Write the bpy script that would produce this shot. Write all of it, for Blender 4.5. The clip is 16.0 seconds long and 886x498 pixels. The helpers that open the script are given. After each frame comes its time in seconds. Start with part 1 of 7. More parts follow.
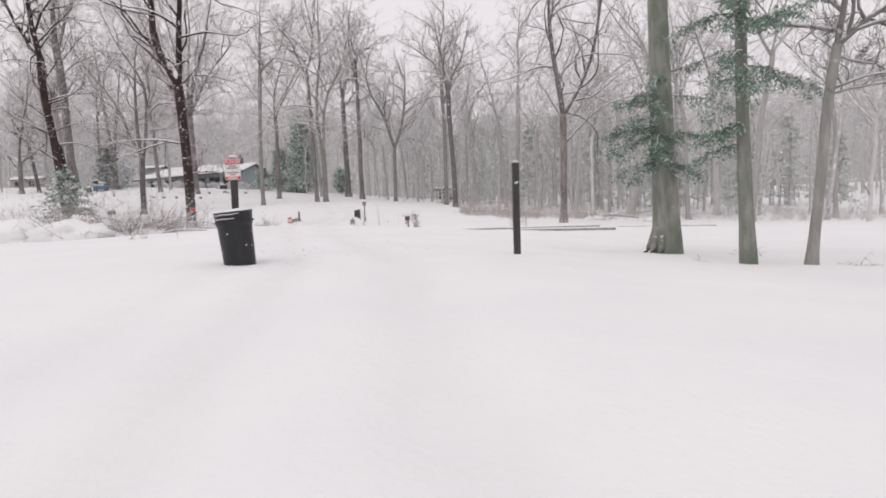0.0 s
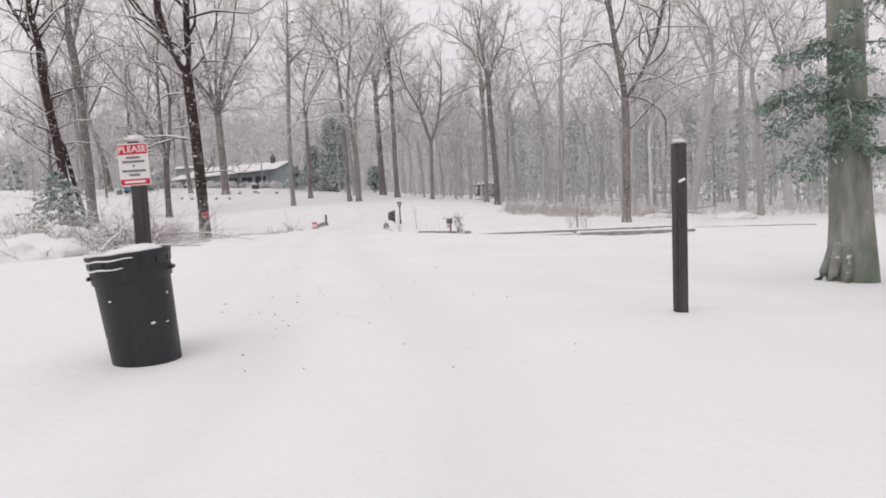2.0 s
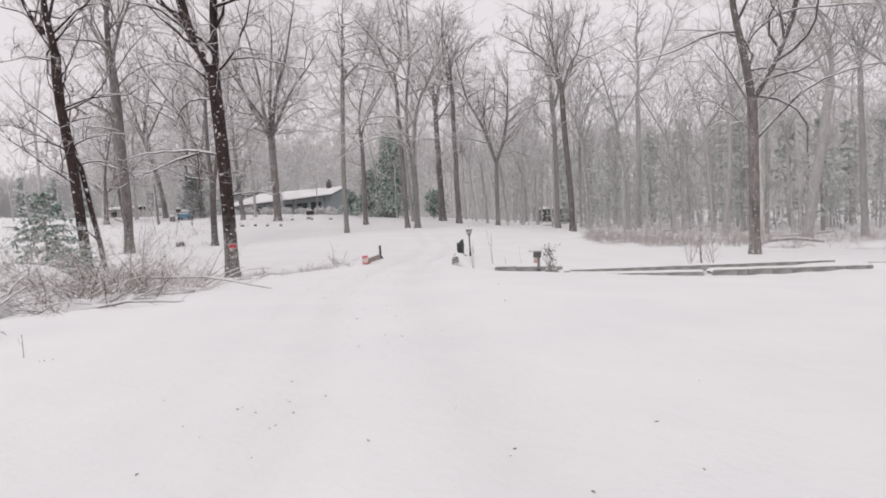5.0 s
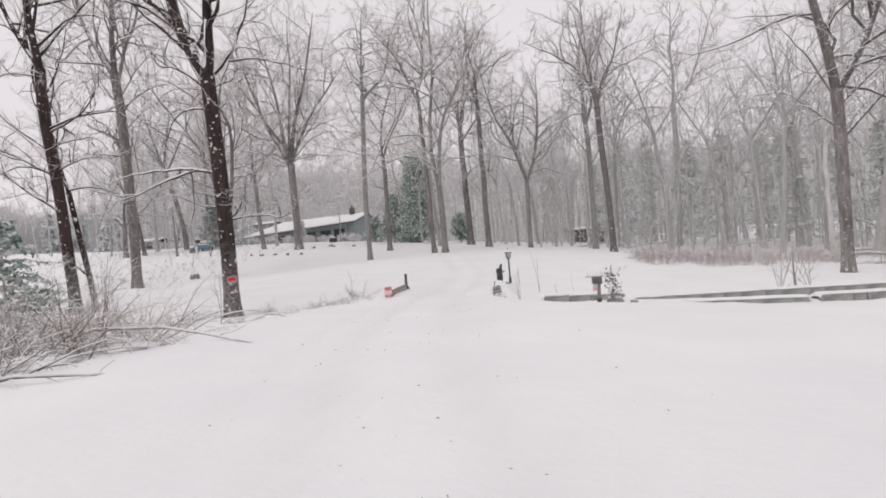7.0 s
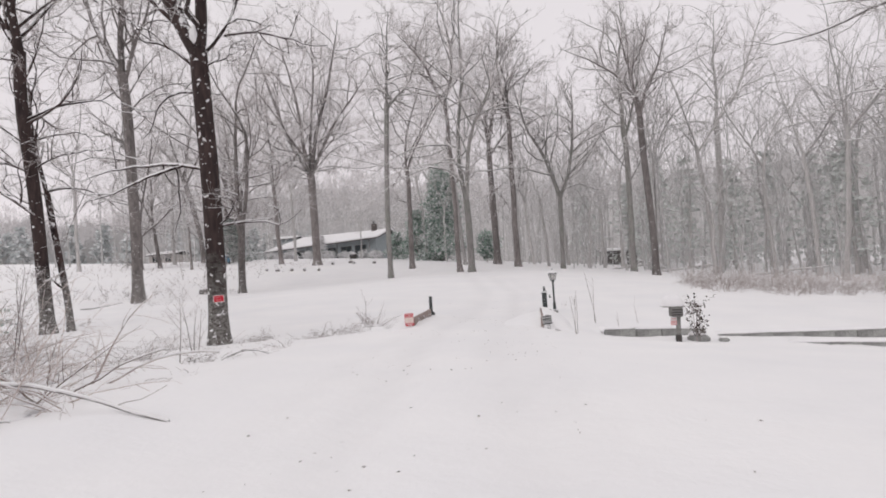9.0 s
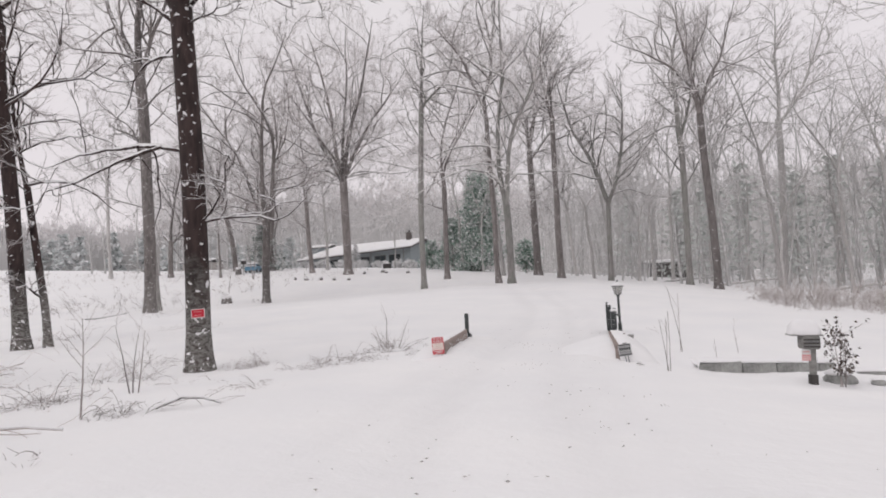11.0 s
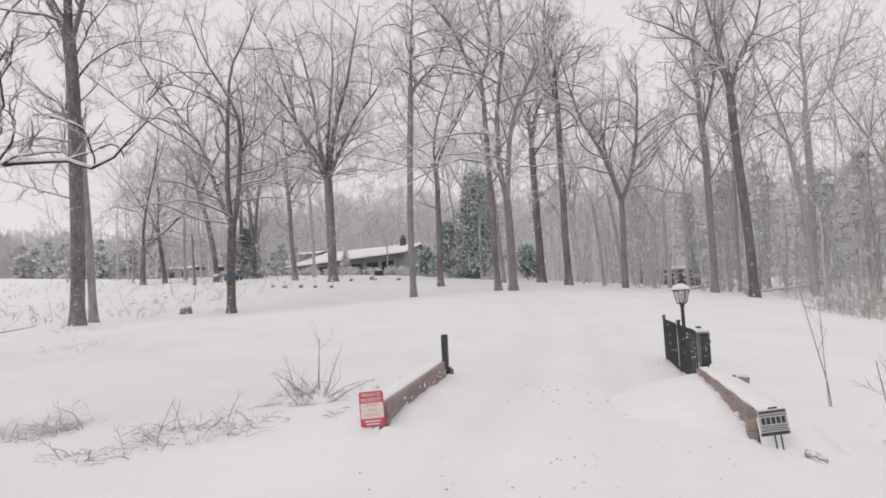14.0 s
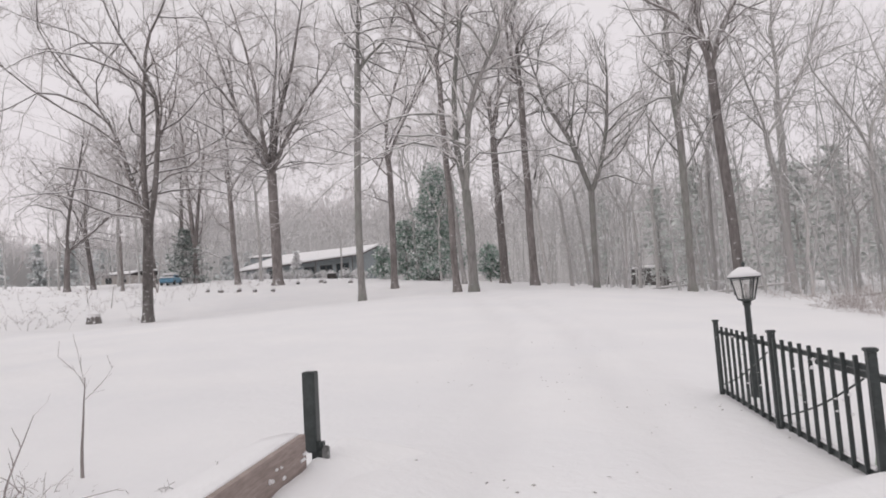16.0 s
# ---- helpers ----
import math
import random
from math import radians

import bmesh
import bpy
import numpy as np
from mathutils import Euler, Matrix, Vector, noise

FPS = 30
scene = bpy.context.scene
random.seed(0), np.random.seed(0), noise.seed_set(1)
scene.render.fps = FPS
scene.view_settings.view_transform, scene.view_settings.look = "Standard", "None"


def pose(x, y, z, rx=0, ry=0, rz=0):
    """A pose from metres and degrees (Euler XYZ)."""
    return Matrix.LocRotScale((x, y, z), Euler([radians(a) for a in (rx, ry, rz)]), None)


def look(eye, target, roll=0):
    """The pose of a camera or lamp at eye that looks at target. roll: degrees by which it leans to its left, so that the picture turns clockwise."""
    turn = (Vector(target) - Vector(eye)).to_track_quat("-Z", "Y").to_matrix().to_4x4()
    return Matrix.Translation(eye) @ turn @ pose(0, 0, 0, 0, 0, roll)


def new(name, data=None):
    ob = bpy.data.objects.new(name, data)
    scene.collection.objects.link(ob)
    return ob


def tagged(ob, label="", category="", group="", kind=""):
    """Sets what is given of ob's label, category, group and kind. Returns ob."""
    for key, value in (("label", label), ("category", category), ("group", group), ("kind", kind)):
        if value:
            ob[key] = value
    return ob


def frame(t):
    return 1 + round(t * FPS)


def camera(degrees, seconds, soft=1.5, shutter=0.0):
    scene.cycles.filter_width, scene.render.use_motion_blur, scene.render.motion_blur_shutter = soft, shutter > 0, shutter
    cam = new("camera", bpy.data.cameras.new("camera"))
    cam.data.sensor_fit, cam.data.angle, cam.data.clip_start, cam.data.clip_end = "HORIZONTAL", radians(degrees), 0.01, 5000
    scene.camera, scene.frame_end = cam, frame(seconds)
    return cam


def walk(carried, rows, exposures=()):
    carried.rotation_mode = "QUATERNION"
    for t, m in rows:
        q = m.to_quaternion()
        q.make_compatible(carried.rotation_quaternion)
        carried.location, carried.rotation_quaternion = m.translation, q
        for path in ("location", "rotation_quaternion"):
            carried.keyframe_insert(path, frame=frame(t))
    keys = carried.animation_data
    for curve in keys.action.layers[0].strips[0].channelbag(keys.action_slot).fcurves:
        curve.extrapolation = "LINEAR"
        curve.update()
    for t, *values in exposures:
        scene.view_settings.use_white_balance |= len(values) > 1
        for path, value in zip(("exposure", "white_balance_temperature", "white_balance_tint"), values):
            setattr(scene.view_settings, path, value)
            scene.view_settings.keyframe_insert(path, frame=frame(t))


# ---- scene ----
cam = camera(71.6, 16.0, soft=1.8)
METRES, EYE, TILT, LEAN, TURN = 40.0, 1.45, -5.0, 2.4, 0.0
ROWS = [
    (0.0, 0.0, 0.0, 0.0, 0.0, 0.0, -0.0),
    (0.5, -0.0036, 0.0355, 0.005, 0.77, -0.15, -0.24),
    (1.0, -0.0081, 0.071, 0.0095, 1.28, -0.44, -0.19),
    (1.5, -0.0134, 0.1064, 0.0132, 2.12, -0.5, 0.28),
    (2.0, -0.0181, 0.1411, 0.0168, 3.29, -0.37, 0.62),
    (2.5, -0.0244, 0.1759, 0.0202, 4.52, 0.36, -0.01),
    (3.0, -0.0316, 0.2085, 0.0236, 5.54, 0.49, -0.12),
    (3.5, -0.0377, 0.2388, 0.0263, 5.59, 0.45, 0.22),
    (4.0, -0.0459, 0.2699, 0.0291, 6.47, 1.13, 0.27),
    (6.5, -0.0829, 0.4171, 0.0389, 10.69, 3.28, 1.37),
    (7.0, -0.0903, 0.4442, 0.0408, 10.93, 4.4, 1.8),
    (7.5, -0.0983, 0.4726, 0.0429, 11.33, 5.22, 1.27),
    (8.0, -0.1065, 0.5006, 0.0448, 11.78, 5.59, 0.76),
    (10.5, -0.1422, 0.6346, 0.0549, 15.32, 7.08, -0.11),
    (11.0, -0.1487, 0.6623, 0.0566, 16.19, 7.23, -0.51),
    (11.5, -0.1551, 0.691, 0.058, 16.64, 7.34, -0.55),
    (12.0, -0.1609, 0.7209, 0.0599, 17.04, 7.59, -0.85),
    (12.5, -0.166, 0.7469, 0.0613, 17.22, 7.66, -1.09),
    (13.0, -0.1717, 0.7762, 0.0626, 17.2, 7.86, -1.13),
    (13.5, -0.1777, 0.8067, 0.0639, 17.32, 7.96, -0.91),
    (14.0, -0.1827, 0.836, 0.0655, 16.14, 8.09, -0.51),
    (14.5, -0.1881, 0.8679, 0.0671, 14.92, 8.12, -0.1),
    (15.0, -0.1925, 0.9011, 0.0685, 13.59, 8.26, 0.36),
    (15.5, -0.1976, 0.9368, 0.07, 13.03, 8.3, 0.47),
    (16.0, -0.2025, 0.9749, 0.0721, 12.78, 8.47, 0.47),
]
walk(cam, [(t, pose(0, 0, EYE, TILT, LEAN, TURN) @ pose(METRES * x, METRES * y, METRES * z, 90 + pitch, roll, yaw)) for t, x, y, z, yaw, pitch, roll in ROWS],
     exposures=[(0.0, 0.04), (2.2, 0.04), (4.2, 0.0), (7.0, -0.02), (10.5, -0.05), (16.0, -0.03)])

# ---- daylight: overcast, snowing ----
world = bpy.data.worlds.new("overcast_sky")
scene.world = world
world.use_nodes = True
wt = world.node_tree
wt.nodes.clear()
w_out = wt.nodes.new("ShaderNodeOutputWorld")
w_bg = wt.nodes.new("ShaderNodeBackground")
w_sky = wt.nodes.new("ShaderNodeTexSky")
w_sky.sky_type = "NISHITA"
w_sky.sun_disc = False
w_sky.sun_elevation, w_sky.sun_rotation = radians(38), radians(215)
w_mul = wt.nodes.new("ShaderNodeMix")
w_mul.data_type = "RGBA"
w_mul.blend_type = "MULTIPLY"
w_mul.inputs["Factor"].default_value = 1.0
w_mul.inputs["B"].default_value = (0.10, 0.10, 0.10, 1)
w_mix = wt.nodes.new("ShaderNodeMix")
w_mix.data_type = "RGBA"
w_mix.inputs["Factor"].default_value = 0.93
w_dir = wt.nodes.new("ShaderNodeTexCoord")
w_sep = wt.nodes.new("ShaderNodeSeparateXYZ")
w_cloud = wt.nodes.new("ShaderNodeValToRGB")                    # the cloud sheet: warmer low down
w_cloud.color_ramp.elements[0].position, w_cloud.color_ramp.elements[1].position = 0.05, 0.75
w_cloud.color_ramp.elements[0].color, w_cloud.color_ramp.elements[1].color = (0.872, 0.803, 0.828, 1), (0.835, 0.805, 0.813, 1)
wt.links.new(w_dir.outputs["Generated"], w_sep.inputs[0])
wt.links.new(w_sep.outputs["Z"], w_cloud.inputs["Fac"])
wt.links.new(w_cloud.outputs["Color"], w_mix.inputs["B"])
w_bg.inputs["Strength"].default_value = 1.0
wt.links.new(w_sky.outputs["Color"], w_mul.inputs["A"])
wt.links.new(w_mul.outputs["Result"], w_mix.inputs["A"])
wt.links.new(w_mix.outputs["Result"], w_bg.inputs["Color"])
wt.links.new(w_bg.outputs["Background"], w_out.inputs["Surface"])

sun_data = bpy.data.lights.new("sun", "SUN")
sun_data.energy, sun_data.angle, sun_data.color = 0.6, radians(40), (1.0, 0.96, 0.93)
sun = new("sun", sun_data)
sun.matrix_world = look((0, 0, 60), (18, 26, 14))

# ---- materials ----
def material(name):
    m = bpy.data.materials.new(name)
    m.use_nodes = True
    nt = m.node_tree
    return m, nt, nt.nodes["Principled BSDF"]


def ramp(nt, source, stops):
    r = nt.nodes.new("ShaderNodeValToRGB")
    e = r.color_ramp.elements
    e[0].position, e[1].position = stops[0][0], stops[-1][0]
    e[0].color, e[1].color = (*stops[0][1], 1), (*stops[-1][1], 1)
    for p, c in stops[1:-1]:
        k = e.new(p)
        k.color = (*c, 1)
    nt.links.new(source, r.inputs["Fac"])
    return r.outputs["Color"]


def noise_tex(nt, scale, detail=4.0, stretch=(1, 1, 1), coords="Object", rough=0.55):
    tc = nt.nodes.new("ShaderNodeTexCoord")
    mp = nt.nodes.new("ShaderNodeMapping")
    mp.inputs["Scale"].default_value = stretch
    n = nt.nodes.new("ShaderNodeTexNoise")
    n.inputs["Scale"].default_value, n.inputs["Detail"].default_value, n.inputs["Roughness"].default_value = scale, detail, rough
    nt.links.new(tc.outputs[coords], mp.inputs["Vector"])
    nt.links.new(mp.outputs["Vector"], n.inputs["Vector"])
    return n.outputs["Fac"]


def math_node(nt, op, a, b):
    n = nt.nodes.new("ShaderNodeMath")
    n.operation = op
    for i, v in enumerate((a, b)):
        if isinstance(v, (int, float)):
            n.inputs[i].default_value = v
        else:
            nt.links.new(v, n.inputs[i])
    return n.outputs[0]


def mix_col(nt, fac, a, b):
    n = nt.nodes.new("ShaderNodeMix")
    n.data_type = "RGBA"
    for key, v in (("Factor", fac), ("A", a), ("B", b)):
        if isinstance(v, (int, float)):
            n.inputs[key].default_value = v
        elif isinstance(v, tuple):
            n.inputs[key].default_value = (*v, 1)
        else:
            nt.links.new(v, n.inputs[key])
    return n.outputs["Result"]


def bump(nt, bsdf, height, strength, distance=0.02):
    b = nt.nodes.new("ShaderNodeBump")
    b.inputs["Strength"].default_value, b.inputs["Distance"].default_value = strength, distance
    nt.links.new(height, b.inputs["Height"])
    nt.links.new(b.outputs["Normal"], bsdf.inputs["Normal"])


SNOW = (0.86, 0.85, 0.86)


def settled_snow(nt, base, low, high, patch=3.0, drive=(0.0, -0.55, 0.0), drive_gain=0.0, coords="Object", lie=1.0):
    """Snow lying on faces that look up, and stuck to the windward side."""
    geo = nt.nodes.new("ShaderNodeNewGeometry")
    sep = nt.nodes.new("ShaderNodeSeparateXYZ")
    nt.links.new(geo.outputs["Normal"], sep.inputs[0])
    up = math_node(nt, "MULTIPLY", sep.outputs["Z"], lie)
    if drive_gain:
        dot = nt.nodes.new("ShaderNodeVectorMath")
        dot.operation = "DOT_PRODUCT"
        dot.inputs[1].default_value = drive
        nt.links.new(geo.outputs["Normal"], dot.inputs[0])
        up = math_node(nt, "ADD", up, math_node(nt, "MULTIPLY", math_node(nt, "MAXIMUM", dot.outputs["Value"], 0.0), drive_gain))
    n = noise_tex(nt, patch, 3.0, coords=coords)
    v = math_node(nt, "ADD", up, math_node(nt, "MULTIPLY", math_node(nt, "SUBTRACT", n, 0.5), 1.6))
    mr = nt.nodes.new("ShaderNodeMapRange")
    mr.inputs["From Min"].default_value, mr.inputs["From Max"].default_value = low, high
    nt.links.new(v, mr.inputs["Value"])
    return mix_col(nt, mr.outputs["Result"], base, SNOW), mr.outputs["Result"]


def bark(name, dark, light, patch=2.5, snow=(0.35, 0.6), wind=1.0, moss=0.0, lichen=0.0, lie=0.85):
    m, nt, b = material(name)
    streak = noise_tex(nt, 7.0, 5.0, (1, 1, 0.22))
    blot = noise_tex(nt, 1.1, 3.0, (1, 1, 0.5))
    v = math_node(nt, "ADD", math_node(nt, "MULTIPLY", streak, 0.65), math_node(nt, "MULTIPLY", blot, 0.35))
    col = ramp(nt, v, [(0.36, dark), (0.62, light)])
    if moss:
        col = mix_col(nt, math_node(nt, "MULTIPLY", ramp(nt, blot, [(0.42, (0, 0, 0)), (0.62, (1, 1, 1))]), moss), col, (0.10, 0.135, 0.095))
    if lichen:
        tc = nt.nodes.new("ShaderNodeTexCoord")
        sep = nt.nodes.new("ShaderNodeSeparateXYZ")
        nt.links.new(tc.outputs["Object"], sep.inputs[0])
        patchy = math_node(nt, "ADD", sep.outputs["Z"], math_node(nt, "MULTIPLY", noise_tex(nt, 3.0, 4.0), 3.0))
        foot = ramp(nt, math_node(nt, "DIVIDE", patchy, 6.0), [(0.45, (1, 1, 1)), (0.72, (0, 0, 0))])
        blotch = ramp(nt, noise_tex(nt, 9.0, 5.0, (1, 1, 1.8), rough=0.7), [(0.40, (0.15, 0.15, 0.15)), (0.58, (1, 1, 1))])
        col = mix_col(nt, math_node(nt, "MULTIPLY", math_node(nt, "MULTIPLY", foot, blotch), lichen), col, (0.26, 0.255, 0.24))
    oi = nt.nodes.new("ShaderNodeObjectInfo")
    hue = nt.nodes.new("ShaderNodeHueSaturation")
    nt.links.new(math_node(nt, "ADD", math_node(nt, "MULTIPLY", oi.outputs["Random"], 0.5), 0.75), hue.inputs["Value"])
    nt.links.new(col, hue.inputs["Color"])
    col, fac = settled_snow(nt, hue.outputs["Color"], snow[0], snow[1], patch, drive_gain=wind, lie=lie)
    if lichen:
        fleck = ramp(nt, noise_tex(nt, 11.0, 4.0, (1, 1, 1.5), rough=0.65), [(0.69, (0, 0, 0)), (0.74, (1, 1, 1))])
        clot = ramp(nt, math_node(nt, "ADD", noise_tex(nt, 5.2, 2.0, (1, 1, 1.1)), math_node(nt, "MULTIPLY", foot, 0.035)), [(0.655, (0, 0, 0)), (0.675, (1, 1, 1))])
        col = mix_col(nt, math_node(nt, "MULTIPLY", clot, 0.8 * min(1.0, lichen)), col, SNOW)
        col = mix_col(nt, math_node(nt, "MULTIPLY", fleck, 0.65 * min(1.0, lichen)), col, SNOW)
    nt.links.new(col, b.inputs["Base Color"])
    b.inputs["Roughness"].default_value = 0.9
    bump(nt, b, math_node(nt, "ADD", streak, math_node(nt, "MULTIPLY", fac, 0.6)), 0.7, 0.03)
    return m


M_BARK_DARK = bark("dark_wet_bark", (0.016, 0.009, 0.0085), (0.066, 0.042, 0.039), 4.2, (0.58, 0.66), 0.55, 0.0, 1.0, 1.05)
M_BARK = bark("grey_brown_bark", (0.10, 0.089, 0.085), (0.235, 0.212, 0.204), 7.0, (0.44, 0.62), 0.4, 0.0, 0.4, 1.0)
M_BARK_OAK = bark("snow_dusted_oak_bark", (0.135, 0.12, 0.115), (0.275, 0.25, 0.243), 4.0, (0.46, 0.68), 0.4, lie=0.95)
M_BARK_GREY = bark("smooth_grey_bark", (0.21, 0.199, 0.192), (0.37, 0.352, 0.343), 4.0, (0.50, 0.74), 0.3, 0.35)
M_BARK_MOSS = bark("mossy_grey_bark", (0.19, 0.195, 0.172), (0.35, 0.348, 0.318), 5.0, (0.5, 0.72), 0.3, 0.75)
# Edge and far bark is painted paler, distance haze put into the colour.
M_BARK_EDGE = bark("hazed_snowy_bark", (0.43, 0.412, 0.407), (0.58, 0.56, 0.552), 4.0, (0.46, 0.76), 0.4, 0.2)
M_BARK_FAR = bark("hazed_woodland_bark", (0.60, 0.588, 0.582), (0.72, 0.705, 0.70), 1.6, (0.42, 0.8), 0.85, 0.2)
M_TWIG = bark("twig_bark", (0.21, 0.184, 0.178), (0.38, 0.342, 0.332), 1.2, (0.32, 0.56), 0.3)
# Twigs beyond the near trees carry haze in their base colour as well.
M_TWIG_EDGE = bark("hazed_snowy_twigs", (0.50, 0.472, 0.466), (0.66, 0.632, 0.625), 1.0, (0.36, 0.68), 0.4)
M_TWIG_WOOD = bark("hazed_wood_twigs", (0.57, 0.548, 0.542), (0.69, 0.667, 0.66), 1.0, (0.36, 0.68), 0.4)
M_TWIG_FAR = bark("hazed_far_twigs", (0.64, 0.62, 0.613), (0.74, 0.72, 0.714), 0.8, (0.36, 0.70), 0.45)


def snow_material():
    m, nt, b = material("fresh_snow")
    big = noise_tex(nt, 0.35, 4.0)
    fine = noise_tex(nt, 14.0, 6.0)
    mid = noise_tex(nt, 2.3, 5.0)
    col = ramp(nt, big, [(0.3, (0.83, 0.825, 0.84)), (0.7, (0.88, 0.87, 0.875))])
    worn = nt.nodes.new("ShaderNodeAttribute")
    worn.attribute_name = "packed"
    col = mix_col(nt, math_node(nt, "MULTIPLY", worn.outputs["Fac"], 0.55), col, (0.765, 0.755, 0.765))
    nt.links.new(col, b.inputs["Base Color"])
    b.inputs["Roughness"].default_value = 0.75
    b.inputs["Specular IOR Level"].default_value = 0.2
    b.inputs["Subsurface Weight"].default_value = 0.0
    bump(nt, b, math_node(nt, "ADD", math_node(nt, "MULTIPLY", fine, 0.25), mid), 0.5, 0.07)
    return m


M_SNOW = snow_material()


def plain(name, color, rough=0.6, metal=0.0, vary=0.25, scale=6.0, stretch=(1, 1, 1), bump_s=0.2, snow=None, spec=0.4):
    m, nt, b = material(name)
    n = noise_tex(nt, scale, 5.0, stretch)
    n2 = noise_tex(nt, scale * 6, 4.0, stretch)
    v = math_node(nt, "ADD", math_node(nt, "MULTIPLY", n, 0.6), math_node(nt, "MULTIPLY", n2, 0.4))
    lo = tuple(c * (1 - vary) for c in color)
    hi = tuple(min(1, c * (1 + vary)) for c in color)
    col = ramp(nt, v, [(0.35, lo), (0.65, hi)])
    if snow:
        col, _ = settled_snow(nt, col, snow[0], snow[1], snow[2])
    nt.links.new(col, b.inputs["Base Color"])
    b.inputs["Roughness"].default_value, b.inputs["Metallic"].default_value = rough, metal
    b.inputs["Specular IOR Level"].default_value = spec
    if bump_s:
        bump(nt, b, v, bump_s, 0.008)
    return m


def leaf_material(name, dark, light, snow, patch=1.5):
    m, nt, b = material(name)
    geo = nt.nodes.new("ShaderNodeNewGeometry")
    col = ramp(nt, geo.outputs["Random Per Island"], [(0.0, dark), (1.0, light)])
    n = noise_tex(nt, patch, 3.0)
    isl = math_node(nt, "FRACT", math_node(nt, "MULTIPLY", geo.outputs["Random Per Island"], 7.31), 0.0)
    v = math_node(nt, "ADD", math_node(nt, "MULTIPLY", n, 1.0), math_node(nt, "MULTIPLY", isl, 0.35))
    mr = nt.nodes.new("ShaderNodeMapRange")
    mr.inputs["From Min"].default_value, mr.inputs["From Max"].default_value = snow
    nt.links.new(v, mr.inputs["Value"])
    nt.links.new(mix_col(nt, mr.outputs["Result"], col, SNOW), b.inputs["Base Color"])
    b.inputs["Roughness"].default_value = 0.6
    b.inputs["Specular IOR Level"].default_value = 0.25
    return m


M_HEMLOCK = leaf_material("hemlock_needles", (0.12, 0.19, 0.145), (0.23, 0.315, 0.255), (0.74, 1.0))
M_HOLLY = leaf_material("holly_leaves", (0.17, 0.27, 0.215), (0.34, 0.45, 0.385), (0.60, 0.80), 1.6)
M_RHODO = leaf_material("young_hemlock_needles", (0.15, 0.24, 0.19), (0.29, 0.39, 0.33), (0.58, 0.80), 3.0)
M_SHRUB = leaf_material("snowed_shrub_leaves", (0.30, 0.33, 0.30), (0.44, 0.46, 0.43), (0.38, 0.66), 0.9)
M_CEDAR = leaf_material("cedar_needles", (0.17, 0.21, 0.19), (0.29, 0.33, 0.305), (0.62, 0.9), 1.5)
# Both pine greens are paled by distance haze put into the needle colour.
M_WOODPINE = leaf_material("hazed_snowy_pine_needles", (0.56, 0.59, 0.57), (0.67, 0.70, 0.675), (0.70, 1.1), 0.8)
M_PINE_FAR = leaf_material("hazed_far_pine_needles", (0.44, 0.48, 0.478), (0.56, 0.595, 0.59), (0.50, 0.95), 0.5)
M_DEADLEAF = leaf_material("dead_leaves", (0.05, 0.04, 0.035), (0.14, 0.11, 0.09), (0.85, 1.0), 5.0)
M_BRAMBLE = bark("bramble_stems", (0.12, 0.09, 0.078), (0.29, 0.225, 0.195), 3.0, (0.35, 0.62), 0.2)
M_CAN = plain("black_plastic", (0.022, 0.022, 0.026), 0.45, 0, 0.35, 5.0, (1, 1, 0.3), 0.08)
M_TAN = bark("pale_bramble_stems", (0.36, 0.298, 0.275), (0.58, 0.505, 0.475), 2.0, (0.25, 0.7), 0.5)
M_BLACK = plain("black_paint", (0.050, 0.058, 0.058), 0.45, 0, 0.3, 8.0, (1, 1, 1), 0.1)
M_POST = plain("dark_stained_post", (0.062, 0.056, 0.054), 0.8, 0, 0.4, 10.0, (1, 1, 0.12), 0.35)
M_TIMBER = plain("weathered_brown_timber", (0.30, 0.245, 0.225), 0.85, 0, 0.35, 9.0, (0.15, 0.15, 1), 0.4)
M_GREYWOOD = plain("grey_weathered_wood", (0.24, 0.235, 0.225), 0.9, 0, 0.4, 9.0, (0.2, 1, 1), 0.5)
M_STONE = plain("retaining_stone", (0.30, 0.302, 0.292), 0.9, 0, 0.4, 3.5, (1, 1, 1), 0.6)
M_WALL = plain("dark_board_siding", (0.31, 0.345, 0.36), 0.8, 0, 0.2, 4.0, (1, 1, 1), 0.2)
M_TRIM = plain("painted_trim", (0.16, 0.15, 0.145), 0.6, 0, 0.15)
M_CHIM = plain("chimney_brick", (0.12, 0.105, 0.10), 0.9, 0, 0.3, 12.0)
M_RED = plain("red_sign_paint", (0.55, 0.022, 0.045), 0.6, 0, 0.12, 4.0, (1, 1, 1), 0.0)
M_WHITE = plain("white_sign_paint", (0.74, 0.71, 0.70), 0.45, 0, 0.06, 5.0, (1, 1, 1), 0.0)
M_INK = plain("black_sign_ink", (0.05, 0.055, 0.06), 0.5, 0, 0.1, 5.0, (1, 1, 1), 0.0)
M_GREY_INK = plain("grey_ink", (0.20, 0.20, 0.21), 0.5, 0, 0.1, 5.0, (1, 1, 1), 0.0)
M_FADED = plain("faded_red_ink", (0.66, 0.33, 0.33), 0.5, 0, 0.1, 5.0, (1, 1, 1), 0.0)
M_CAR = plain("blue_car_paint", (0.15, 0.30, 0.42), 0.35, 0.2, 0.1, 3.0, (1, 1, 1), 0.0)
M_RUBBER = plain("tyre_rubber", (0.03, 0.03, 0.03), 0.9)
M_METAL = plain("dull_metal", (0.28, 0.28, 0.28), 0.5, 0.8, 0.2)
M_LITTER = plain("leaf_litter", (0.36, 0.34, 0.325), 0.9, 0, 0.4)


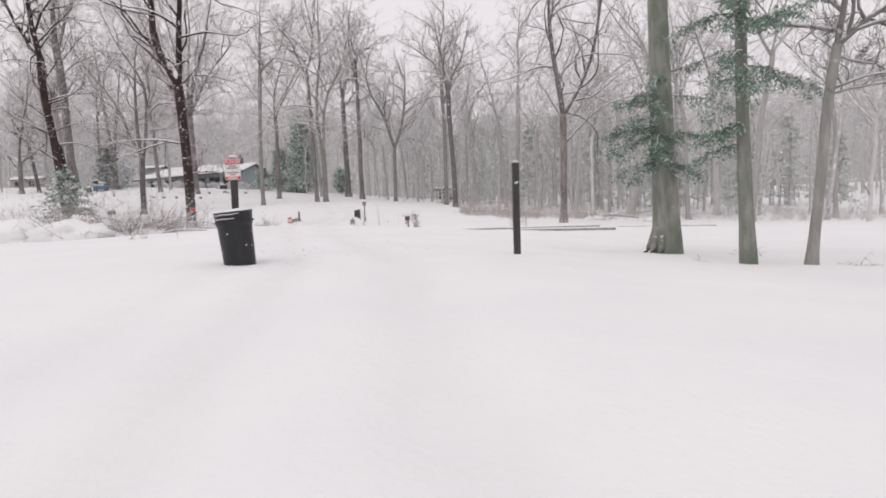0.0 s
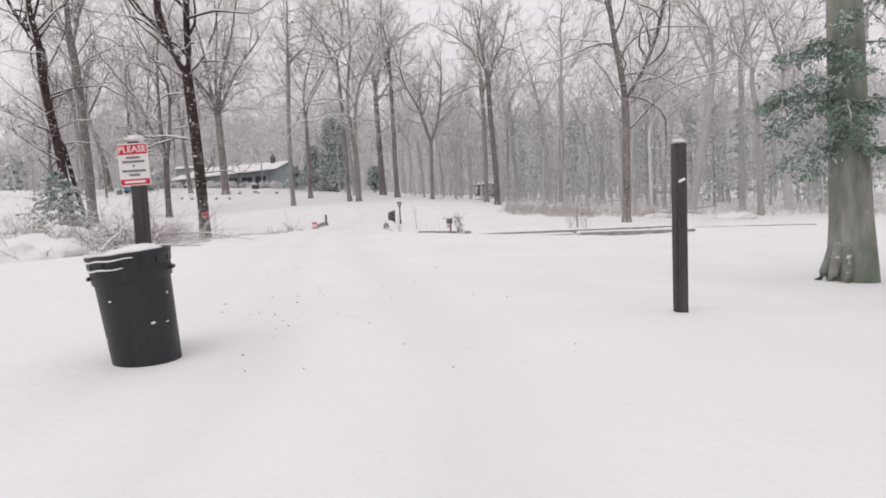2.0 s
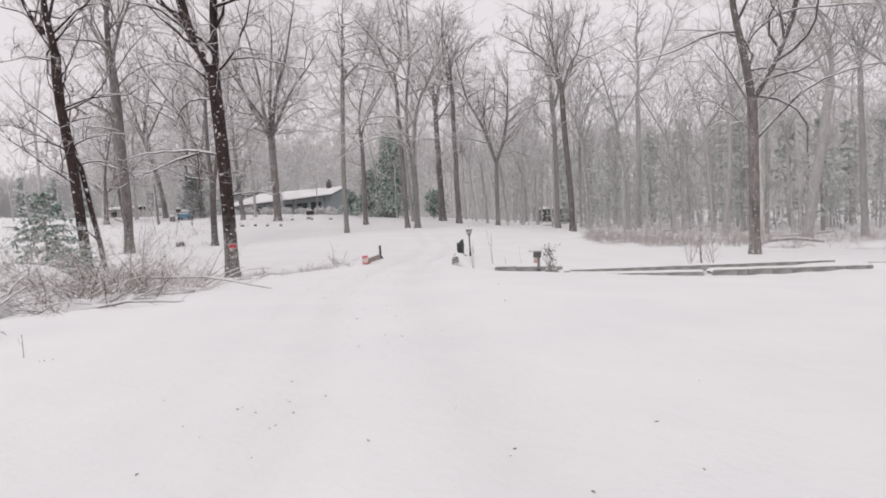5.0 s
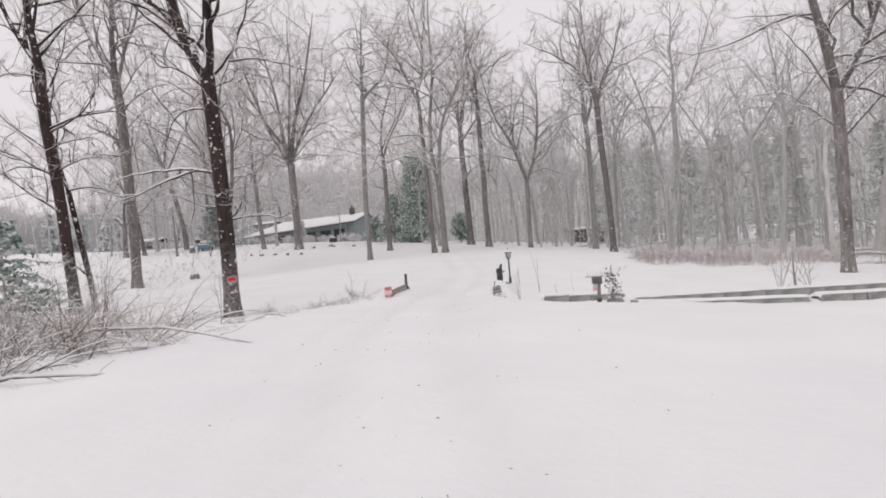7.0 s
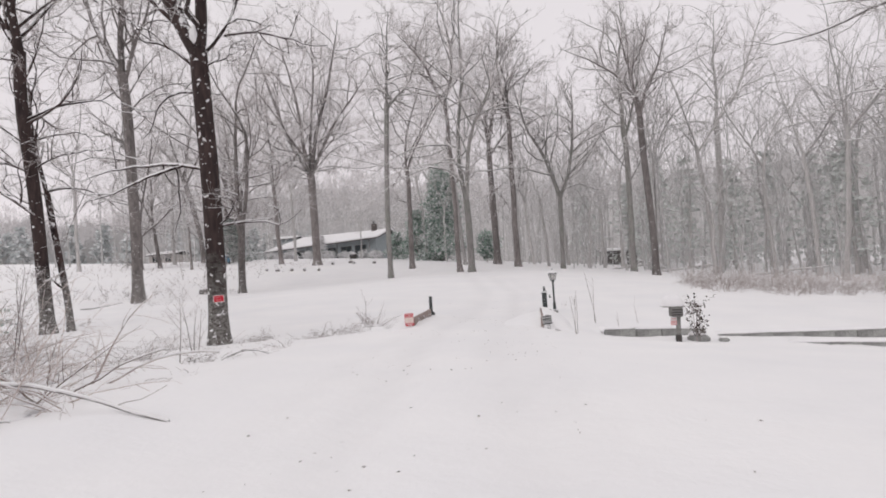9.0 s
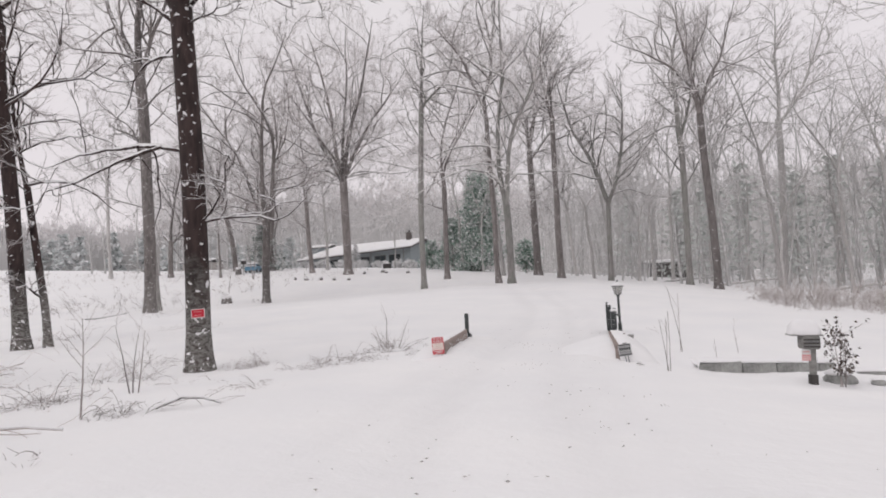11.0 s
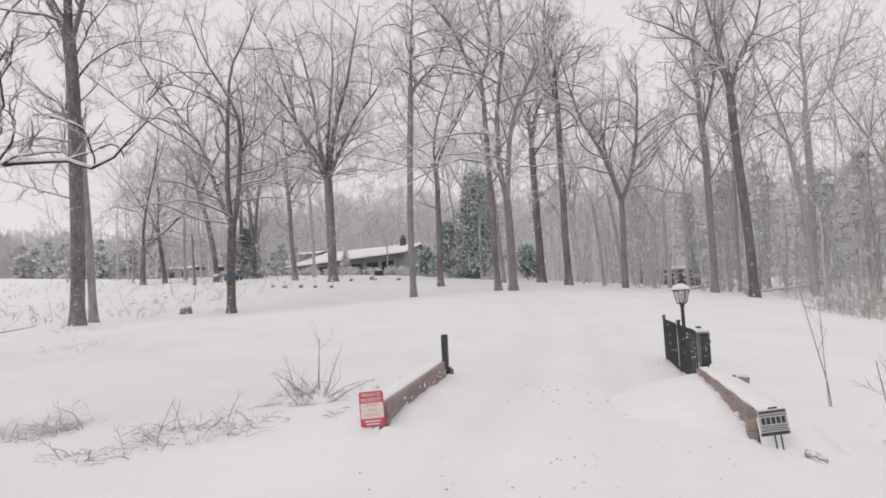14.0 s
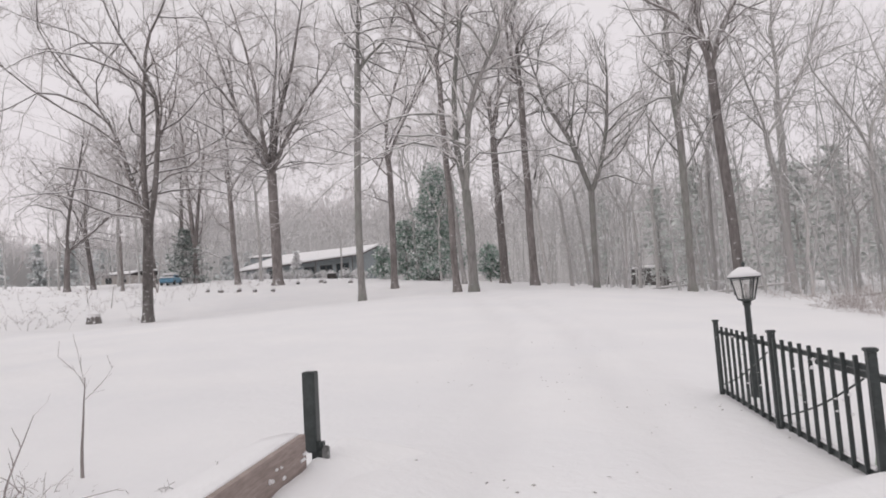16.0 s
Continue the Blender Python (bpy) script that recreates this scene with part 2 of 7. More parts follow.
def glass_material(name, tint, rough=0.05):
    m, _, b = material(name)
    b.inputs["Base Color"].default_value = (*tint, 1)
    b.inputs["Roughness"].default_value = rough
    b.inputs["Transmission Weight"].default_value = 0.9
    b.inputs["IOR"].default_value = 1.45
    return m


M_GLASS = glass_material("lantern_glass", (0.95, 0.95, 0.93), 0.15)
M_PANE = plain("dark_window_glass", (0.035, 0.045, 0.05), 0.08, 0, 0.2, 1.0, (1, 1, 1), 0.0, None, 0.6)

# ---- building helpers ----
def mesh_of(name, verts, faces):
    """A mesh from vertex and face arrays (faces: array k x 3 or k x 4, or a list of such arrays)."""
    if not isinstance(faces, list):
        faces = [faces]
    me = bpy.data.meshes.new(name)
    verts = np.asarray(verts, dtype=np.float32)
    me.vertices.add(len(verts))
    me.vertices.foreach_set("co", verts.ravel())
    idx = np.concatenate([f.ravel() for f in faces]).astype(np.int32)
    sizes = np.concatenate([np.full(len(f), f.shape[1]) for f in faces])
    starts = np.concatenate([[0], np.cumsum(sizes)[:-1]]).astype(np.int32)
    me.loops.add(len(idx))
    me.loops.foreach_set("vertex_index", idx)
    me.polygons.add(len(sizes))
    me.polygons.foreach_set("loop_start", starts)
    me.update(calc_edges=True)
    me.validate()
    return me


def smooth(me):
    me.polygons.foreach_set("use_smooth", np.ones(len(me.polygons), dtype=bool))
    return me


def part(name, shape, mat, parent=None, label="", at=None):
    """Links a bmesh or a mesh as one mesh object, under a thing or a part if one is given."""
    if isinstance(shape, bmesh.types.BMesh):
        me = bpy.data.meshes.new(name)
        shape.to_mesh(me)
        shape.free()
    else:
        me = shape
    if not me.materials:
        me.materials.append(mat)
    ob = new(name, me)
    if parent is not None:
        ob.parent = parent
    if at is not None:
        ob.matrix_basis = at
    if label:
        ob["label"] = label
    return ob


def thing(name, m, label, category, group="", kind=""):
    ob = new(name)
    ob.empty_display_size = 0.2
    ob.matrix_basis = m
    return tagged(ob, label, category, group, kind)


def box(sx, sy, sz, at=(0, 0, 0), bevel=0.0, rot=(0, 0, 0), bm=None):
    """A box centred at `at`, with rounded edges; added to bm if one is given."""
    own = bm is None
    b = bmesh.new()
    bmesh.ops.create_cube(b, size=1.0, matrix=Matrix.Diagonal((sx, sy, sz, 1)))
    if bevel:
        bmesh.ops.bevel(b, geom=b.edges[:], offset=bevel, segments=2, affect="EDGES")
    bmesh.ops.transform(b, matrix=pose(*at, *rot), verts=b.verts)
    if own:
        return b
    tmp = bpy.data.meshes.new("tmp")
    b.to_mesh(tmp)
    b.free()
    bm.from_mesh(tmp)
    bpy.data.meshes.remove(tmp)
    return bm


def lathe(profile, n=32, turn=0.0, closed=True):
    """A turned form from (radius, height) pairs."""
    bm = bmesh.new()
    rings = []
    for r, z in profile:
        rings.append([bm.verts.new((r * math.cos(turn + 2 * math.pi * i / n), r * math.sin(turn + 2 * math.pi * i / n), z)) for i in range(n)])
    for a, b in zip(rings, rings[1:]):
        for i in range(n):
            f = bm.faces.new((a[i], a[(i + 1) % n], b[(i + 1) % n], b[i]))
            f.smooth = n > 8
    if closed:
        bm.faces.new(rings[0][::-1])
        bm.faces.new(rings[-1])
    return bm


def text_mesh(words, size):
    cu = bpy.data.curves.new("letters", "FONT")
    cu.body, cu.size, cu.align_x, cu.align_y, cu.extrude = words, size, "CENTER", "CENTER", 0.0006
    cu.offset = size * 0.012
    ob = bpy.data.objects.new("letters", cu)
    scene.collection.objects.link(ob)
    dg = bpy.context.evaluated_depsgraph_get()
    me = bpy.data.meshes.new_from_object(ob.evaluated_get(dg))
    bpy.data.objects.remove(ob)
    bpy.data.curves.remove(cu)
    return me


# ---- the lie of the land ----
MOUNDS = [
    (-40, 105, 28, 1.13), (-72, 104, 28, 1.27), (10, 110, 30, -0.89), (-18, 82, 20, 1.36),
    (30, 70, 25, -0.72), (-36, 60, 14, -0.31), (10, 48, 12, -0.03), (-9, 42, 8, 0.05),
    (7, 17, 8, -0.40), (-2, 9, 8, 0.72), (-7, 28, 10, 0.59), (-20, 40, 9, -0.28),
    (-20, 18, 12, 0.03), (22, 25, 16, 0.03), (-15, 130, 28, 0.85), (60, 60, 40, -2.05),
    (0, -5, 12, -0.18), (-1, 41, 4.5, -0.35), (6, 42, 4, -0.27), (-36, 76, 9, -1.29),
    (-55, 150, 28, 3.20), (70, 150, 40, -1.40), (-90, 55, 30, -0.09), (-24, 84, 6, -0.63),
    (-92, 142, 20, 1.64), (6.5, 32, 6.5, -0.15), (1.46, 12.6, 1.5, 0.085),
]


def ground_z(x, y):
    x, y = np.asarray(x, dtype=float), np.asarray(y, dtype=float)
    z = 3.6 * np.logaddexp(0, (np.minimum(-x, 140) - 80) / 22)
    for a, b, s, h in MOUNDS:
        z = z + h * np.exp(-((x - a) ** 2 + (y - b) ** 2) / (2 * s * s))
    # a hollow at the old tree's foot, one before the edging, and snow banked along the two wing walls
    z = z - 0.16 * np.exp(-((x + 2.2) / 2.6) ** 2 - ((y - 40.2) / 1.3) ** 2)
    z = z - 0.2 * np.exp(-((x + 16.0) / 3.0) ** 2 - ((y - 39.6) / 3.0) ** 2)
    z = z + 0.12 * np.exp(-((x + 6.4) / 1.2) ** 2 - ((y - 41.6) / 2.4) ** 4) + 0.08 * np.exp(-((x + 6.5) / 1.2) ** 2 - ((y - 45.6) / 2.4) ** 4) + 0.20 * np.exp(-((x + 9.6) / 0.8) ** 2 - ((y - 41.7) / 2.6) ** 4)
    z = z - 0.17 * np.exp(-((x + 12.9) / 1.0) ** 2 - ((y - 44.0) / 1.2) ** 2)
    z = z - 0.06 * np.exp(-((x + 3.5) / 1.3) ** 2 - ((y - 10.4) / 1.3) ** 2)
    # the ground drops a step in front of the stone edging
    line = np.interp(x, [-4.4, -1.31, -0.94, 7.6, 13.5], [41.99, 43.34, 42.96, 44.0, 42.4])
    v = line - y
    along = np.clip((x + 4.9) / 0.5, 0, 1) * np.clip((14.5 - x) / 2, 0, 1)
    z = z - (0.15 + 0.07 * np.exp(-((x + 2.9) / 1.7) ** 2)) * along * np.where(v > 0, np.exp(-(v / 1.0) ** 2), np.exp(-(v / 0.14) ** 2))
    # and another before the front row of stones
    front = np.interp(x, [0.3, 4.6, 11.6, 14.0], [41.15, 40.45, 41.65, 41.9])
    v = front - y
    along = np.clip((x - 0.2) / 1.5, 0, 1) * np.clip((13.5 - x) / 1.5, 0, 1)
    z = z - 0.13 * along * np.where(v > 0, np.exp(-(v / 2.6) ** 2), np.exp(-(v / 0.14) ** 2))
    return z


def gz(x, y):
    return float(ground_z(x, y))


def spread(lo, hi, step, grow, far):
    """Grid lines: even steps from lo to hi, then growing steps out to far."""
    mid = list(np.arange(lo, hi + 1e-6, step))
    out, d, v = [], step, hi
    while v < far[1]:
        d *= grow
        v += d
        out.append(v)
    back, d, v = [], step, lo
    while v > far[0]:
        d *= grow
        v -= d
        back.append(v)
    return np.array(back[::-1] + mid + out)


DRIVE = [(0.0, -30.0), (-0.4, 0.0), (-1.8, 10.9), (-3.6, 17.8), (-6.0, 26.6), (-7.5, 34.8), (-8.1, 40.0), (-8.3, 46.0), (-9.5, 58.0), (-12.5, 70.0), (-17.5, 84.0), (-26.0, 102.0)]


def drive_x(y):
    d = np.array(DRIVE)
    return np.interp(y, d[:, 1], d[:, 0])


def build_ground():
    xs = spread(-30.0, 14.0, 0.3, 1.12, (-1500, 1500))
    ys = spread(2.0, 52.0, 0.3, 1.10, (-900, 2500))
    X, Y = np.meshgrid(xs, ys)
    Z = ground_z(X, Y)
    near = np.clip((130 - np.hypot(X + 8, Y - 35)) / 60, 0, 1)
    flat_x, flat_y, flat_n = X.ravel(), Y.ravel(), near.ravel()
    res = np.zeros(len(flat_x))
    for i in range(len(flat_x)):
        if flat_n[i] > 0:
            res[i] = 0.05 * noise.noise((flat_x[i] * 0.35, flat_y[i] * 0.35, 1.0)) + 0.022 * noise.noise((flat_x[i] * 1.4, flat_y[i] * 1.4, 5.0))
            if flat_x[i] < -14:
                res[i] += min((-14 - flat_x[i]) / 6, 1) * (0.07 * noise.noise((flat_x[i] * 0.8, flat_y[i] * 0.8, 8.0)) + 0.05 * max(noise.noise((flat_x[i] * 1.9, flat_y[i] * 1.9, 2.0)), 0))
    lump = res.reshape(Z.shape) * near
    off = X - drive_x(Y)
    on_road = np.exp(-(off / 2.6) ** 4)
    ruts = -0.07 * (np.exp(-((off - 0.78) / 0.22) ** 2) + np.exp(-((off + 0.78) / 0.22) ** 2)) * np.clip((Y + 10) / 10, 0, 1) * np.clip((75 - Y) / 10, 0, 1)
    Z = Z + lump * (1 - 0.65 * on_road) + ruts
    # soft shoulders along the lane and the lip where the verge drops
    Z = Z + 0.10 * np.exp(-((np.abs(off) - 3.4) / 0.7) ** 2) * np.clip((36 - Y) / 6, 0, 1) * (off < 0) * np.clip((Y - 14) / 4, 0, 1)
    ny, nx = X.shape
    v = np.stack([X, Y, Z], -1).reshape(-1, 3)
    i = np.arange(ny * nx).reshape(ny, nx)
    f = np.stack([i[:-1, :-1], i[:-1, 1:], i[1:, 1:], i[1:, :-1]], -1).reshape(-1, 4)
    me = smooth(mesh_of("ground", v, f))
    broken = np.clip(0.75 + 9.0 * res.reshape(Z.shape), 0, 1)
    lanes = sum(np.exp(-((off - c) / 0.30) ** 2) for c in (-0.85, 0.75)) + 0.6 * sum(np.exp(-((off - c - 0.012 * (Y - 40)) / 0.28) ** 2) for c in (-1.6, 1.45))
    packed = np.clip(lanes, 0, 1) * broken * np.clip((Y + 10) / 10, 0, 1) * np.clip((92 - Y) / 20, 0, 1)
    me.attributes.new("packed", "FLOAT", "POINT").data.foreach_set("value", packed.ravel().astype(np.float32))
    ob = part("ground", me, M_SNOW)
    return tagged(ob, "deep fresh white snow over the lane and fields", "ground", kind="structure")


build_ground()

# ---- bare trees ----
class Tubes:
    """Gathers bundles of tapered tubes into one mesh."""
    def __init__(self):
        self.v, self.f, self.n = [], [], 0

    def add(self, P, R, sides):
        """P: m x k x 3 centre lines, R: m x k radii."""
        m, k, _ = P.shape
        T = np.empty_like(P)
        T[:, 1:-1] = P[:, 2:] - P[:, :-2]
        T[:, 0] = P[:, 1] - P[:, 0]
        T[:, -1] = P[:, -1] - P[:, -2]
        T /= np.linalg.norm(T, axis=2, keepdims=True) + 1e-9
        ref = np.where(np.abs(T[..., 2:3]) > 0.8, np.array([1.0, 0, 0]), np.array([0, 0, 1.0]))
        U = np.cross(T, ref)
        U /= np.linalg.norm(U, axis=2, keepdims=True) + 1e-9
        V = np.cross(T, U)
        a = 2 * np.pi * np.arange(sides) / sides
        ring = P[:, :, None] + R[:, :, None, None] * (np.cos(a)[:, None] * U[:, :, None] + np.sin(a)[:, None] * V[:, :, None])
        i = self.n + np.arange(m * k * sides).reshape(m, k, sides)
        j = np.roll(i, -1, axis=2)
        f = np.stack([i[:, :-1], i[:, 1:], j[:, 1:], j[:, :-1]], -1).reshape(-1, 4)
        self.v.append(ring.reshape(-1, 3))
        self.f.append(f)
        self.n += m * k * sides

    def mesh(self, name):
        return smooth(mesh_of(name, np.concatenate(self.v), np.concatenate(self.f)))


def unit(a):
    return a / (np.linalg.norm(a, axis=-1, keepdims=True) + 1e-9)


def runs(rng, start, way, length, n, wobble, rise, curl=0.0):
    """Wandering centre lines: m starts, ways and lengths, n steps each; rise bends them up (or down), curl sideways."""
    m = len(start)
    P = np.empty((m, n + 1, 3))
    P[:, 0] = start
    d = unit(np.asarray(way, float))
    step = np.asarray(length, float)[:, None] / n
    c = rng.normal(0, 1, (m, 3)) * curl
    for i in range(n):
        if curl:
            c = 0.75 * c + rng.normal(0, 0.7, (m, 3)) * curl
        d = unit(d + c + rng.normal(0, wobble, (m, 3)) + np.array([0, 0, rise]))
        P[:, i + 1] = P[:, i] + d * step
    return P


def offshoots(rng, P, R, per, lo, hi, angle, jitter=10.0):
    """Starting points, ways and radii for `per` branches along each run."""
    m, k, _ = P.shape
    t = np.linspace(lo, hi, per)[None] + rng.uniform(-0.5, 0.5, (m, per)) * (hi - lo) / max(per, 1)
    t = np.clip(t, 0.02, 0.99) * (k - 1)
    i = np.minimum(t.astype(int), k - 2)
    u = (t - i)[..., None]
    rows = np.arange(m)[:, None]
    S = P[rows, i] * (1 - u) + P[rows, i + 1] * u
    T = unit(P[rows, i + 1] - P[rows, i])
    r = R[rows, i] * (1 - u[..., 0]) + R[rows, i + 1] * u[..., 0]
    side = unit(np.cross(T, rng.normal(0, 1, T.shape)))
    a = np.radians(rng.normal(angle, jitter, (m, per)))[..., None]
    D = unit(T * np.cos(a) + side * np.sin(a))
    return S.reshape(-1, 3), D.reshape(-1, 3), r.reshape(-1), (t / (k - 1)).reshape(-1)


def taper(r0, r1, n):
    s = np.linspace(0, 1, n + 1)
    return np.asarray(r0)[:, None] * (1 - s) + np.asarray(r1)[:, None] * s


def taper_long(r0, r1, n):
    """Keeps its girth over the lower half, then thins out."""
    s = np.linspace(0, 1, n + 1) ** 1.35
    return np.asarray(r0)[:, None] * (1 - s) + np.asarray(r1)[:, None] * s


def lay_snow(snow, P, R):
    """Ridges of snow along the upper side of runs, thin where they climb steeply."""
    T = np.gradient(P, axis=1)
    flat = np.clip(1.25 - np.abs(unit(T)[..., 2]) * 1.35, 0.0, 1.0)
    snow.add(P + np.array([0, 0, 1.0]) * (R * 0.45 + 0.012 * flat)[..., None], np.maximum(R * 0.85 * flat + 0.012 * flat, 0.001), 3)


def tree_meshes(seed, H, dbh, fork, leaders, angle, lean=(0, 0), bend=0.02, low=3, low_len=5.0, fine=1.0, ways=None, thick=1.0, low_from=0.35, boughs=(), far=False, arms=None, line=None, limb_lines=(), arm_r=None):
    """Trunk, limbs and twigs of a leafless tree H high that forks `fork` metres up.
    boughs: limbs of their own, as (height, way x, y, z, length); arms: leaders as lines from the fork;
    line: the trunk's own line, with arms and limb_lines then counted from the foot."""
    rng = np.random.default_rng(seed)
    n = 12
    s = np.linspace(0, 1, n + 1) ** 1.4
    P = np.zeros((1, n + 1, 3))
    w = np.cumsum(rng.normal(0, bend, (n + 1, 2)), axis=0) * fork * 0.14
    P[0, :, 0] = lean[0] * fork * s + w[:, 0] * s
    P[0, :, 1] = lean[1] * fork * s + w[:, 1] * s
    P[0, :, 2] = -0.5 + (fork + 0.5) * s
    z = np.maximum(P[0, :, 2], 0)
    if line is not None:
        q = np.array(line, float)
        for k in range(2):
            P[0, :, k] = np.interp(P[0, :, 2], q[:, 2], q[:, k])
        P[0, 1:-1] = 0.25 * P[0, :-2] + 0.5 * P[0, 1:-1] + 0.25 * P[0, 2:]
        z = np.maximum(P[0, :, 2], 0)
    R = (dbh / 2) * (1 - (0.5 if line is None else 0.15) * z / H) * (1 + 0.45 * np.exp(-z / 0.35))
    R = np.maximum(R, dbh * 0.2)[None]
    trunk = Tubes()
    trunk.add(P, R, 6 if far else 14)
    limbs, twigs, snow = [], Tubes(), Tubes()
    top, tip = P[0, -1], unit(P[0, -1] - P[0, -2])
    rt = R[0, -1]
    if ways is None:
        az = rng.uniform(0, 2 * np.pi) + np.arange(leaders) * 2 * np.pi / leaders + rng.normal(0, 0.35, leaders)
        an = np.radians(np.abs(rng.normal(angle, angle * 0.3, leaders)))
        if leaders > 2:
            an[0] *= 0.25
        D = np.stack([np.cos(az) * np.sin(an), np.sin(az) * np.sin(an), np.cos(an)], -1) + np.array([lean[0], lean[1], 0]) * 0.6
    else:
        D = np.array(ways, float)
        leaders = len(D)
    L = (H - fork) * rng.uniform(0.82, 1.08, leaders)
    S = np.repeat(top[None], leaders, 0) - tip * rng.uniform(0.0, 0.25 + 0.06 * fork, (leaders, 1)) * (np.arange(leaders)[:, None] > 0)
    if arms is None:
        LP = runs(rng, S, D, L, 11, 0.05, 0.04, 0.10)
    else:
        leaders = len(arms)
        LP = np.zeros((leaders, 12, 3))
        for i, a in enumerate(arms):
            q = np.array(a, float)
            u = np.linspace(0, 1, 12)
            e = np.concatenate([[0], np.cumsum(np.linalg.norm(np.diff(q, axis=0), axis=1))])
            for k in range(3):
                LP[i, :, k] = np.interp(u * e[-1], e, q[:, k])
        LP[:, 1:-1] = 0.25 * LP[:, :-2] + 0.5 * LP[:, 1:-1] + 0.25 * LP[:, 2:]
        LP = LP + (top if line is None else 0) + np.cumsum(rng.normal(0, 0.085, LP.shape), axis=1) * np.linspace(0, 1, 12)[None, :, None]
    first = rt * (0.95 if leaders == 1 else 0.74 if leaders == 2 else 0.58 if leaders < 5 else 0.46)
    LR = taper_long(np.full(leaders, first) * rng.uniform(0.8, 1.1, leaders) if arm_r is None else np.array(arm_r), np.full(leaders, 0.018 * thick), 11)
    for i in range(leaders):
        limbs.append(Tubes())
        limbs[-1].add(LP[i:i + 1], LR[i:i + 1], 3 if far else 7)
    groups = [(LP, LR)]
    if limb_lines:
        low = len(limb_lines)
        BP = np.zeros((low, 10, 3))
        for i, a in enumerate(limb_lines):
            q = np.array(a, float)
            e = np.concatenate([[0], np.cumsum(np.linalg.norm(np.diff(q, axis=0), axis=1))])
            for k in range(3):
                BP[i, :, k] = np.interp(np.linspace(0, 1, 10) * e[-1], e, q[:, k])
        BP[:, 1:-1] = 0.25 * BP[:, :-2] + 0.5 * BP[:, 1:-1] + 0.25 * BP[:, 2:]
        BP = BP + np.cumsum(rng.normal(0, 0.085, BP.shape), axis=1) * np.linspace(0, 1, 10)[None, :, None]
        r = np.interp(BP[:, 0, 2], P[0, :, 2], R[0])
    elif boughs:
        bz = np.array([b[0] for b in boughs])
        S = np.stack([np.interp(bz, P[0, :, 2], P[0, :, k]) for k in range(3)], -1)
        r = np.interp(bz, P[0, :, 2], R[0])
        D = np.array([b[1:4] for b in boughs], float)
        ln = np.array([b[4] for b in boughs])
        low = len(boughs)
        BP = runs(rng, S, D, ln, 9, 0.06, 0.015, 0.07)
    elif low:
        S, D, r, t = offshoots(rng, P, R, low, low_from, 0.93, 66, 12)
        BP = runs(rng, S, D, rng.uniform(0.6, 1.2, low) * low_len, 9, 0.06, 0.03, 0.10)
    if low:
        long = np.linalg.norm(BP[:, -1] - BP[:, 0], axis=1)
        BR = taper(np.minimum(r * 0.38, 0.085) if not limb_lines else np.clip(0.011 * long + 0.008, 0.022, 0.09), np.full(low, 0.010 * thick), 9)
        for i in range(low):
            limbs.append(Tubes())
            limbs[-1].add(BP[i:i + 1], BR[i:i + 1], 4 if far else 6)
        groups.append((BP, BR))
    for g, (GP, GR) in enumerate(groups):
        main = g == 0
        per = int(round((13 if main else 6) * (1 if leaders > 2 or not main else 1.4)))
        if far:
            per = 7 if main else 3
        S, D, r, t = offshoots(rng, GP, GR, per, 0.05 if main else 0.2, 0.97, 48 if main else 52)
        glen = np.repeat(np.linalg.norm(GP[:, -1] - GP[:, 0], axis=1), per)
        ln = glen * (0.62 - 0.38 * t) * rng.uniform(0.6, 1.4, len(t)) if main else glen * 0.42 * rng.uniform(0.6, 1.2, len(t))
        k = 4 if far else 7
        BP = runs(rng, S, D, ln, k, 0.16, 0.06, 0.24)
        BR = taper(np.minimum(r * 0.62, 0.085), np.full(len(r), 0.010 * thick), k)
        for i in range(len(GP)):
            limbs[i + (0 if main else leaders)].add(BP[i * per:(i + 1) * per], BR[i * per:(i + 1) * per], 3 if far or fine < 0.5 else 5)
        p2 = 2 if far else max(2, int(round((7 if main else 6) * fine)))
        S, D, r, t = offshoots(rng, BP, BR, p2, 0.12, 0.98, 38)
        ln = np.repeat(ln, p2) * (0.50 - 0.24 * t) * rng.uniform(0.6, 1.35, len(t))
        k = 2 if far else 3
        CP = runs(rng, S, D, ln, k, 0.24, 0.06, 0.22)
        CR = taper(np.minimum(r * 0.7, 0.028 * thick), np.full(len(r), 0.009 * thick), k)
        twigs.add(CP, CR, 3)
        p3 = 2 if far else max(3, int(round((8.5 if main else 6) * fine)))
        S, D, r, t = offshoots(rng, CP, CR, p3, 0.12, 0.98, 34)
        D = unit(D + np.array([0, 0, 0.25]))
        ln = np.maximum(np.repeat(ln, p3) * (0.58 - 0.25 * t), 0.3) * rng.uniform(0.7, 1.3, len(t))
        k = 2 if fine > 0.7 and not far else 1
        DP = runs(rng, S, D, ln, k, 0.24, 0.03)
        DR = taper(np.full(len(r), 0.0082 * thick), np.full(len(r), 0.004 * thick), k)
        twigs.add(DP, DR, 3)
        if not far:
            lay_snow(snow, GP[:, 1:], GR[:, 1:])
            lay_snow(snow, BP, BR)
    return trunk.mesh("trunk"), [t.mesh("limb") for t in limbs], twigs.mesh("twig_crown"), snow.mesh("snow_line") if snow.v else None


def bare_tree(x, y, label, bark_mat, twig_mat=None, turn=0.0, name="bare_tree", group="", **shape):
    ob = thing(name, pose(x, y, gz(x, y), 0, 0, turn), label, "tree", group)
    a, b, c, d = tree_meshes(**shape)
    part("trunk", a, bark_mat, ob)
    for me in b:
        part("limb", me, bark_mat, ob)
    tagged(part("twig_crown", c, twig_mat or M_TWIG, ob), kind="stuff")
    if d:
        tagged(part("snow_line", d, M_SNOW, ob, "snow lying along the limbs"), kind="stuff")
    return ob


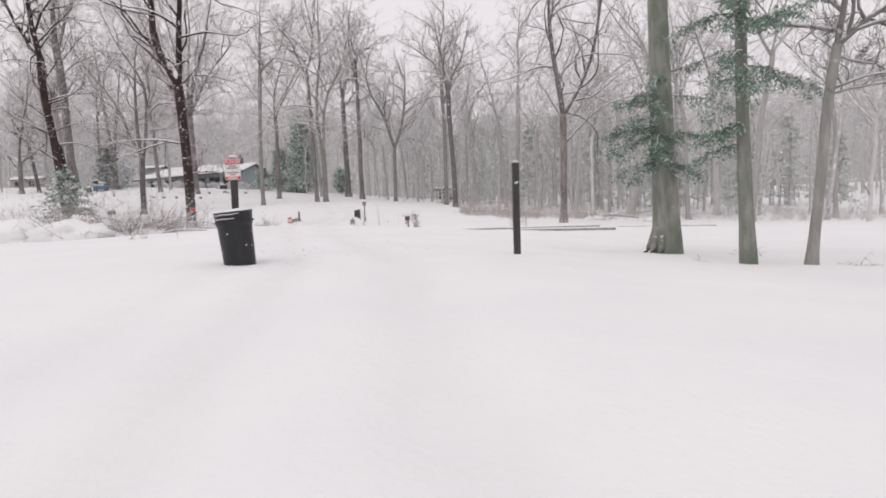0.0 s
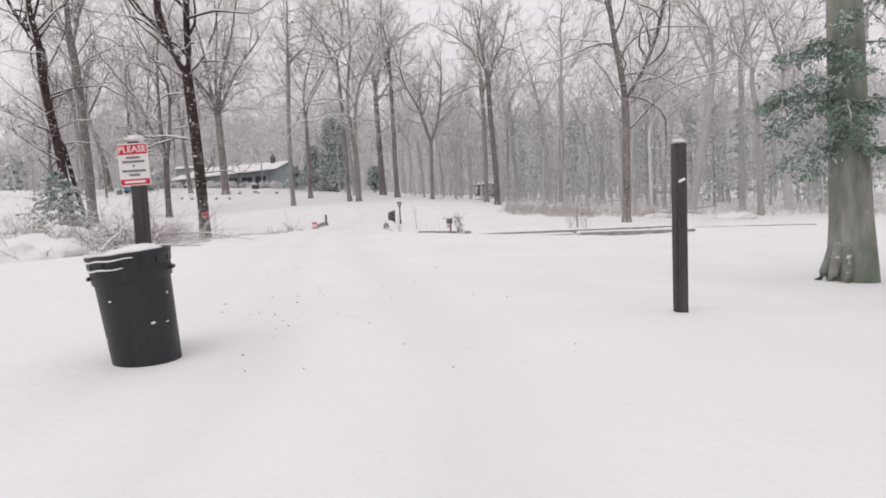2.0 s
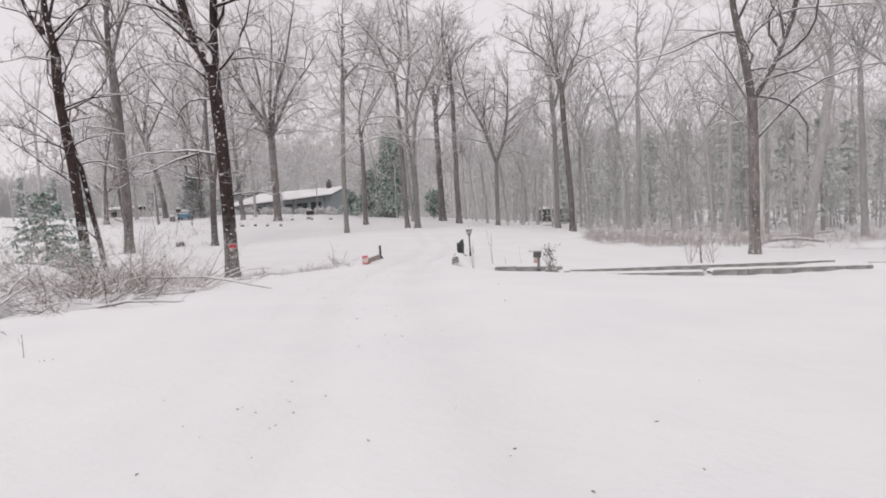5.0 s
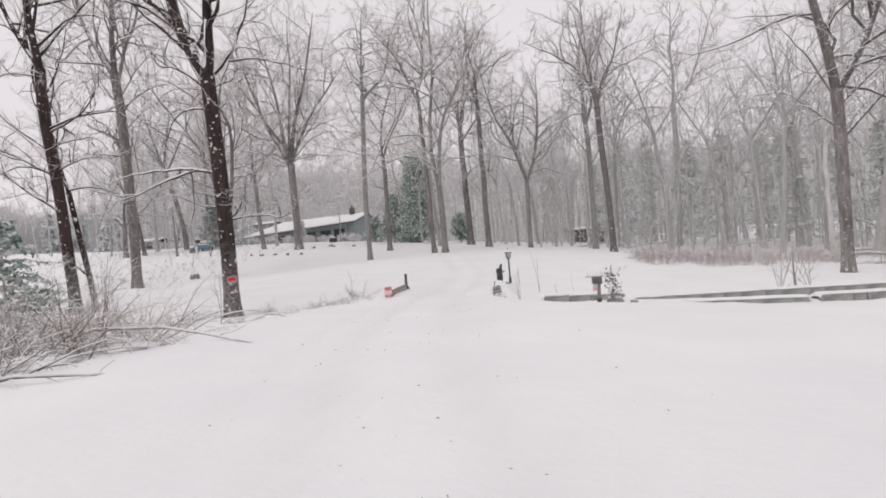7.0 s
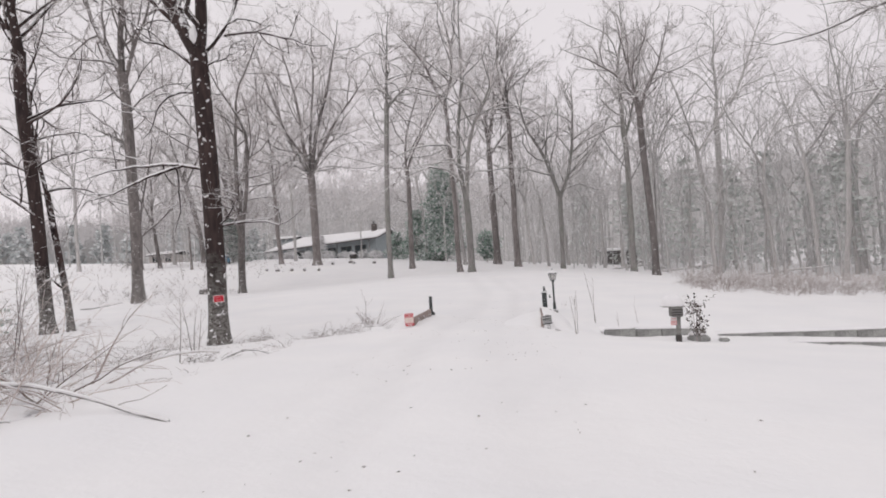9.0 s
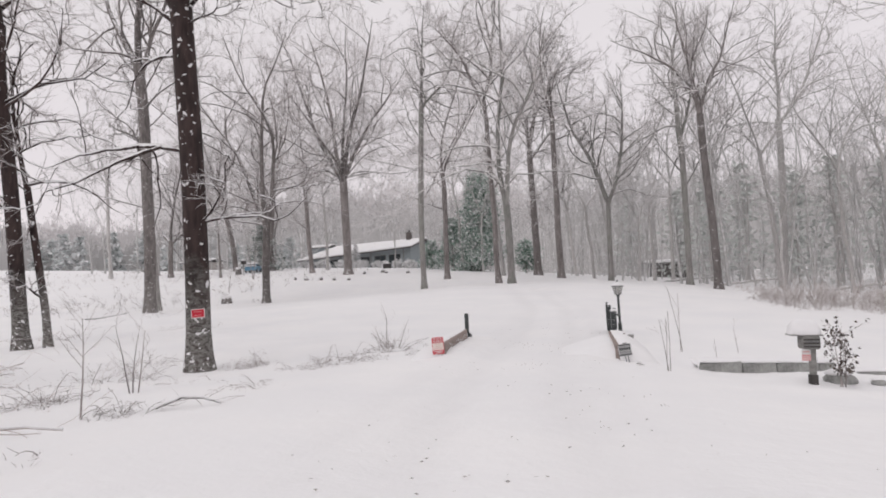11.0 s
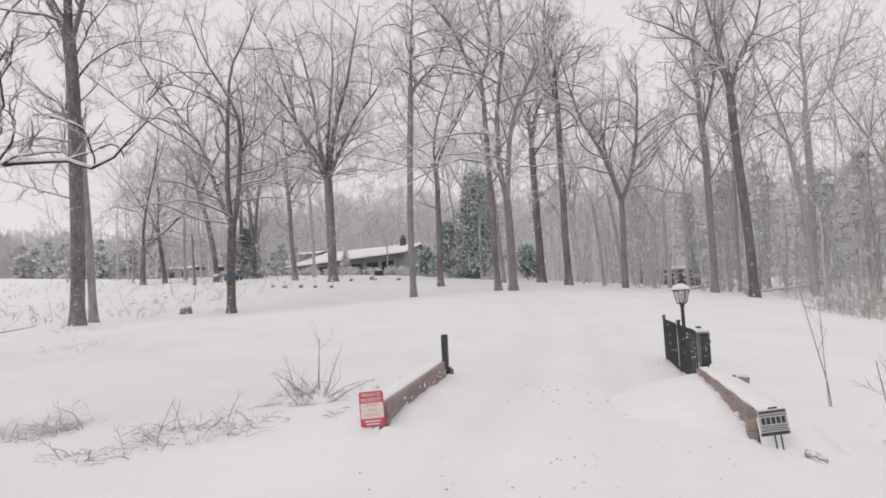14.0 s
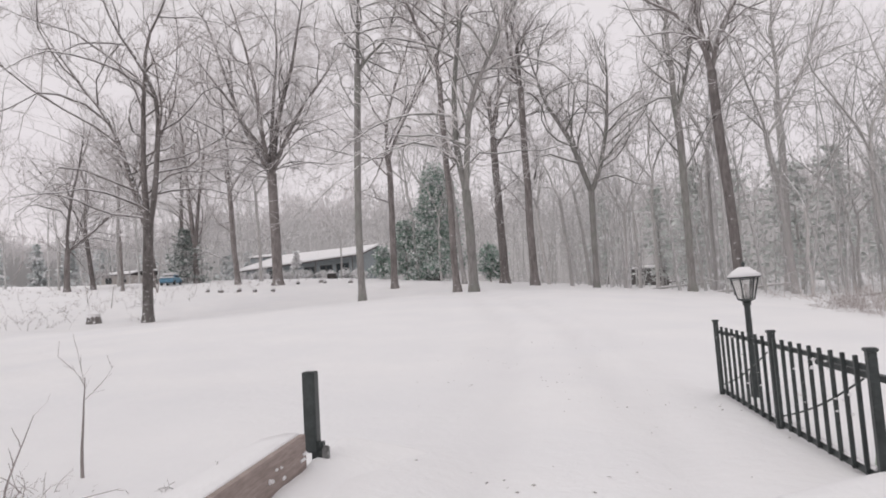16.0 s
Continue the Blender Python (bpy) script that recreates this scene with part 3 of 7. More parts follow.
# trees that stand alone, nearest first
old_tree = bare_tree(-16.4, 40.0, "old dark tree, snow stuck to its bark", M_BARK_DARK, seed=3, H=24, dbh=0.60, fork=9.6, leaders=2, angle=18, fine=0.75, arm_r=[0.25, 0.20],
          line=[(0.0, 0, -0.5), (-0.02, 0, 0.2), (0.01, 0, 2.6), (-0.03, 0, 5.5), (-0.08, 0, 6.7), (-0.16, 0, 7.9), (-0.2, 0, 9.0), (-0.22, 0, 9.7)],
          arms=[[(-0.2, 0, 9.4), (-0.63, 0.05, 10.3), (-1.15, 0.1, 11.1), (-1.58, 0.15, 11.95), (-1.7, 0.2, 12.7), (-1.6, 0.5, 15), (-2.2, 0.8, 18.5), (-2.0, 1.0, 23)], [(-0.18, 0, 9.4), (0.05, -0.07, 10.6), (0.08, -0.13, 11.4), (0.07, -0.2, 12.3), (0.4, -0.3, 15.5), (0.9, -0.5, 19), (1.6, -0.5, 22.5)]],
          limb_lines=[[(-0.1, 0, 5.65), (-1.5, 0.1, 6.0), (-2.6, 0.2, 6.0), (-3.6, 0.3, 5.9), (-5.4, 0.3, 5.6)], [(-1.0, 0.05, 5.9), (-2.0, -0.13, 5.65), (-3.3, -0.27, 5.1), (-4.4, -0.5, 4.6)], [(-0.2, 0, 8.2), (-1.3, 0.12, 8.4), (-2.1, 0.25, 8.2), (-2.76, 0.38, 7.6), (-3.5, 0.5, 7.0)], [(-0.2, 0, 8.9), (-1.0, 0.1, 9.6), (-1.7, 0.2, 10.1), (-2.5, 0.3, 10.3), (-3.0, 0.4, 11.1), (-4.2, 0.6, 12.4)], [(-0.1, 0, 9.4), (0.55, 0.05, 9.84), (0.88, 0.1, 10.3), (1.25, 0.15, 11.1), (1.65, 0.2, 12.2), (2.2, 0.3, 14)], [(0.7, 0.1, 10.0), (1.84, 0.1, 10.0), (2.73, 0.2, 9.65), (3.75, 0.3, 9.0)], [(-0.1, 0, 9.0), (0.9, -0.1, 9.2), (1.2, -0.2, 9.5), (2.0, -0.3, 9.7)], [(0, 0, 3.75), (0.67, 0.13, 3.9), (1.25, 0.27, 3.96), (2.2, 0.4, 4.1), (2.9, 0.5, 4.4)], [(0, 0, 3.6), (0.66, -0.1, 4.2), (1.0, -0.2, 4.8), (1.24, -0.3, 5.5)]])
clump = bmesh.new()
bmesh.ops.create_icosphere(clump, subdivisions=3, radius=0.2)
for v in clump.verts:
    v.co = Vector((v.co.x * 0.9, v.co.y * 0.9, v.co.z * 1.5)) * (1 + 0.3 * noise.noise(v.co * 9))
for f in clump.faces:
    f.smooth = True
part("snow_clump", clump, M_SNOW, old_tree, "snow lodged in the fork", pose(-0.22, -0.12, 10.1))
bare_tree(-26.7, 43.6, "dark forked tree with drooping snowy limbs", M_BARK_DARK, seed=8, H=23, dbh=0.52, fork=12.0, leaders=2, angle=20, fine=0.8, arm_r=[0.12, 0.19],
          line=[(0.05, 0, -0.5), (0.0, 0, 0.4), (-0.2, 0, 3.4), (-0.34, 0, 5.7), (-0.46, 0, 6.85), (-0.8, 0, 9.0), (-0.93, 0, 10.7), (-0.8, 0, 12.1)],
          arms=[[(-0.82, 0, 11.9), (-1.65, 0.07, 13.3), (-2.3, 0.13, 14.4), (-2.76, 0.2, 15.2), (-3.3, 0.5, 18), (-3.4, 0.5, 21)], [(-0.8, 0, 11.8), (-1.03, 0, 13.2), (-1.27, 0, 14.3), (-1.46, 0, 15.3), (-1.4, 0, 18), (-0.9, 0, 22)]],
          limb_lines=[[(-0.4, 0, 6.7), (-1.57, 0.15, 7.3), (-3.46, 0.3, 8.3), (-5.5, 0.2, 8.5)], [(-0.3, 0, 4.9), (-1.2, -0.13, 5.6), (-2.1, -0.27, 6.4), (-2.8, -0.4, 7.1), (-4.6, -0.8, 8.0)], [(-0.85, 0, 11.6), (-2.0, 0.1, 11.9), (-3.0, 0.2, 12.0), (-5, 0.4, 11.6)], [(-0.8, 0, 9.0), (0.64, 0.1, 9.4), (1.42, 0.2, 9.45), (2.7, 0.3, 9.35), (4.0, 0.5, 9.8)], [(-0.8, 0, 8.8), (0.5, -0.1, 9.2), (1.46, -0.2, 9.5), (2.5, -0.4, 10.1), (2.9, -0.5, 11.4)], [(-0.45, 0, 6.9), (0.86, 0.17, 7.5), (2.0, 0.33, 7.5), (2.9, 0.5, 7.3)], [(-0.9, 0, 10.4), (0.6, -0.5, 11.6), (2.2, -0.8, 13.2)], [(-0.3, 0, 5.3), (-1.6, 0.3, 5.9), (-3.2, 0.5, 7.6)]])
bare_tree(-26.0, 44.1, "slim second trunk crossing behind a dark tree", M_BARK_DARK, seed=12, H=12, dbh=0.27, fork=6.0, leaders=1, angle=10, low=2, low_len=2.5, fine=0.5, arm_r=[0.09],
          line=[(0, 0, -0.5), (-0.25, 0.1, 1.4), (-0.75, 0.2, 3.6), (-1.25, 0.3, 6.0)], arms=[[(-1.25, 0.3, 5.9), (-1.9, 0.5, 8), (-2.3, 0.8, 12)]])
bare_tree(-36.4, 60.9, "tall straight tree with rough dark bark", M_BARK, seed=21, H=29, dbh=0.74, fork=17.0, leaders=3, angle=26, fine=0.95, arm_r=[0.25, 0.2, 0.16],
          line=[(-0.1, 0, -0.5), (-0.1, 0, 0.3), (0.05, 0, 4.2), (-0.07, 0, 9.2), (-0.1, 0, 13.9), (-0.47, 0, 17.1)],
          arms=[[(-0.47, 0, 16.8), (-0.42, 0, 19.9), (-0.16, 0, 23.0), (-0.3, 0.2, 28)], [(-0.47, 0, 16.8), (-2.2, 0.17, 19.6), (-3.44, 0.33, 21.75), (-3.8, 0.5, 23.8), (-4.0, 0.8, 28)], [(-0.35, 0, 16), (0.69, 0.3, 19.5), (1.5, 0.6, 21.3), (2.6, 1.0, 26)]],
          limb_lines=[[(-0.45, 0, 16.3), (-3.67, 0.2, 19.8), (-6.66, 0.4, 21.9), (-8.3, 0.6, 22.75)], [(-0.1, 0, 13.8), (1.0, 0.13, 15.05), (3.07, 0.27, 15.7), (6.05, 0.4, 15.5)], [(-0.1, 0, 10.4), (-2.9, -0.25, 11.1), (-5.3, -0.5, 10.2)], [(-0.05, 0, 7.1), (-2.8, 0.15, 7.95), (-5.4, 0.3, 8.7)], [(-0.1, 0, 12.4), (1.4, 0.2, 13.6), (2.8, 0.4, 15.6)], [(-0.2, 0, 14.5), (-2.4, 0.8, 16.5), (-4.2, 1.2, 19)], [(-0.1, 0, 11.4), (-1.6, 0.3, 13.0), (-3.5, 0.5, 13.9), (-5.5, 0.6, 16)], [(-0.2, 0, 15), (1.6, -0.6, 16.6), (3.8, -0.8, 18.4)]])
bare_tree(-38.8, 64.3, "pale dead trunk beside a living tree", M_BARK_GREY, seed=24, H=15, dbh=0.5, fork=11.0, leaders=1, angle=8, low=2, low_len=2.5, lean=(-0.06, 0), fine=0.5)
bare_tree(-36.5, 75.0, "dark tree splitting low into steep leaders", M_BARK, M_TWIG, seed=33, thick=1.4, H=30, dbh=0.66, leaders=3, angle=15, fine=1.0, arm_r=[0.22, 0.2, 0.16], fork=6.7,
          line=[(0, 0, -0.5), (0.1, 0, 3.4), (0.3, 0, 6.7)],
          arms=[[(0.3, 0, 6.3), (0, 0, 9.2), (-0, 0.1, 12), (0.1, 0.1, 14.7), (0.2, 0.2, 17.5), (0.6, 0.2, 19.9), (1.3, 0.3, 21.1), (2.1, 0.3, 21.7), (3.1, 0.3, 24.2)], [(0.4, 0, 6.5), (1, -0.1, 8.7), (1.2, -0.2, 10.6), (1.4, -0.2, 12.9), (1.8, -0.3, 14.6), (0.9, -0.4, 16.8), (-0.1, -0.5, 18.1), (-1.4, -0.5, 19.9), (-2.1, -0.6, 22.4), (-2.9, -0.8, 24.4)], [(0.3, 0, 6.6), (-0.5, 0.1, 8.5), (-1.5, 0.3, 10.6), (-2.6, 0.4, 14.3), (-4.3, 0.5, 16.2), (-6.5, 0.7, 19.1), (-8.7, 0.8, 22.1), (-10.7, 1.1, 24.6)]],
          limb_lines=[[(1.2, 0, 12.2), (2.3, 0.2, 14.1), (3.1, 0.4, 15.6), (3.2, 0.6, 17.6)], [(0.1, 0, 10.4), (-0.9, -0.3, 11.6), (-2.2, -0.7, 12), (-3.2, -1, 13.3)], [(0.2, 0, 14.3), (-0.5, -0.3, 16.6), (-1.3, -0.7, 17.8), (-3.4, -1, 19.6)], [(0.3, 0, 6.9), (-1.1, 0.2, 8.8), (-2.6, 0.5, 9.8)]])
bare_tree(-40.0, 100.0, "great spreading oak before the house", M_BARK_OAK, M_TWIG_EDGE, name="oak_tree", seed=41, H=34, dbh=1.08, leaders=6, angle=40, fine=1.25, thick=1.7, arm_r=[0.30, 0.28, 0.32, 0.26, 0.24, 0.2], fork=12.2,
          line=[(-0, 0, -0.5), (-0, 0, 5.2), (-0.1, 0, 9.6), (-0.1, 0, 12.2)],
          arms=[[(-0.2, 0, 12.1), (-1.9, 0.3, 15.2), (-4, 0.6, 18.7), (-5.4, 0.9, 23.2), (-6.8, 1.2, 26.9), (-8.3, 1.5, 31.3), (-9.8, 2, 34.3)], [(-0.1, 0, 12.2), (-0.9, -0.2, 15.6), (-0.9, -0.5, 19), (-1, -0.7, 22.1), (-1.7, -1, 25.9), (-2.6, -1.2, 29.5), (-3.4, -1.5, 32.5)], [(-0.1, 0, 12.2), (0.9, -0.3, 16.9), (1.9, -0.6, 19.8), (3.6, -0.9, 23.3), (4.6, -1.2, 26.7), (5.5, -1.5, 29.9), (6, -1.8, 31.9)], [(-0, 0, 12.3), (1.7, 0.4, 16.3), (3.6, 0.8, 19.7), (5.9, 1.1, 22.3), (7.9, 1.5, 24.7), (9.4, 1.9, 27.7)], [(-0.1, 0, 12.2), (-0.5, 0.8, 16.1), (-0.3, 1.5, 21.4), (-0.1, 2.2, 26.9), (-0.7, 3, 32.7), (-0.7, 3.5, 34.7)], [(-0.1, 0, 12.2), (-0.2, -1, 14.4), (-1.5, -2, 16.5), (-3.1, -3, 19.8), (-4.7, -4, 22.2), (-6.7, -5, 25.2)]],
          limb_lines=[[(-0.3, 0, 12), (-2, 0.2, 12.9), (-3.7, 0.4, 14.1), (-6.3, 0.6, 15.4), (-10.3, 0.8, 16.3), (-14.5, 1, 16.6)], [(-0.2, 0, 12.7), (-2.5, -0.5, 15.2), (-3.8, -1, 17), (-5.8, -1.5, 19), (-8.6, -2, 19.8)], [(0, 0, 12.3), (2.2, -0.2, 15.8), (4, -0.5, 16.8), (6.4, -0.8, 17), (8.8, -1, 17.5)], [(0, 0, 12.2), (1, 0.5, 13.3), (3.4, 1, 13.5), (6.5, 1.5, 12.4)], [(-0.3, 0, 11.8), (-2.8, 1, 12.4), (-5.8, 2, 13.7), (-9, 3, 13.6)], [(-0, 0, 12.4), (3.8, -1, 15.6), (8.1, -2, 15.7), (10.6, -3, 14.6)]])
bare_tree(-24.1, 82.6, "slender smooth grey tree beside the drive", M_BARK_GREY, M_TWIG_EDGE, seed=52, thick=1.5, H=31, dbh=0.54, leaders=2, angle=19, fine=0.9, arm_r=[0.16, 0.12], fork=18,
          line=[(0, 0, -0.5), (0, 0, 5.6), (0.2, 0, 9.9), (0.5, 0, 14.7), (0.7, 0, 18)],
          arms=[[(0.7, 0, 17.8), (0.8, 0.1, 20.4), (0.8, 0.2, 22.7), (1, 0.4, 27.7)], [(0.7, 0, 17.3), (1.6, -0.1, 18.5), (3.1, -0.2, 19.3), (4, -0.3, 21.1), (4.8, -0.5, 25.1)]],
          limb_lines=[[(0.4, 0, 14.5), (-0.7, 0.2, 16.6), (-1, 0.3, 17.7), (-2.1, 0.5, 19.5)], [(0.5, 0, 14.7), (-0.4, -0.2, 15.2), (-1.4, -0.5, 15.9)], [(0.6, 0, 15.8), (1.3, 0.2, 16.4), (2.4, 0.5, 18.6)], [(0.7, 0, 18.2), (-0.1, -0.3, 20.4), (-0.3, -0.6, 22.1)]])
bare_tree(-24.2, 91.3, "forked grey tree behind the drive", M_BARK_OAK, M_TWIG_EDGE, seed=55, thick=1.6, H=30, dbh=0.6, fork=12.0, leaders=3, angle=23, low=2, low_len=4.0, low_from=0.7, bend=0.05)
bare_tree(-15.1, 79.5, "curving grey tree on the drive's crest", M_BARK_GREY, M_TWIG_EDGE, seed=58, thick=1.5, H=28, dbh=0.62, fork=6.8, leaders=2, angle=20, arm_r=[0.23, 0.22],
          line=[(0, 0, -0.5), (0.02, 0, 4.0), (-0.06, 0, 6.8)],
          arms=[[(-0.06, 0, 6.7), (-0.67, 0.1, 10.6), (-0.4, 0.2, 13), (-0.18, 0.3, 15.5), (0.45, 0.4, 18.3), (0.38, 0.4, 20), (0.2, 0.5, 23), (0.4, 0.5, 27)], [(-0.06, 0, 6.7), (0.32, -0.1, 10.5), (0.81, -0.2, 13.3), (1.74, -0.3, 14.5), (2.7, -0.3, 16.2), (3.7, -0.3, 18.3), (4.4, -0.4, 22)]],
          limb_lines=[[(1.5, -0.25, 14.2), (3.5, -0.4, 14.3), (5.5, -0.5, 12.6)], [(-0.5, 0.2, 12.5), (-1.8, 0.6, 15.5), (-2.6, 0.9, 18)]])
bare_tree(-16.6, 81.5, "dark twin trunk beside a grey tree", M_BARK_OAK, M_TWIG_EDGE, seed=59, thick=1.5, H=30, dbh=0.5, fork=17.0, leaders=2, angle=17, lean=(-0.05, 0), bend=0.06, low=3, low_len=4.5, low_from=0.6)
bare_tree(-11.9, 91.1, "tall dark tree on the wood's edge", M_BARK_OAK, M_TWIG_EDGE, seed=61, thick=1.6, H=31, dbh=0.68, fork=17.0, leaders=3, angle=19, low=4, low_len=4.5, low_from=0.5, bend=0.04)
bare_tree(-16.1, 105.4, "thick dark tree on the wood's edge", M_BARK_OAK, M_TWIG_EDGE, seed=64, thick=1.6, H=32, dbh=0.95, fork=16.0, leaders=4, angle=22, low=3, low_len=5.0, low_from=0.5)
bare_tree(-6.7, 89.9, "tree with wide steep fork on the wood's edge", M_BARK_GREY, M_TWIG_EDGE, seed=67, thick=1.5, H=28, dbh=0.5, fork=7.8, leaders=2, angle=28, arm_r=[0.23, 0.2],
          line=[(-0.25, 0, -0.5), (-0.12, 0, 4.6), (-0.02, 0, 7.8)],
          arms=[[(-0.02, 0, 7.7), (-0.78, 0.1, 10.4), (-1.54, 0.2, 13.2), (-2.73, 0.3, 15.1), (-3.4, 0.4, 17), (-4.2, 0.6, 22)], [(-0.02, 0, 7.7), (0.97, -0.1, 9.9), (1.71, -0.2, 12.8), (2.1, -0.3, 15.5), (2.4, -0.3, 20)]],
          limb_lines=[[(1.1, -0.1, 10.1), (2.9, -0.1, 11.4), (3.9, 0, 11.9)], [(-0.8, 0.1, 10.4), (-1.3, 0.5, 13.9), (-1.2, 0.8, 17.7), (-0.9, 1, 21)]])
bare_tree(0.5, 91.2, "tall leaning grey tree with broken limb", M_BARK_GREY, M_TWIG_EDGE, seed=70, thick=1.6, H=30, dbh=0.60, fork=15.6, leaders=2, angle=20, arm_r=[0.24, 0.15],
          line=[(-0.05, 0, -0.5), (0.08, 0, 8.5), (0.16, 0, 12.9), (-0.06, 0, 15.6)],
          arms=[[(-0.06, 0, 15.5), (-0.1, 0, 18.8), (-0.4, 0, 22), (0.2, 0.2, 24), (0.55, 0.3, 26), (0.6, 0.3, 29)], [(0.1, 0, 14.5), (1.2, 0.3, 18), (2.2, 0.5, 22), (2.6, 0.6, 26)]],
          limb_lines=[[(0.06, 0, 15.2), (-1.25, 0.1, 16.7), (-2.0, 0.1, 17.6)], [(0.1, 0, 9.5), (2.5, 0.5, 13.3), (5.0, 0.9, 16.6)], [(0.1, 0, 11), (-1.8, 0.6, 13.5), (-3, 1, 16)]])
bare_tree(1.8, 81.0, "tall dark leaning tree by the brambles", M_BARK_OAK, M_TWIG_EDGE, seed=73, thick=1.5, H=33, dbh=0.62, leaders=3, angle=24, fine=1.0, arm_r=[0.22, 0.15, 0.15], fork=14.6,
          line=[(-0.2, 0, -0.5), (-0.2, 0, 2.7), (-0.3, 0, 6.3), (-0.5, 0, 10), (-0.6, 0, 13), (-0.6, 0, 14.6)],
          arms=[[(-0.6, 0, 14.4), (-0.9, 0.1, 16.6), (-1.2, 0.2, 18.8), (-2.4, 0.5, 23.8)], [(-0.6, 0, 14.4), (-0.1, -0.1, 16.6), (0.5, -0.3, 17.9), (1.3, -0.4, 18.8), (2.5, -0.6, 22.8)], [(-0.8, 0, 15.8), (-1.5, 0.2, 17.7), (-2.4, 0.3, 19), (-3.9, 0.5, 20.1), (-6.9, 0.9, 22.6)]],
          limb_lines=[[(-0.8, 0, 16.2), (-1.5, 0.1, 17.2), (-2.7, 0.3, 17.7), (-5.2, 0.4, 18.1)], [(-0.6, 0, 13.1), (0.2, -0.2, 13.9), (1.2, -0.4, 14), (1.4, -0.6, 14.3)], [(-0.6, 0, 10.9), (-1.5, 0.2, 11.8), (-2.8, 0.5, 12.3)], [(-0.4, 0, 15.2), (0.6, -0.2, 16.4), (1.9, -0.5, 16.5)]])
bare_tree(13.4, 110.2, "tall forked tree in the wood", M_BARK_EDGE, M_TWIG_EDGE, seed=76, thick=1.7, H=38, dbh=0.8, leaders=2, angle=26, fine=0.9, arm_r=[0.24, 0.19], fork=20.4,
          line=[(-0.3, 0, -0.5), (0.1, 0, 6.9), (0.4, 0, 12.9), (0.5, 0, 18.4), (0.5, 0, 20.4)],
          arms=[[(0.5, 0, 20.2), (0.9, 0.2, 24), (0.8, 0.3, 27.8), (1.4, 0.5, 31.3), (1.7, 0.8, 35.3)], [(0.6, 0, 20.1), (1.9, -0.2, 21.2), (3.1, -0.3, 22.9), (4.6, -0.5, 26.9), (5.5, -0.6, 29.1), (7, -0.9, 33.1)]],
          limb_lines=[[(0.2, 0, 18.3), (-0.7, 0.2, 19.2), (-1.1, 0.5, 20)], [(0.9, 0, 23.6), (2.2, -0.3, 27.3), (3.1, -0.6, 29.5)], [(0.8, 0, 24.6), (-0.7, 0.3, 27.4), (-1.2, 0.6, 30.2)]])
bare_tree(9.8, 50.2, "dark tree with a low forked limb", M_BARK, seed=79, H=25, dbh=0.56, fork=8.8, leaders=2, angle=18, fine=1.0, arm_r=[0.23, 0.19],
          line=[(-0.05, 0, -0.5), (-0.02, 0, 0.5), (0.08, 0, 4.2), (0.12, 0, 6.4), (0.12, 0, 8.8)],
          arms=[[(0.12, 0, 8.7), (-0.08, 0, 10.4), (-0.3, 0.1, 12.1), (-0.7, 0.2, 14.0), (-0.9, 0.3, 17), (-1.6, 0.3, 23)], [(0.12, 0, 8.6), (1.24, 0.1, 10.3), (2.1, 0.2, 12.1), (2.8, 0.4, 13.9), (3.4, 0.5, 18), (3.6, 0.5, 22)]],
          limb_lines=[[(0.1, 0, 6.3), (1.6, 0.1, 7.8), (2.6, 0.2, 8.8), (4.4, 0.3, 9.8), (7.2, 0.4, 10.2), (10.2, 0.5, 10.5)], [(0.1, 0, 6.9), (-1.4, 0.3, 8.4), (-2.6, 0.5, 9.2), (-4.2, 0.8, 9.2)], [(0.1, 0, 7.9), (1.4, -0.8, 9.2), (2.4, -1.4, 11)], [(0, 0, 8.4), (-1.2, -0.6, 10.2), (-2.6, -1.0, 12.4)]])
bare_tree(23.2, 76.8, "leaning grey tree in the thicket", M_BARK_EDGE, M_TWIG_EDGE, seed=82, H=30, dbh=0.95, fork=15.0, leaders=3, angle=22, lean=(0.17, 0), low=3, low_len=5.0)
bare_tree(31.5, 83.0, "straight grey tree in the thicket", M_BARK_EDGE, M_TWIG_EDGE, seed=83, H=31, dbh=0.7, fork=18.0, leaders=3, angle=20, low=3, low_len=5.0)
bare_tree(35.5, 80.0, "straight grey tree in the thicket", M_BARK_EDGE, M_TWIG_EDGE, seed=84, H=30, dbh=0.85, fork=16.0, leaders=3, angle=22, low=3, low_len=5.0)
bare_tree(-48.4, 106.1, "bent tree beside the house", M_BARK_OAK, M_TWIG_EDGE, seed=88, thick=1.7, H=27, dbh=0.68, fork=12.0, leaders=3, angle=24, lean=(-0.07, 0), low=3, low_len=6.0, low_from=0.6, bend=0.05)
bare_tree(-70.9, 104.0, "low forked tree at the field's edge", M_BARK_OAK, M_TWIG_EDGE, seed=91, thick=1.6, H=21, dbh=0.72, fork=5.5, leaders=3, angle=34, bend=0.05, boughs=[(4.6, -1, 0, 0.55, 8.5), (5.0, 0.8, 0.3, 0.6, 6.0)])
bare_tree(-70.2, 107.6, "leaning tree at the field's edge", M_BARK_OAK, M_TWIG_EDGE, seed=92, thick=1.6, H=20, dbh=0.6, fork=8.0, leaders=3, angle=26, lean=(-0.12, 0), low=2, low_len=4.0)
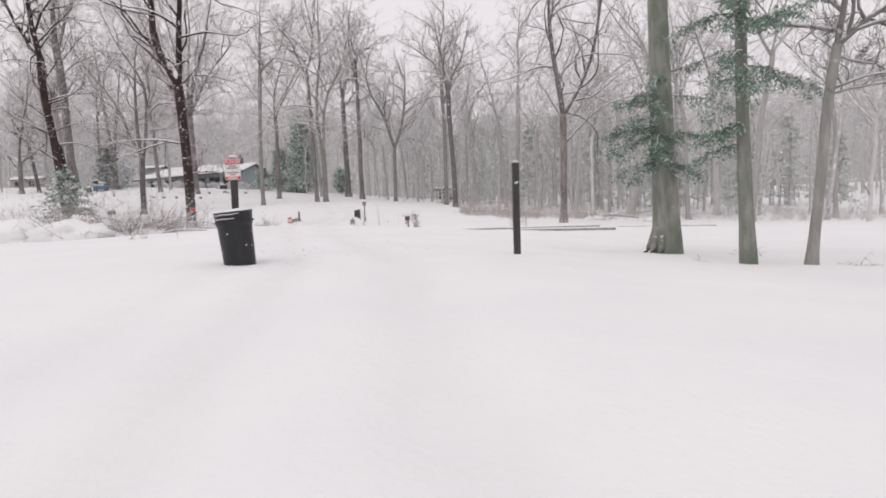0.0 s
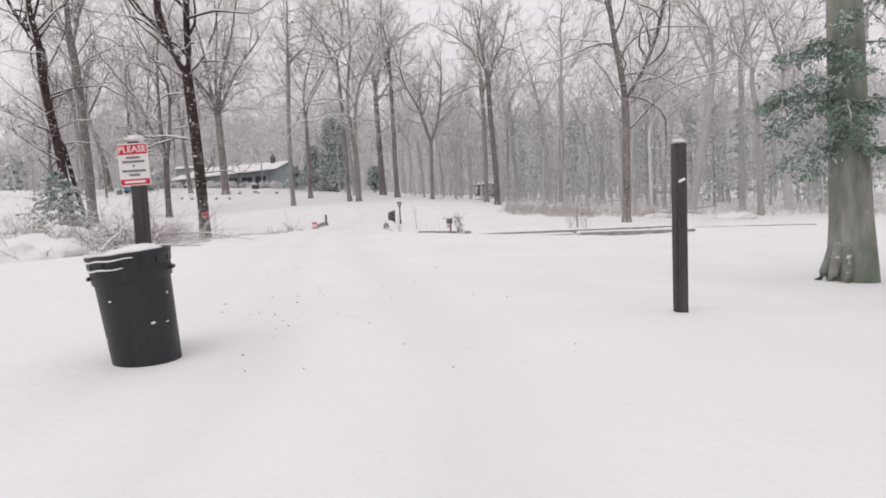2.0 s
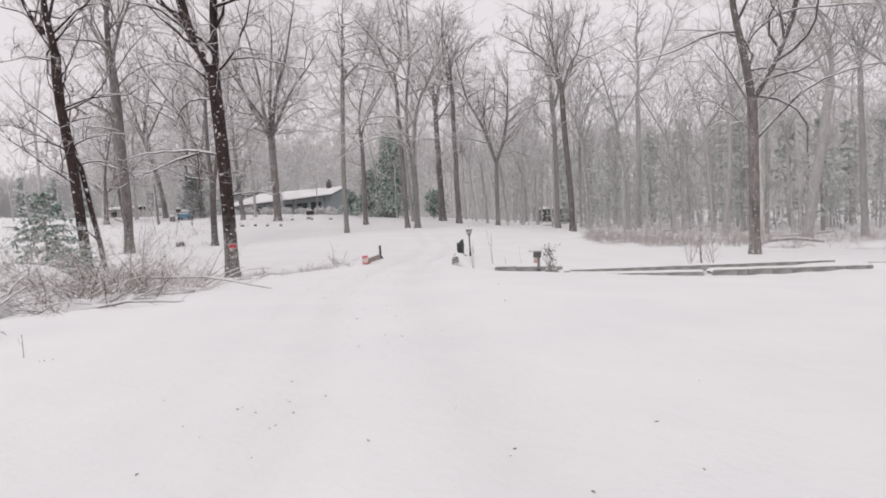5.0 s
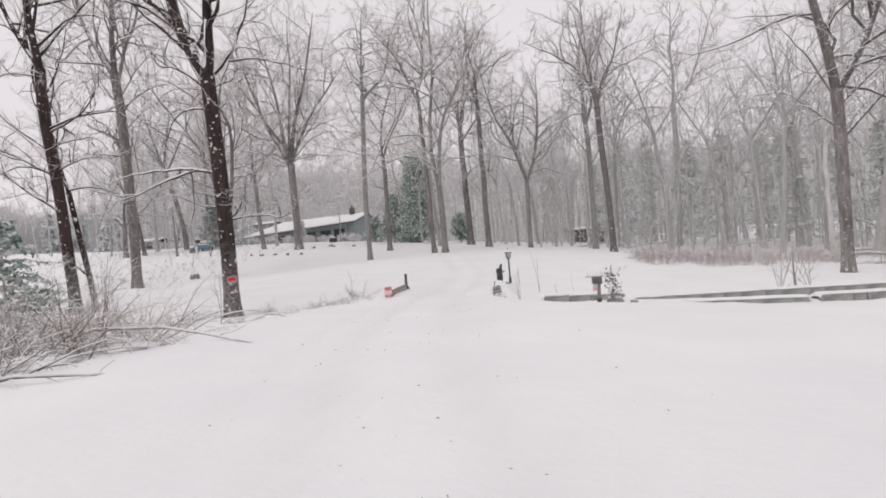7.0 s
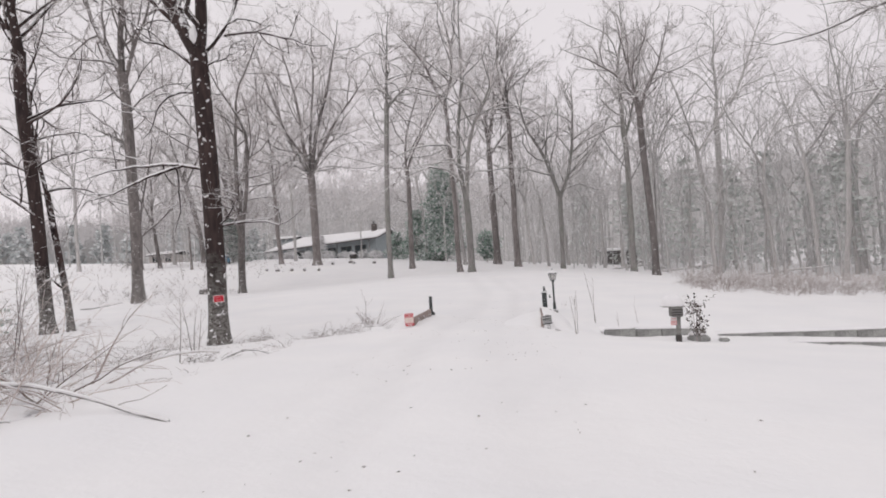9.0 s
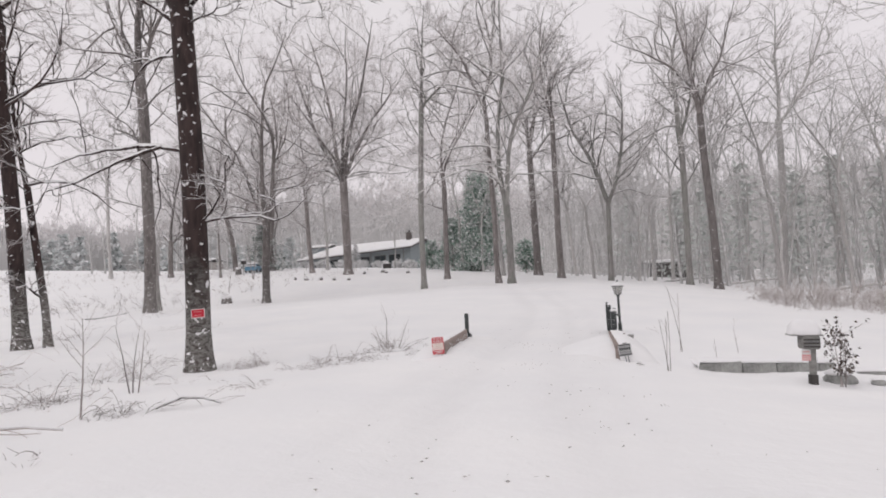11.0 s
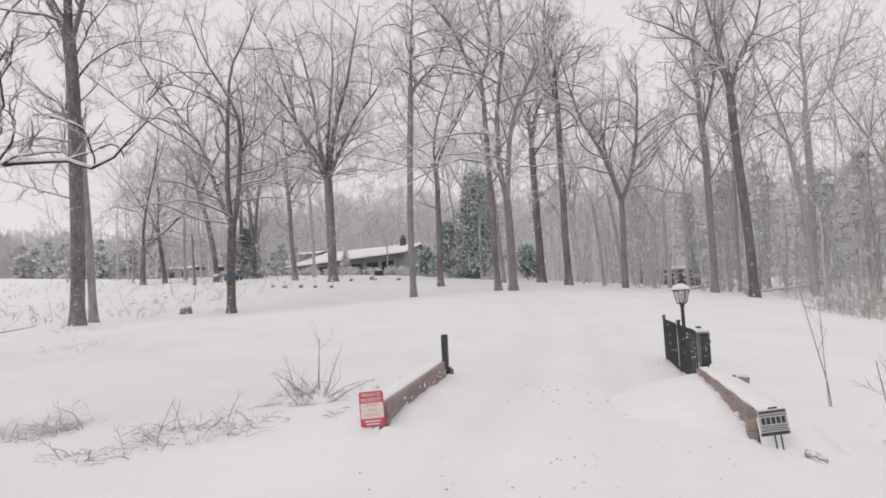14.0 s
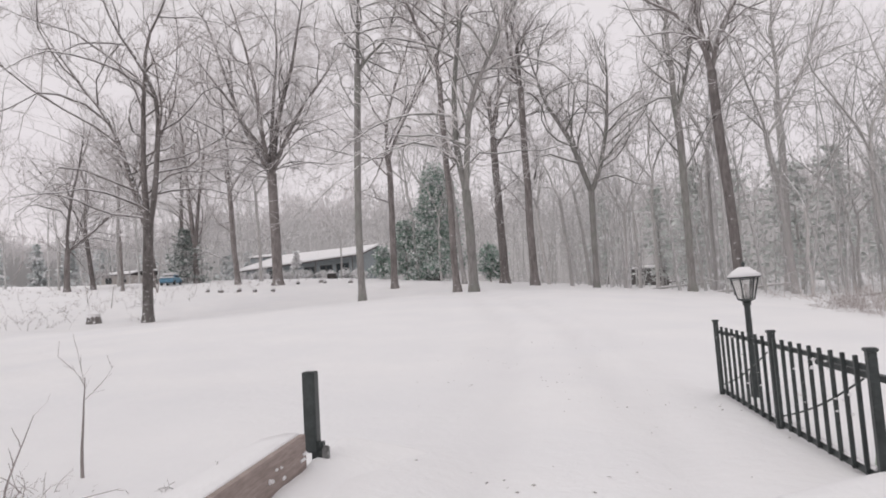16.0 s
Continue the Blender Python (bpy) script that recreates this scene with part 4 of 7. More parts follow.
bare_tree(8.47, 14.25, "slim crooked grey trunk with snowy limbs", M_BARK_GREY, seed=97, H=13, dbh=0.23, fork=5.0, leaders=2, angle=28, fine=0.8, arm_r=[0.075, 0.07],
          line=[(0.03, 0, -0.5), (0.05, 0, 0.0), (0.27, 0, 2.2), (0.38, 0, 3.7), (0.48, 0, 4.45), (0.6, 0, 5.05)],
          arms=[[(0.6, 0, 5.0), (1.11, 0, 5.4), (1.63, 0, 5.7), (2.8, 0.2, 6.6), (4, 0.3, 8)], [(0.57, 0, 4.9), (0.8, 0.15, 5.7), (0.93, 0.3, 6.5), (1.0, 0.4, 9), (1.2, 0.4, 12)]],
          limb_lines=[[(0.4, 0, 3.9), (0.97, 0, 4.0), (1.67, 0, 4.05), (2.6, 0, 4.0)], [(0.45, 0, 4.0), (1.0, -0.15, 4.28), (1.44, -0.3, 4.35), (2.4, -0.4, 4.5)], [(0.55, 0, 4.76), (1.22, 0.15, 4.57), (1.87, 0.3, 4.49), (2.6, 0.3, 4.3)], [(0.5, 0, 4.9), (0.23, 0.1, 5.3), (0.53, 0.2, 5.64), (1.08, 0.3, 5.7)]])

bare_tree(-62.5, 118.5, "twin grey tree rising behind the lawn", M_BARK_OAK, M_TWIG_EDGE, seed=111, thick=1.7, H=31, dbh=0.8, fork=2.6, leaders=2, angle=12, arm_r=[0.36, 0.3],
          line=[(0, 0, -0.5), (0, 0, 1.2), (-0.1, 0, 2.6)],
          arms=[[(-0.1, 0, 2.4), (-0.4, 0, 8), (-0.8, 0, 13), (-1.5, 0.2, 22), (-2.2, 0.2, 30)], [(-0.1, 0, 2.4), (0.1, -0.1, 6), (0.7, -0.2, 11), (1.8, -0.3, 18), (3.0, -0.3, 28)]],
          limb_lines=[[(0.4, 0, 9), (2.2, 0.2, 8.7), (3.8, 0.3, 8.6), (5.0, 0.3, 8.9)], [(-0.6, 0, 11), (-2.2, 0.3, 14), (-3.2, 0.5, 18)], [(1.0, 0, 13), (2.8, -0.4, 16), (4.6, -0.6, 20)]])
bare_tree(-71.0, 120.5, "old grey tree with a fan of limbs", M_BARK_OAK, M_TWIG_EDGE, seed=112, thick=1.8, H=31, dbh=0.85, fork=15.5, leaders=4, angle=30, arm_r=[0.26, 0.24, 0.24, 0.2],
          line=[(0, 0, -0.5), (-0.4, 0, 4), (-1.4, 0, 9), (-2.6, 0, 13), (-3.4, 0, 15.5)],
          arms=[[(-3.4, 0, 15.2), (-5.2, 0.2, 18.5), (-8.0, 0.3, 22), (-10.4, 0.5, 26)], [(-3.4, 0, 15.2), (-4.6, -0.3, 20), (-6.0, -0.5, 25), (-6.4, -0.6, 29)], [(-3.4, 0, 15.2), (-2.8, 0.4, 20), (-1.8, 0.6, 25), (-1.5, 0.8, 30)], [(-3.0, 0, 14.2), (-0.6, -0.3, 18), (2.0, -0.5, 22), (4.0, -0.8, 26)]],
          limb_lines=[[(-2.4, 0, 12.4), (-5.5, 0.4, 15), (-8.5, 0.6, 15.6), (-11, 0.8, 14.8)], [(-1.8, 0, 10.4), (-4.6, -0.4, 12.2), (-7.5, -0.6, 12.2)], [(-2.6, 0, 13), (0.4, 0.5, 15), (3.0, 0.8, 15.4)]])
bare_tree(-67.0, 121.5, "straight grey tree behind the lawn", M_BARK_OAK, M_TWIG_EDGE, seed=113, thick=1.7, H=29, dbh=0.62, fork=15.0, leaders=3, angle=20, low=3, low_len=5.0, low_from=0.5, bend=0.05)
bare_tree(-58.6, 99.0, "broken dead trunk standing in the snowy field", M_BARK, seed=114, name="dead_trunk", H=7.0, dbh=0.34, fork=6.2, leaders=1, angle=14, low=2, low_len=1.2, low_from=0.3, fine=0.4, bend=0.06)

# trees of the wood's edge, told apart but alike: a few shapes repeated
EDGE_KINDS = []
for k, (H, dbh, fork, ld, an) in enumerate([(31, 0.5, 14, 3, 24), (29, 0.4, 10, 2, 26), (33, 0.6, 16, 3, 26), (26, 0.3, 8, 2, 24)]):
    EDGE_KINDS.append(tree_meshes(seed=200 + k, H=H, dbh=dbh, fork=fork, leaders=ld, angle=an, low=2, low_len=4.5, low_from=0.45, fine=0.43, bend=0.08))
EDGE = [(-52, 118), (-44, 128), (-33, 132), (-64, 122), (-30, 122), (-21, 112), (-19, 97), (-9, 101), (-4, 99), (-2, 108), (4, 100), (6, 112), (8, 88), (10, 98), (14, 90), (16, 101), (18, 84), (20, 96), (24, 89), (26, 101), (28, 92), (17, 70), (27, 68), (34, 70), (40, 78), (42, 66), (-12, 116), (-26, 118), (-7, 120), (1, 118), (11, 122), (20, 112), (30, 110), (38, 90), (44, 88), (-80, 112), (-84, 106), (-76, 119), (48, 100), (36, 102), (30, 60), (38, 55), (46, 58), (52, 72)]
rng = np.random.default_rng(17)
for i, (x, y) in enumerate(EDGE):
    k = int(rng.integers(0, 4))
    ob = thing("woodland_tree", pose(x, y, gz(x, y), float(rng.normal(0, 2)), float(rng.normal(0, 2.5)), float(rng.uniform(0, 360))), "tall bare tree greyed by painted haze, snow on it", "tree", "trees of the wood's edge")
    ob.scale = [float(rng.uniform(0.74, 1.02))] * 3
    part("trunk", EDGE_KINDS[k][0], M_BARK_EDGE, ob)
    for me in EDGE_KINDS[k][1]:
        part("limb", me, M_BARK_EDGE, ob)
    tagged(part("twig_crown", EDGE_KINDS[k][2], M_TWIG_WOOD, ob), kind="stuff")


def far_woods():
    """The wood beyond, too dense to count: many slim trees in one mesh."""
    r = np.random.default_rng(5)
    kinds = []
    for k in range(7):
        H, dbh, fork = r.uniform(27, 34), r.uniform(0.24, 0.5), r.uniform(9, 18)
        ms = tree_meshes(seed=300 + k, H=H, dbh=dbh, fork=fork, leaders=int(r.integers(2, 4)), angle=20, low=1, low_len=4.0, thick=2.2, far=True, bend=0.05)
        got = []
        for me in (ms[0], *ms[1], ms[2]):
            v = np.empty(len(me.vertices) * 3, np.float32)
            me.vertices.foreach_get("co", v)
            f = np.empty(len(me.loops), np.int32)
            me.loops.foreach_get("vertex_index", f)
            got.append((v.reshape(-1, 3), f.reshape(-1, 4)))
            bpy.data.meshes.remove(me)
        kinds.append(got)
    stems, sprays = ([], []), ([], [])
    n = [0, 0]
    spots = []
    while len(spots) < 160:
        x, y = r.uniform(-95, 130), r.uniform(92, 205)
        if x < -20 and y < 158:
            continue
        if x < -60 and y < 185:
            continue
        if x < 0 and y < 122:
            continue
        if abs(x - 1.6 - (y - 138) * 0.07) < 5 and y < 146:
            continue
        if x > 22 and r.random() < 0.3:
            y = r.uniform(62, 120)
            x = r.uniform(34, 110)
        spots.append((x, y))
    for i in range(52):
        spots.append((r.uniform(-125, -34), r.uniform(162, 222)))
    for i in range(40):
        spots.append((r.uniform(-112, -68), r.uniform(128, 168)))
    for i in range(38):
        spots.append((r.uniform(-34, 8), r.uniform(128, 200)))
    for x, y in spots:
        got = kinds[int(r.integers(0, 7))]
        a, s = r.uniform(0, 6.28), r.uniform(0.68, 1.02)
        c, sn = math.cos(a) * s, math.sin(a) * s
        z = gz(x, y)
        lx, ly = r.normal(0, 0.035, 2)
        for j, (v, f) in enumerate(got):
            w = np.stack([v[:, 0] * c - v[:, 1] * sn + x + lx * v[:, 2], v[:, 0] * sn + v[:, 1] * c + y + ly * v[:, 2], v[:, 2] * s + z], -1)
            dst, q = (stems, 0) if j < len(got) - 1 else (sprays, 1)
            dst[0].append(w)
            dst[1].append(f + n[q])
            n[q] += len(w)
    m = 620
    X, Y = r.uniform(-18, 105, m), r.uniform(88, 190, m)
    ok = ((X > -6) | (Y > 118)) & ~((np.abs(X - 1.6) < 4.5) & (np.abs(Y - 138) < 4))
    X, Y = X[ok], Y[ok]
    m = len(X)
    poles = Tubes()
    S = np.stack([X, Y, ground_z(X, Y) - 0.2], -1)
    D = np.stack([r.normal(0, 0.07, m), r.normal(0, 0.07, m), np.ones(m)], -1)
    PP = runs(r, S, D, r.uniform(9, 22, m), 6, 0.02, 0.02, 0.02)
    poles.add(PP, taper(r.uniform(0.05, 0.17, m), np.full(m, 0.025), 6), 5)
    S, D, q, t = offshoots(r, PP, np.full((m, 7), 0.06), 5, 0.45, 0.95, 40)
    poles.add(runs(r, S, D, r.uniform(1.5, 4.0, len(S)), 3, 0.08, 0.06, 0.08), taper(np.full(len(S), 0.035), np.full(len(S), 0.012), 3), 3)
    stems[0].append(np.concatenate(poles.v))
    stems[1].append(np.concatenate(poles.f) + n[0])
    ob = thing("far_woods", pose(0, 0, 0), "dense bare winter wood, paled by painted haze, snow on it", "woods", kind="stuff")
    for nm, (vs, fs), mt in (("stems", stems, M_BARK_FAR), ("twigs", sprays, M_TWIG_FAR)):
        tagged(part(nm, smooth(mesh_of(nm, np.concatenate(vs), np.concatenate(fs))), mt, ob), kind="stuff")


far_woods()


def distant_woods(rad0, height, dark, light, seed):
    """Plain far-off woodland that closes the view all round, its crowns thinning out upwards."""
    r = np.random.default_rng(seed)
    m, nt, b = material("distant_hazed_woodland")
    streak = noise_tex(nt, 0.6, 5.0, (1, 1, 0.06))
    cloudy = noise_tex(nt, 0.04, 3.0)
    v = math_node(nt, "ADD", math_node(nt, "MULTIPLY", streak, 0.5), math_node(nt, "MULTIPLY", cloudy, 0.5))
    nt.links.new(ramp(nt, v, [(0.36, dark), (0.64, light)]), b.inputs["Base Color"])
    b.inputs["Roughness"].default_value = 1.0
    b.inputs["Specular IOR Level"].default_value = 0.0
    crown = nt.nodes.new("ShaderNodeAttribute")
    crown.attribute_name = "crown"
    twigs = math_node(nt, "ADD", math_node(nt, "MULTIPLY", noise_tex(nt, 0.9, 6.0, (1, 1, 0.45)), 1.1), math_node(nt, "MULTIPLY", noise_tex(nt, 0.12, 3.0), 0.9))
    thin = math_node(nt, "SUBTRACT", twigs, crown.outputs["Fac"])
    mr = nt.nodes.new("ShaderNodeMapRange")
    mr.inputs["From Min"].default_value, mr.inputs["From Max"].default_value = 0.12, 0.5
    nt.links.new(thin, mr.inputs["Value"])
    nt.links.new(mr.outputs["Result"], b.inputs["Alpha"])
    N = 2400
    a = np.linspace(0, 2 * np.pi, N, endpoint=False)
    rad = rad0 + 10 * np.sin(3 * a + seed) + 5 * np.sin(7 * a + 1)
    x, y = -10 + rad * np.cos(a), 60 + rad * np.sin(a)
    low = ground_z(x, y) - 3
    open_field = np.exp(-((a - 2.55) / 0.42) ** 4)
    rough = np.convolve(r.normal(0, 2.2, N + 8), np.ones(9) / 4, "valid") + r.normal(0, 0.7, N)
    h = height * (1 - 0.46 * open_field) * (1 + 0.03 * np.sin(9 * a + seed) + 0.025 * np.sin(23 * a) + 0.03 * np.sin(61 * a + 2)) + rough * (1 - 0.5 * open_field)
    v = np.concatenate([np.stack([x, y, low + k * (h + 3)], -1) for k in (0, 0.45, 0.75, 1.12)])
    i = np.arange(N)
    j = (i + 1) % N
    f = np.concatenate([np.stack([i, j, j + N, i + N], -1) + k * N for k in range(3)])
    me = smooth(mesh_of("backdrop", v, f))
    at = me.attributes.new("crown", "FLOAT", "POINT")
    at.data.foreach_set("value", np.repeat([0.0, 0.1, 0.55, 1.25], N).astype(np.float32))
    tagged(part("backdrop", me, m), "pale grey far-off woodland, haze put into its colour", "backdrop", kind="structure")


# Each ring further out is paler: haze is put into its base colour.
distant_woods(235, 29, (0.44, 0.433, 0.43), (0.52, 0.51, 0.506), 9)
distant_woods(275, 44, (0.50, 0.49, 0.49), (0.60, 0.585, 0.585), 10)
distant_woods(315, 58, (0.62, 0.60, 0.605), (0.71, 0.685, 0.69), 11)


# ---- evergreens ----
def leaf_mesh(rng, C, size, droop=0.0, long=1.8, flat=0.0):
    """Small folded leaves or needle sprays at the points C: two triangles each."""
    m = len(C)
    u = unit(rng.normal(0, 1, (m, 3)) * np.array([1, 1, 1 - flat]) + np.array([0, 0, -droop]))
    w = unit(np.cross(u, rng.normal(0, 1, (m, 3))))
    s = (size * rng.uniform(0.6, 1.3, m))[:, None]
    k = np.cross(u, w)
    v = np.stack([C, C + u * s * long * 0.5 + w * s * 0.5 + k * s * 0.12, C + u * s * long, C + u * s * long * 0.5 - w * s * 0.5 + k * s * 0.12], 1).reshape(-1, 3)
    i = np.arange(m)[:, None] * 4
    return mesh_of("leaves", v, i + np.array([[0, 1, 2, 3]]))


def hemlock(x, y, label, dbh, height, lean, boughs, seed, name="hemlock_tree"):
    """A hemlock: trunk, drooping boughs with flat sprays of needles. boughs: (height, azimuth in degrees, length)."""
    rng = np.random.default_rng(seed)
    ob = thing(name, pose(x, y, gz(x, y)), label, "tree")
    P = np.zeros((1, 16, 3))
    s = np.linspace(0, 1, 16) ** 1.3
    P[0, :, 2] = -0.5 + (height + 0.5) * s
    P[0, :, 0] = lean * P[0, :, 2] + 0.04 * np.sin(s * 9 + seed)
    z = np.maximum(P[0, :, 2], 0)
    R = (dbh / 2 * (1 - z / (height * 1.15)) * (1 + 0.22 * np.exp(-z / 0.35) + 0.10 * np.exp(-z / 2.2)))[None]
    tk = Tubes()
    tk.add(P, R, 18)
    part("trunk", tk.mesh("trunk"), M_BARK_MOSS, ob)
    if dbh > 0.5:
        for az in (178, 205, 232):
            a = math.radians(az)
            rt = Tubes()
            q = np.linspace(0, 1, 6)
            rt.add(np.stack([math.cos(a) * (0.22 + 0.48 * q), math.sin(a) * (0.22 + 0.48 * q), 0.95 * (1 - q) ** 1.6 - 0.05], -1)[None], np.linspace(0.15, 0.06, 6)[None], 8)
            part("root", rt.mesh("root"), M_BARK_MOSS, ob)
    n = len(boughs)
    hz = np.array([b[0] for b in boughs])
    az = np.radians([b[1] for b in boughs])
    ln = np.array([b[2] for b in boughs])
    S = np.stack([lean * hz, 0 * hz, hz], -1)
    D = np.stack([np.cos(az), np.sin(az), rng.uniform(0.0, 0.3, n)], -1)
    BP = runs(rng, S, D, ln, 8, 0.06, -0.10, 0.05)
    needles = []
    for i in range(n):
        br = Tubes()
        BR = taper(np.array([0.012 + 0.008 * ln[i]]), np.array([0.004]), 8)
        br.add(BP[i:i + 1], BR, 5)
        S2, D2, r2, t2 = offshoots(rng, BP[i:i + 1], BR, 16, 0.18, 0.98, 58)
        D2[:, 2] = D2[:, 2] * 0.3 - 0.12
        TP = runs(rng, S2, D2, rng.uniform(0.25, 0.6, len(S2)) * (0.5 + 0.3 * ln[i]), 5, 0.07, -0.12)
        br.add(TP, taper(np.full(len(S2), 0.006), np.full(len(S2), 0.002), 5), 3)
        part("bough", br.mesh("bough"), M_TWIG, ob)
        C, D3, r3, t3 = offshoots(rng, TP, np.full((len(TP), 6), 0.01), 26, 0.0, 1.0, 55)
        C = C + rng.normal(0, 1, C.shape) * np.array([0.05, 0.05, 0.02])
        needles.append(C)
    C = np.concatenate(needles)
    tagged(part("foliage", leaf_mesh(rng, C, 0.034, 0.6, 3.0, 0.3), M_HEMLOCK, ob), kind="stuff")
    return ob


rng = np.random.default_rng(3)
hemlock(6.56, 18.17, "large mossy hemlock with drooping green boughs", 0.74, 24, -0.02,
        [(float(h), float(a), float(l)) for h, a, l in zip(rng.uniform(2.3, 5.2, 17), rng.normal(205, 50, 17), rng.uniform(0.8, 1.8, 17))] + [(5.2, 10, 2.0), (4.6, 330, 1.9), (3.6, 350, 1.2), (6.5, 60, 2.0), (8.5, 200, 2.2), (9.5, 20, 2.2), (11, 120, 2.0)], 71)
hemlock(7.18, 14.5, "slim hemlock with sparse drooping boughs", 0.33, 20, -0.03,
        [(float(h), float(a), float(l)) for h, a, l in zip(rng.uniform(3.9, 6.4, 14), rng.choice([0, 20, 175, 200, 340, 260], 14) + rng.normal(0, 20, 14), rng.uniform(0.9, 2.1, 14))] + [(3.1, 190, 1.3), (2.8, 170, 1.2), (3.3, 210, 1.0), (7.6, 30, 1.8), (8.4, 210, 1.8), (9.6, 300, 1.6)], 72)


def leafy_evergreen(name, x, y, height, radius, count, size, mat, label, category, seed, cone=1.0, lift=0.2):
    """A dense evergreen: stem, inner branches and leaves in uneven clumps."""
    rng = np.random.default_rng(seed)
    ob = thing(name, pose(x, y, gz(x, y)), label, category)
    n = max(14, int(count / 260))
    h = rng.uniform(0.02, 1, n) ** 0.9
    az = rng.uniform(0, 2 * np.pi, n)
    prof = (1 - h) ** 0.75 * cone + (1 - cone) * np.sqrt(np.clip(1 - (2 * h - 0.9) ** 2 / 1.3, 0.05, 1))
    reach = radius * prof * rng.uniform(0.45, 1.08, n)
    tips = np.stack([np.cos(az) * reach, np.sin(az) * reach, lift + h * (height - lift)], -1)
    roots = np.stack([0 * h, 0 * h, np.clip(tips[:, 2] - reach * 0.25, 0.1, None)], -1)
    tb = Tubes()
    tb.add(np.array([[[0, 0, -0.3], [0, 0, height * 0.5], [0.05, 0, height * 0.97]]]), np.array([[height * 0.02 + 0.02, height * 0.012 + 0.01, 0.01]]), 8)
    s = np.linspace(0, 1, 5)[None, :, None]
    BP = roots[:, None] * (1 - s) + tips[:, None] * s + np.array([0, 0, -0.08])[None, None] * (s * (1 - s) * 4) * reach[:, None, None]
    tb.add(BP, taper(np.full(n, 0.02 + height * 0.003), np.full(n, 0.006), 4), 5)
    part("branch_frame", tb.mesh("branches"), M_TWIG, ob)
    per = count // n
    t = rng.uniform(0.25, 1.05, (n, per))[..., None]
    C = roots[:, None] * (1 - t) + tips[:, None] * t
    C = C + rng.normal(0, 1, C.shape) * (radius * 0.16 * np.array([1, 1, 0.75]))
    C = C.reshape(-1, 3)
    C = C[C[:, 2] > 0.05]
    part("foliage", leaf_mesh(rng, C, size, 0.15, 1.7), mat, ob)
    return ob


leafy_evergreen("holly_tree", -27.0, 122.0, 15.4, 5.0, 19000, 0.24, M_HOLLY, "tall dense holly, snow caught in its leaves", "tree", 131, 1.0)
leafy_evergreen("holly_tree", -32.0, 123.0, 7.8, 3.0, 7000, 0.24, M_HOLLY, "dense green holly beside the house, snow flecked", "tree", 132, 0.8)
leafy_evergreen("holly_bush", -20.2, 123.0, 4.6, 3.0, 4500, 0.24, M_HOLLY, "low green holly bush under snow", "bush", 133, 0.5)
leafy_evergreen("holly_bush", -36.5, 126.0, 4.4, 2.4, 3500, 0.24, M_HOLLY, "low green holly bush beside the house", "bush", 134, 0.5)


def conifer(name, x, y, height, radius, mat, label, seed, size=0.3, whorls=16, per=7, leaves=10, lift=0.12, group=""):
    """A conifer: a straight stem and tiers of drooping boughs hung with needle sprays."""
    rng = np.random.default_rng(seed)
    ob = thing(name, pose(x, y, gz(x, y)), label, "tree", group)
    st = Tubes()
    st.add(np.array([[[0, 0, -0.3], [0, 0, height * 0.5], [0, 0, height]]]), np.array([[height * 0.016 + 0.02, height * 0.01, 0.01]]), 6)
    part("trunk", st.mesh("trunk"), M_BARK_EDGE, ob)
    n = whorls * per
    h = np.repeat(np.linspace(lift, 0.98, whorls), per) + rng.normal(0, 0.015, n)
    az = rng.uniform(0, 2 * np.pi, n)
    ln = radius * (1.04 - h) ** 0.8 * rng.uniform(0.5, 1.15, n) + 0.15
    S = np.stack([0 * h, 0 * h, h * height], -1)
    D = np.stack([np.cos(az), np.sin(az), rng.uniform(-0.05, 0.45, n)], -1)
    P = runs(rng, S, D, ln, 4, 0.08, -0.12)
    br = Tubes()
    br.add(P, taper(np.full(n, 0.012 + 0.004 * radius), np.full(n, 0.005), 4), 3)
    tagged(part("bough_spray", br.mesh("boughs"), M_TWIG_EDGE, ob), kind="stuff")
    C, D2, r, t = offshoots(rng, P, np.full((n, 5), 0.01), leaves, 0.2, 1.0, 60)
    C = C + rng.normal(0, size * 0.35, C.shape) * np.array([1, 1, 0.5])
    tagged(part("foliage", leaf_mesh(rng, C, size, 0.3, 2.0, 0.6), mat, ob), kind="stuff")
    return ob


conifer("young_hemlock", -21.0, 34.4, 3.7, 2.4, M_RHODO, "young green hemlock with drooping snowy boughs", 136, 0.085, 12, 8, 44, 0.12)
conifer("small_spruce", -52.3, 130.0, 4.2, 1.7, M_SHRUB, "small snow-laden spruce before the house", 138, 0.16, 11, 7, 16, 0.06)
conifer("cedar_tree", -64.1, 118.5, 8.0, 5.0, M_CEDAR, "dark pointed cedar near the house", 135, 0.26, 22, 9, 12, 0.04)
rng = np.random.default_rng(29)
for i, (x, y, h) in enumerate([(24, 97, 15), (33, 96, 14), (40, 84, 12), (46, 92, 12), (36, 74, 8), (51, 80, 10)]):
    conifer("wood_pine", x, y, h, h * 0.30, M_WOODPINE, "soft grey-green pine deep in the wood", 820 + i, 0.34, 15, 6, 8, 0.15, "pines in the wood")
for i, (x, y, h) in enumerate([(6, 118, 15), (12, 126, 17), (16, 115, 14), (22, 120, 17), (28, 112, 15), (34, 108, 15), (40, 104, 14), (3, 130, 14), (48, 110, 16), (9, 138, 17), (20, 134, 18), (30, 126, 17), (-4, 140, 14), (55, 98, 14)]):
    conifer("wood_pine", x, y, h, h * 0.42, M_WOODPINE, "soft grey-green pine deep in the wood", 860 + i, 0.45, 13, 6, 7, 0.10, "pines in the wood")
rng = np.random.default_rng(23)
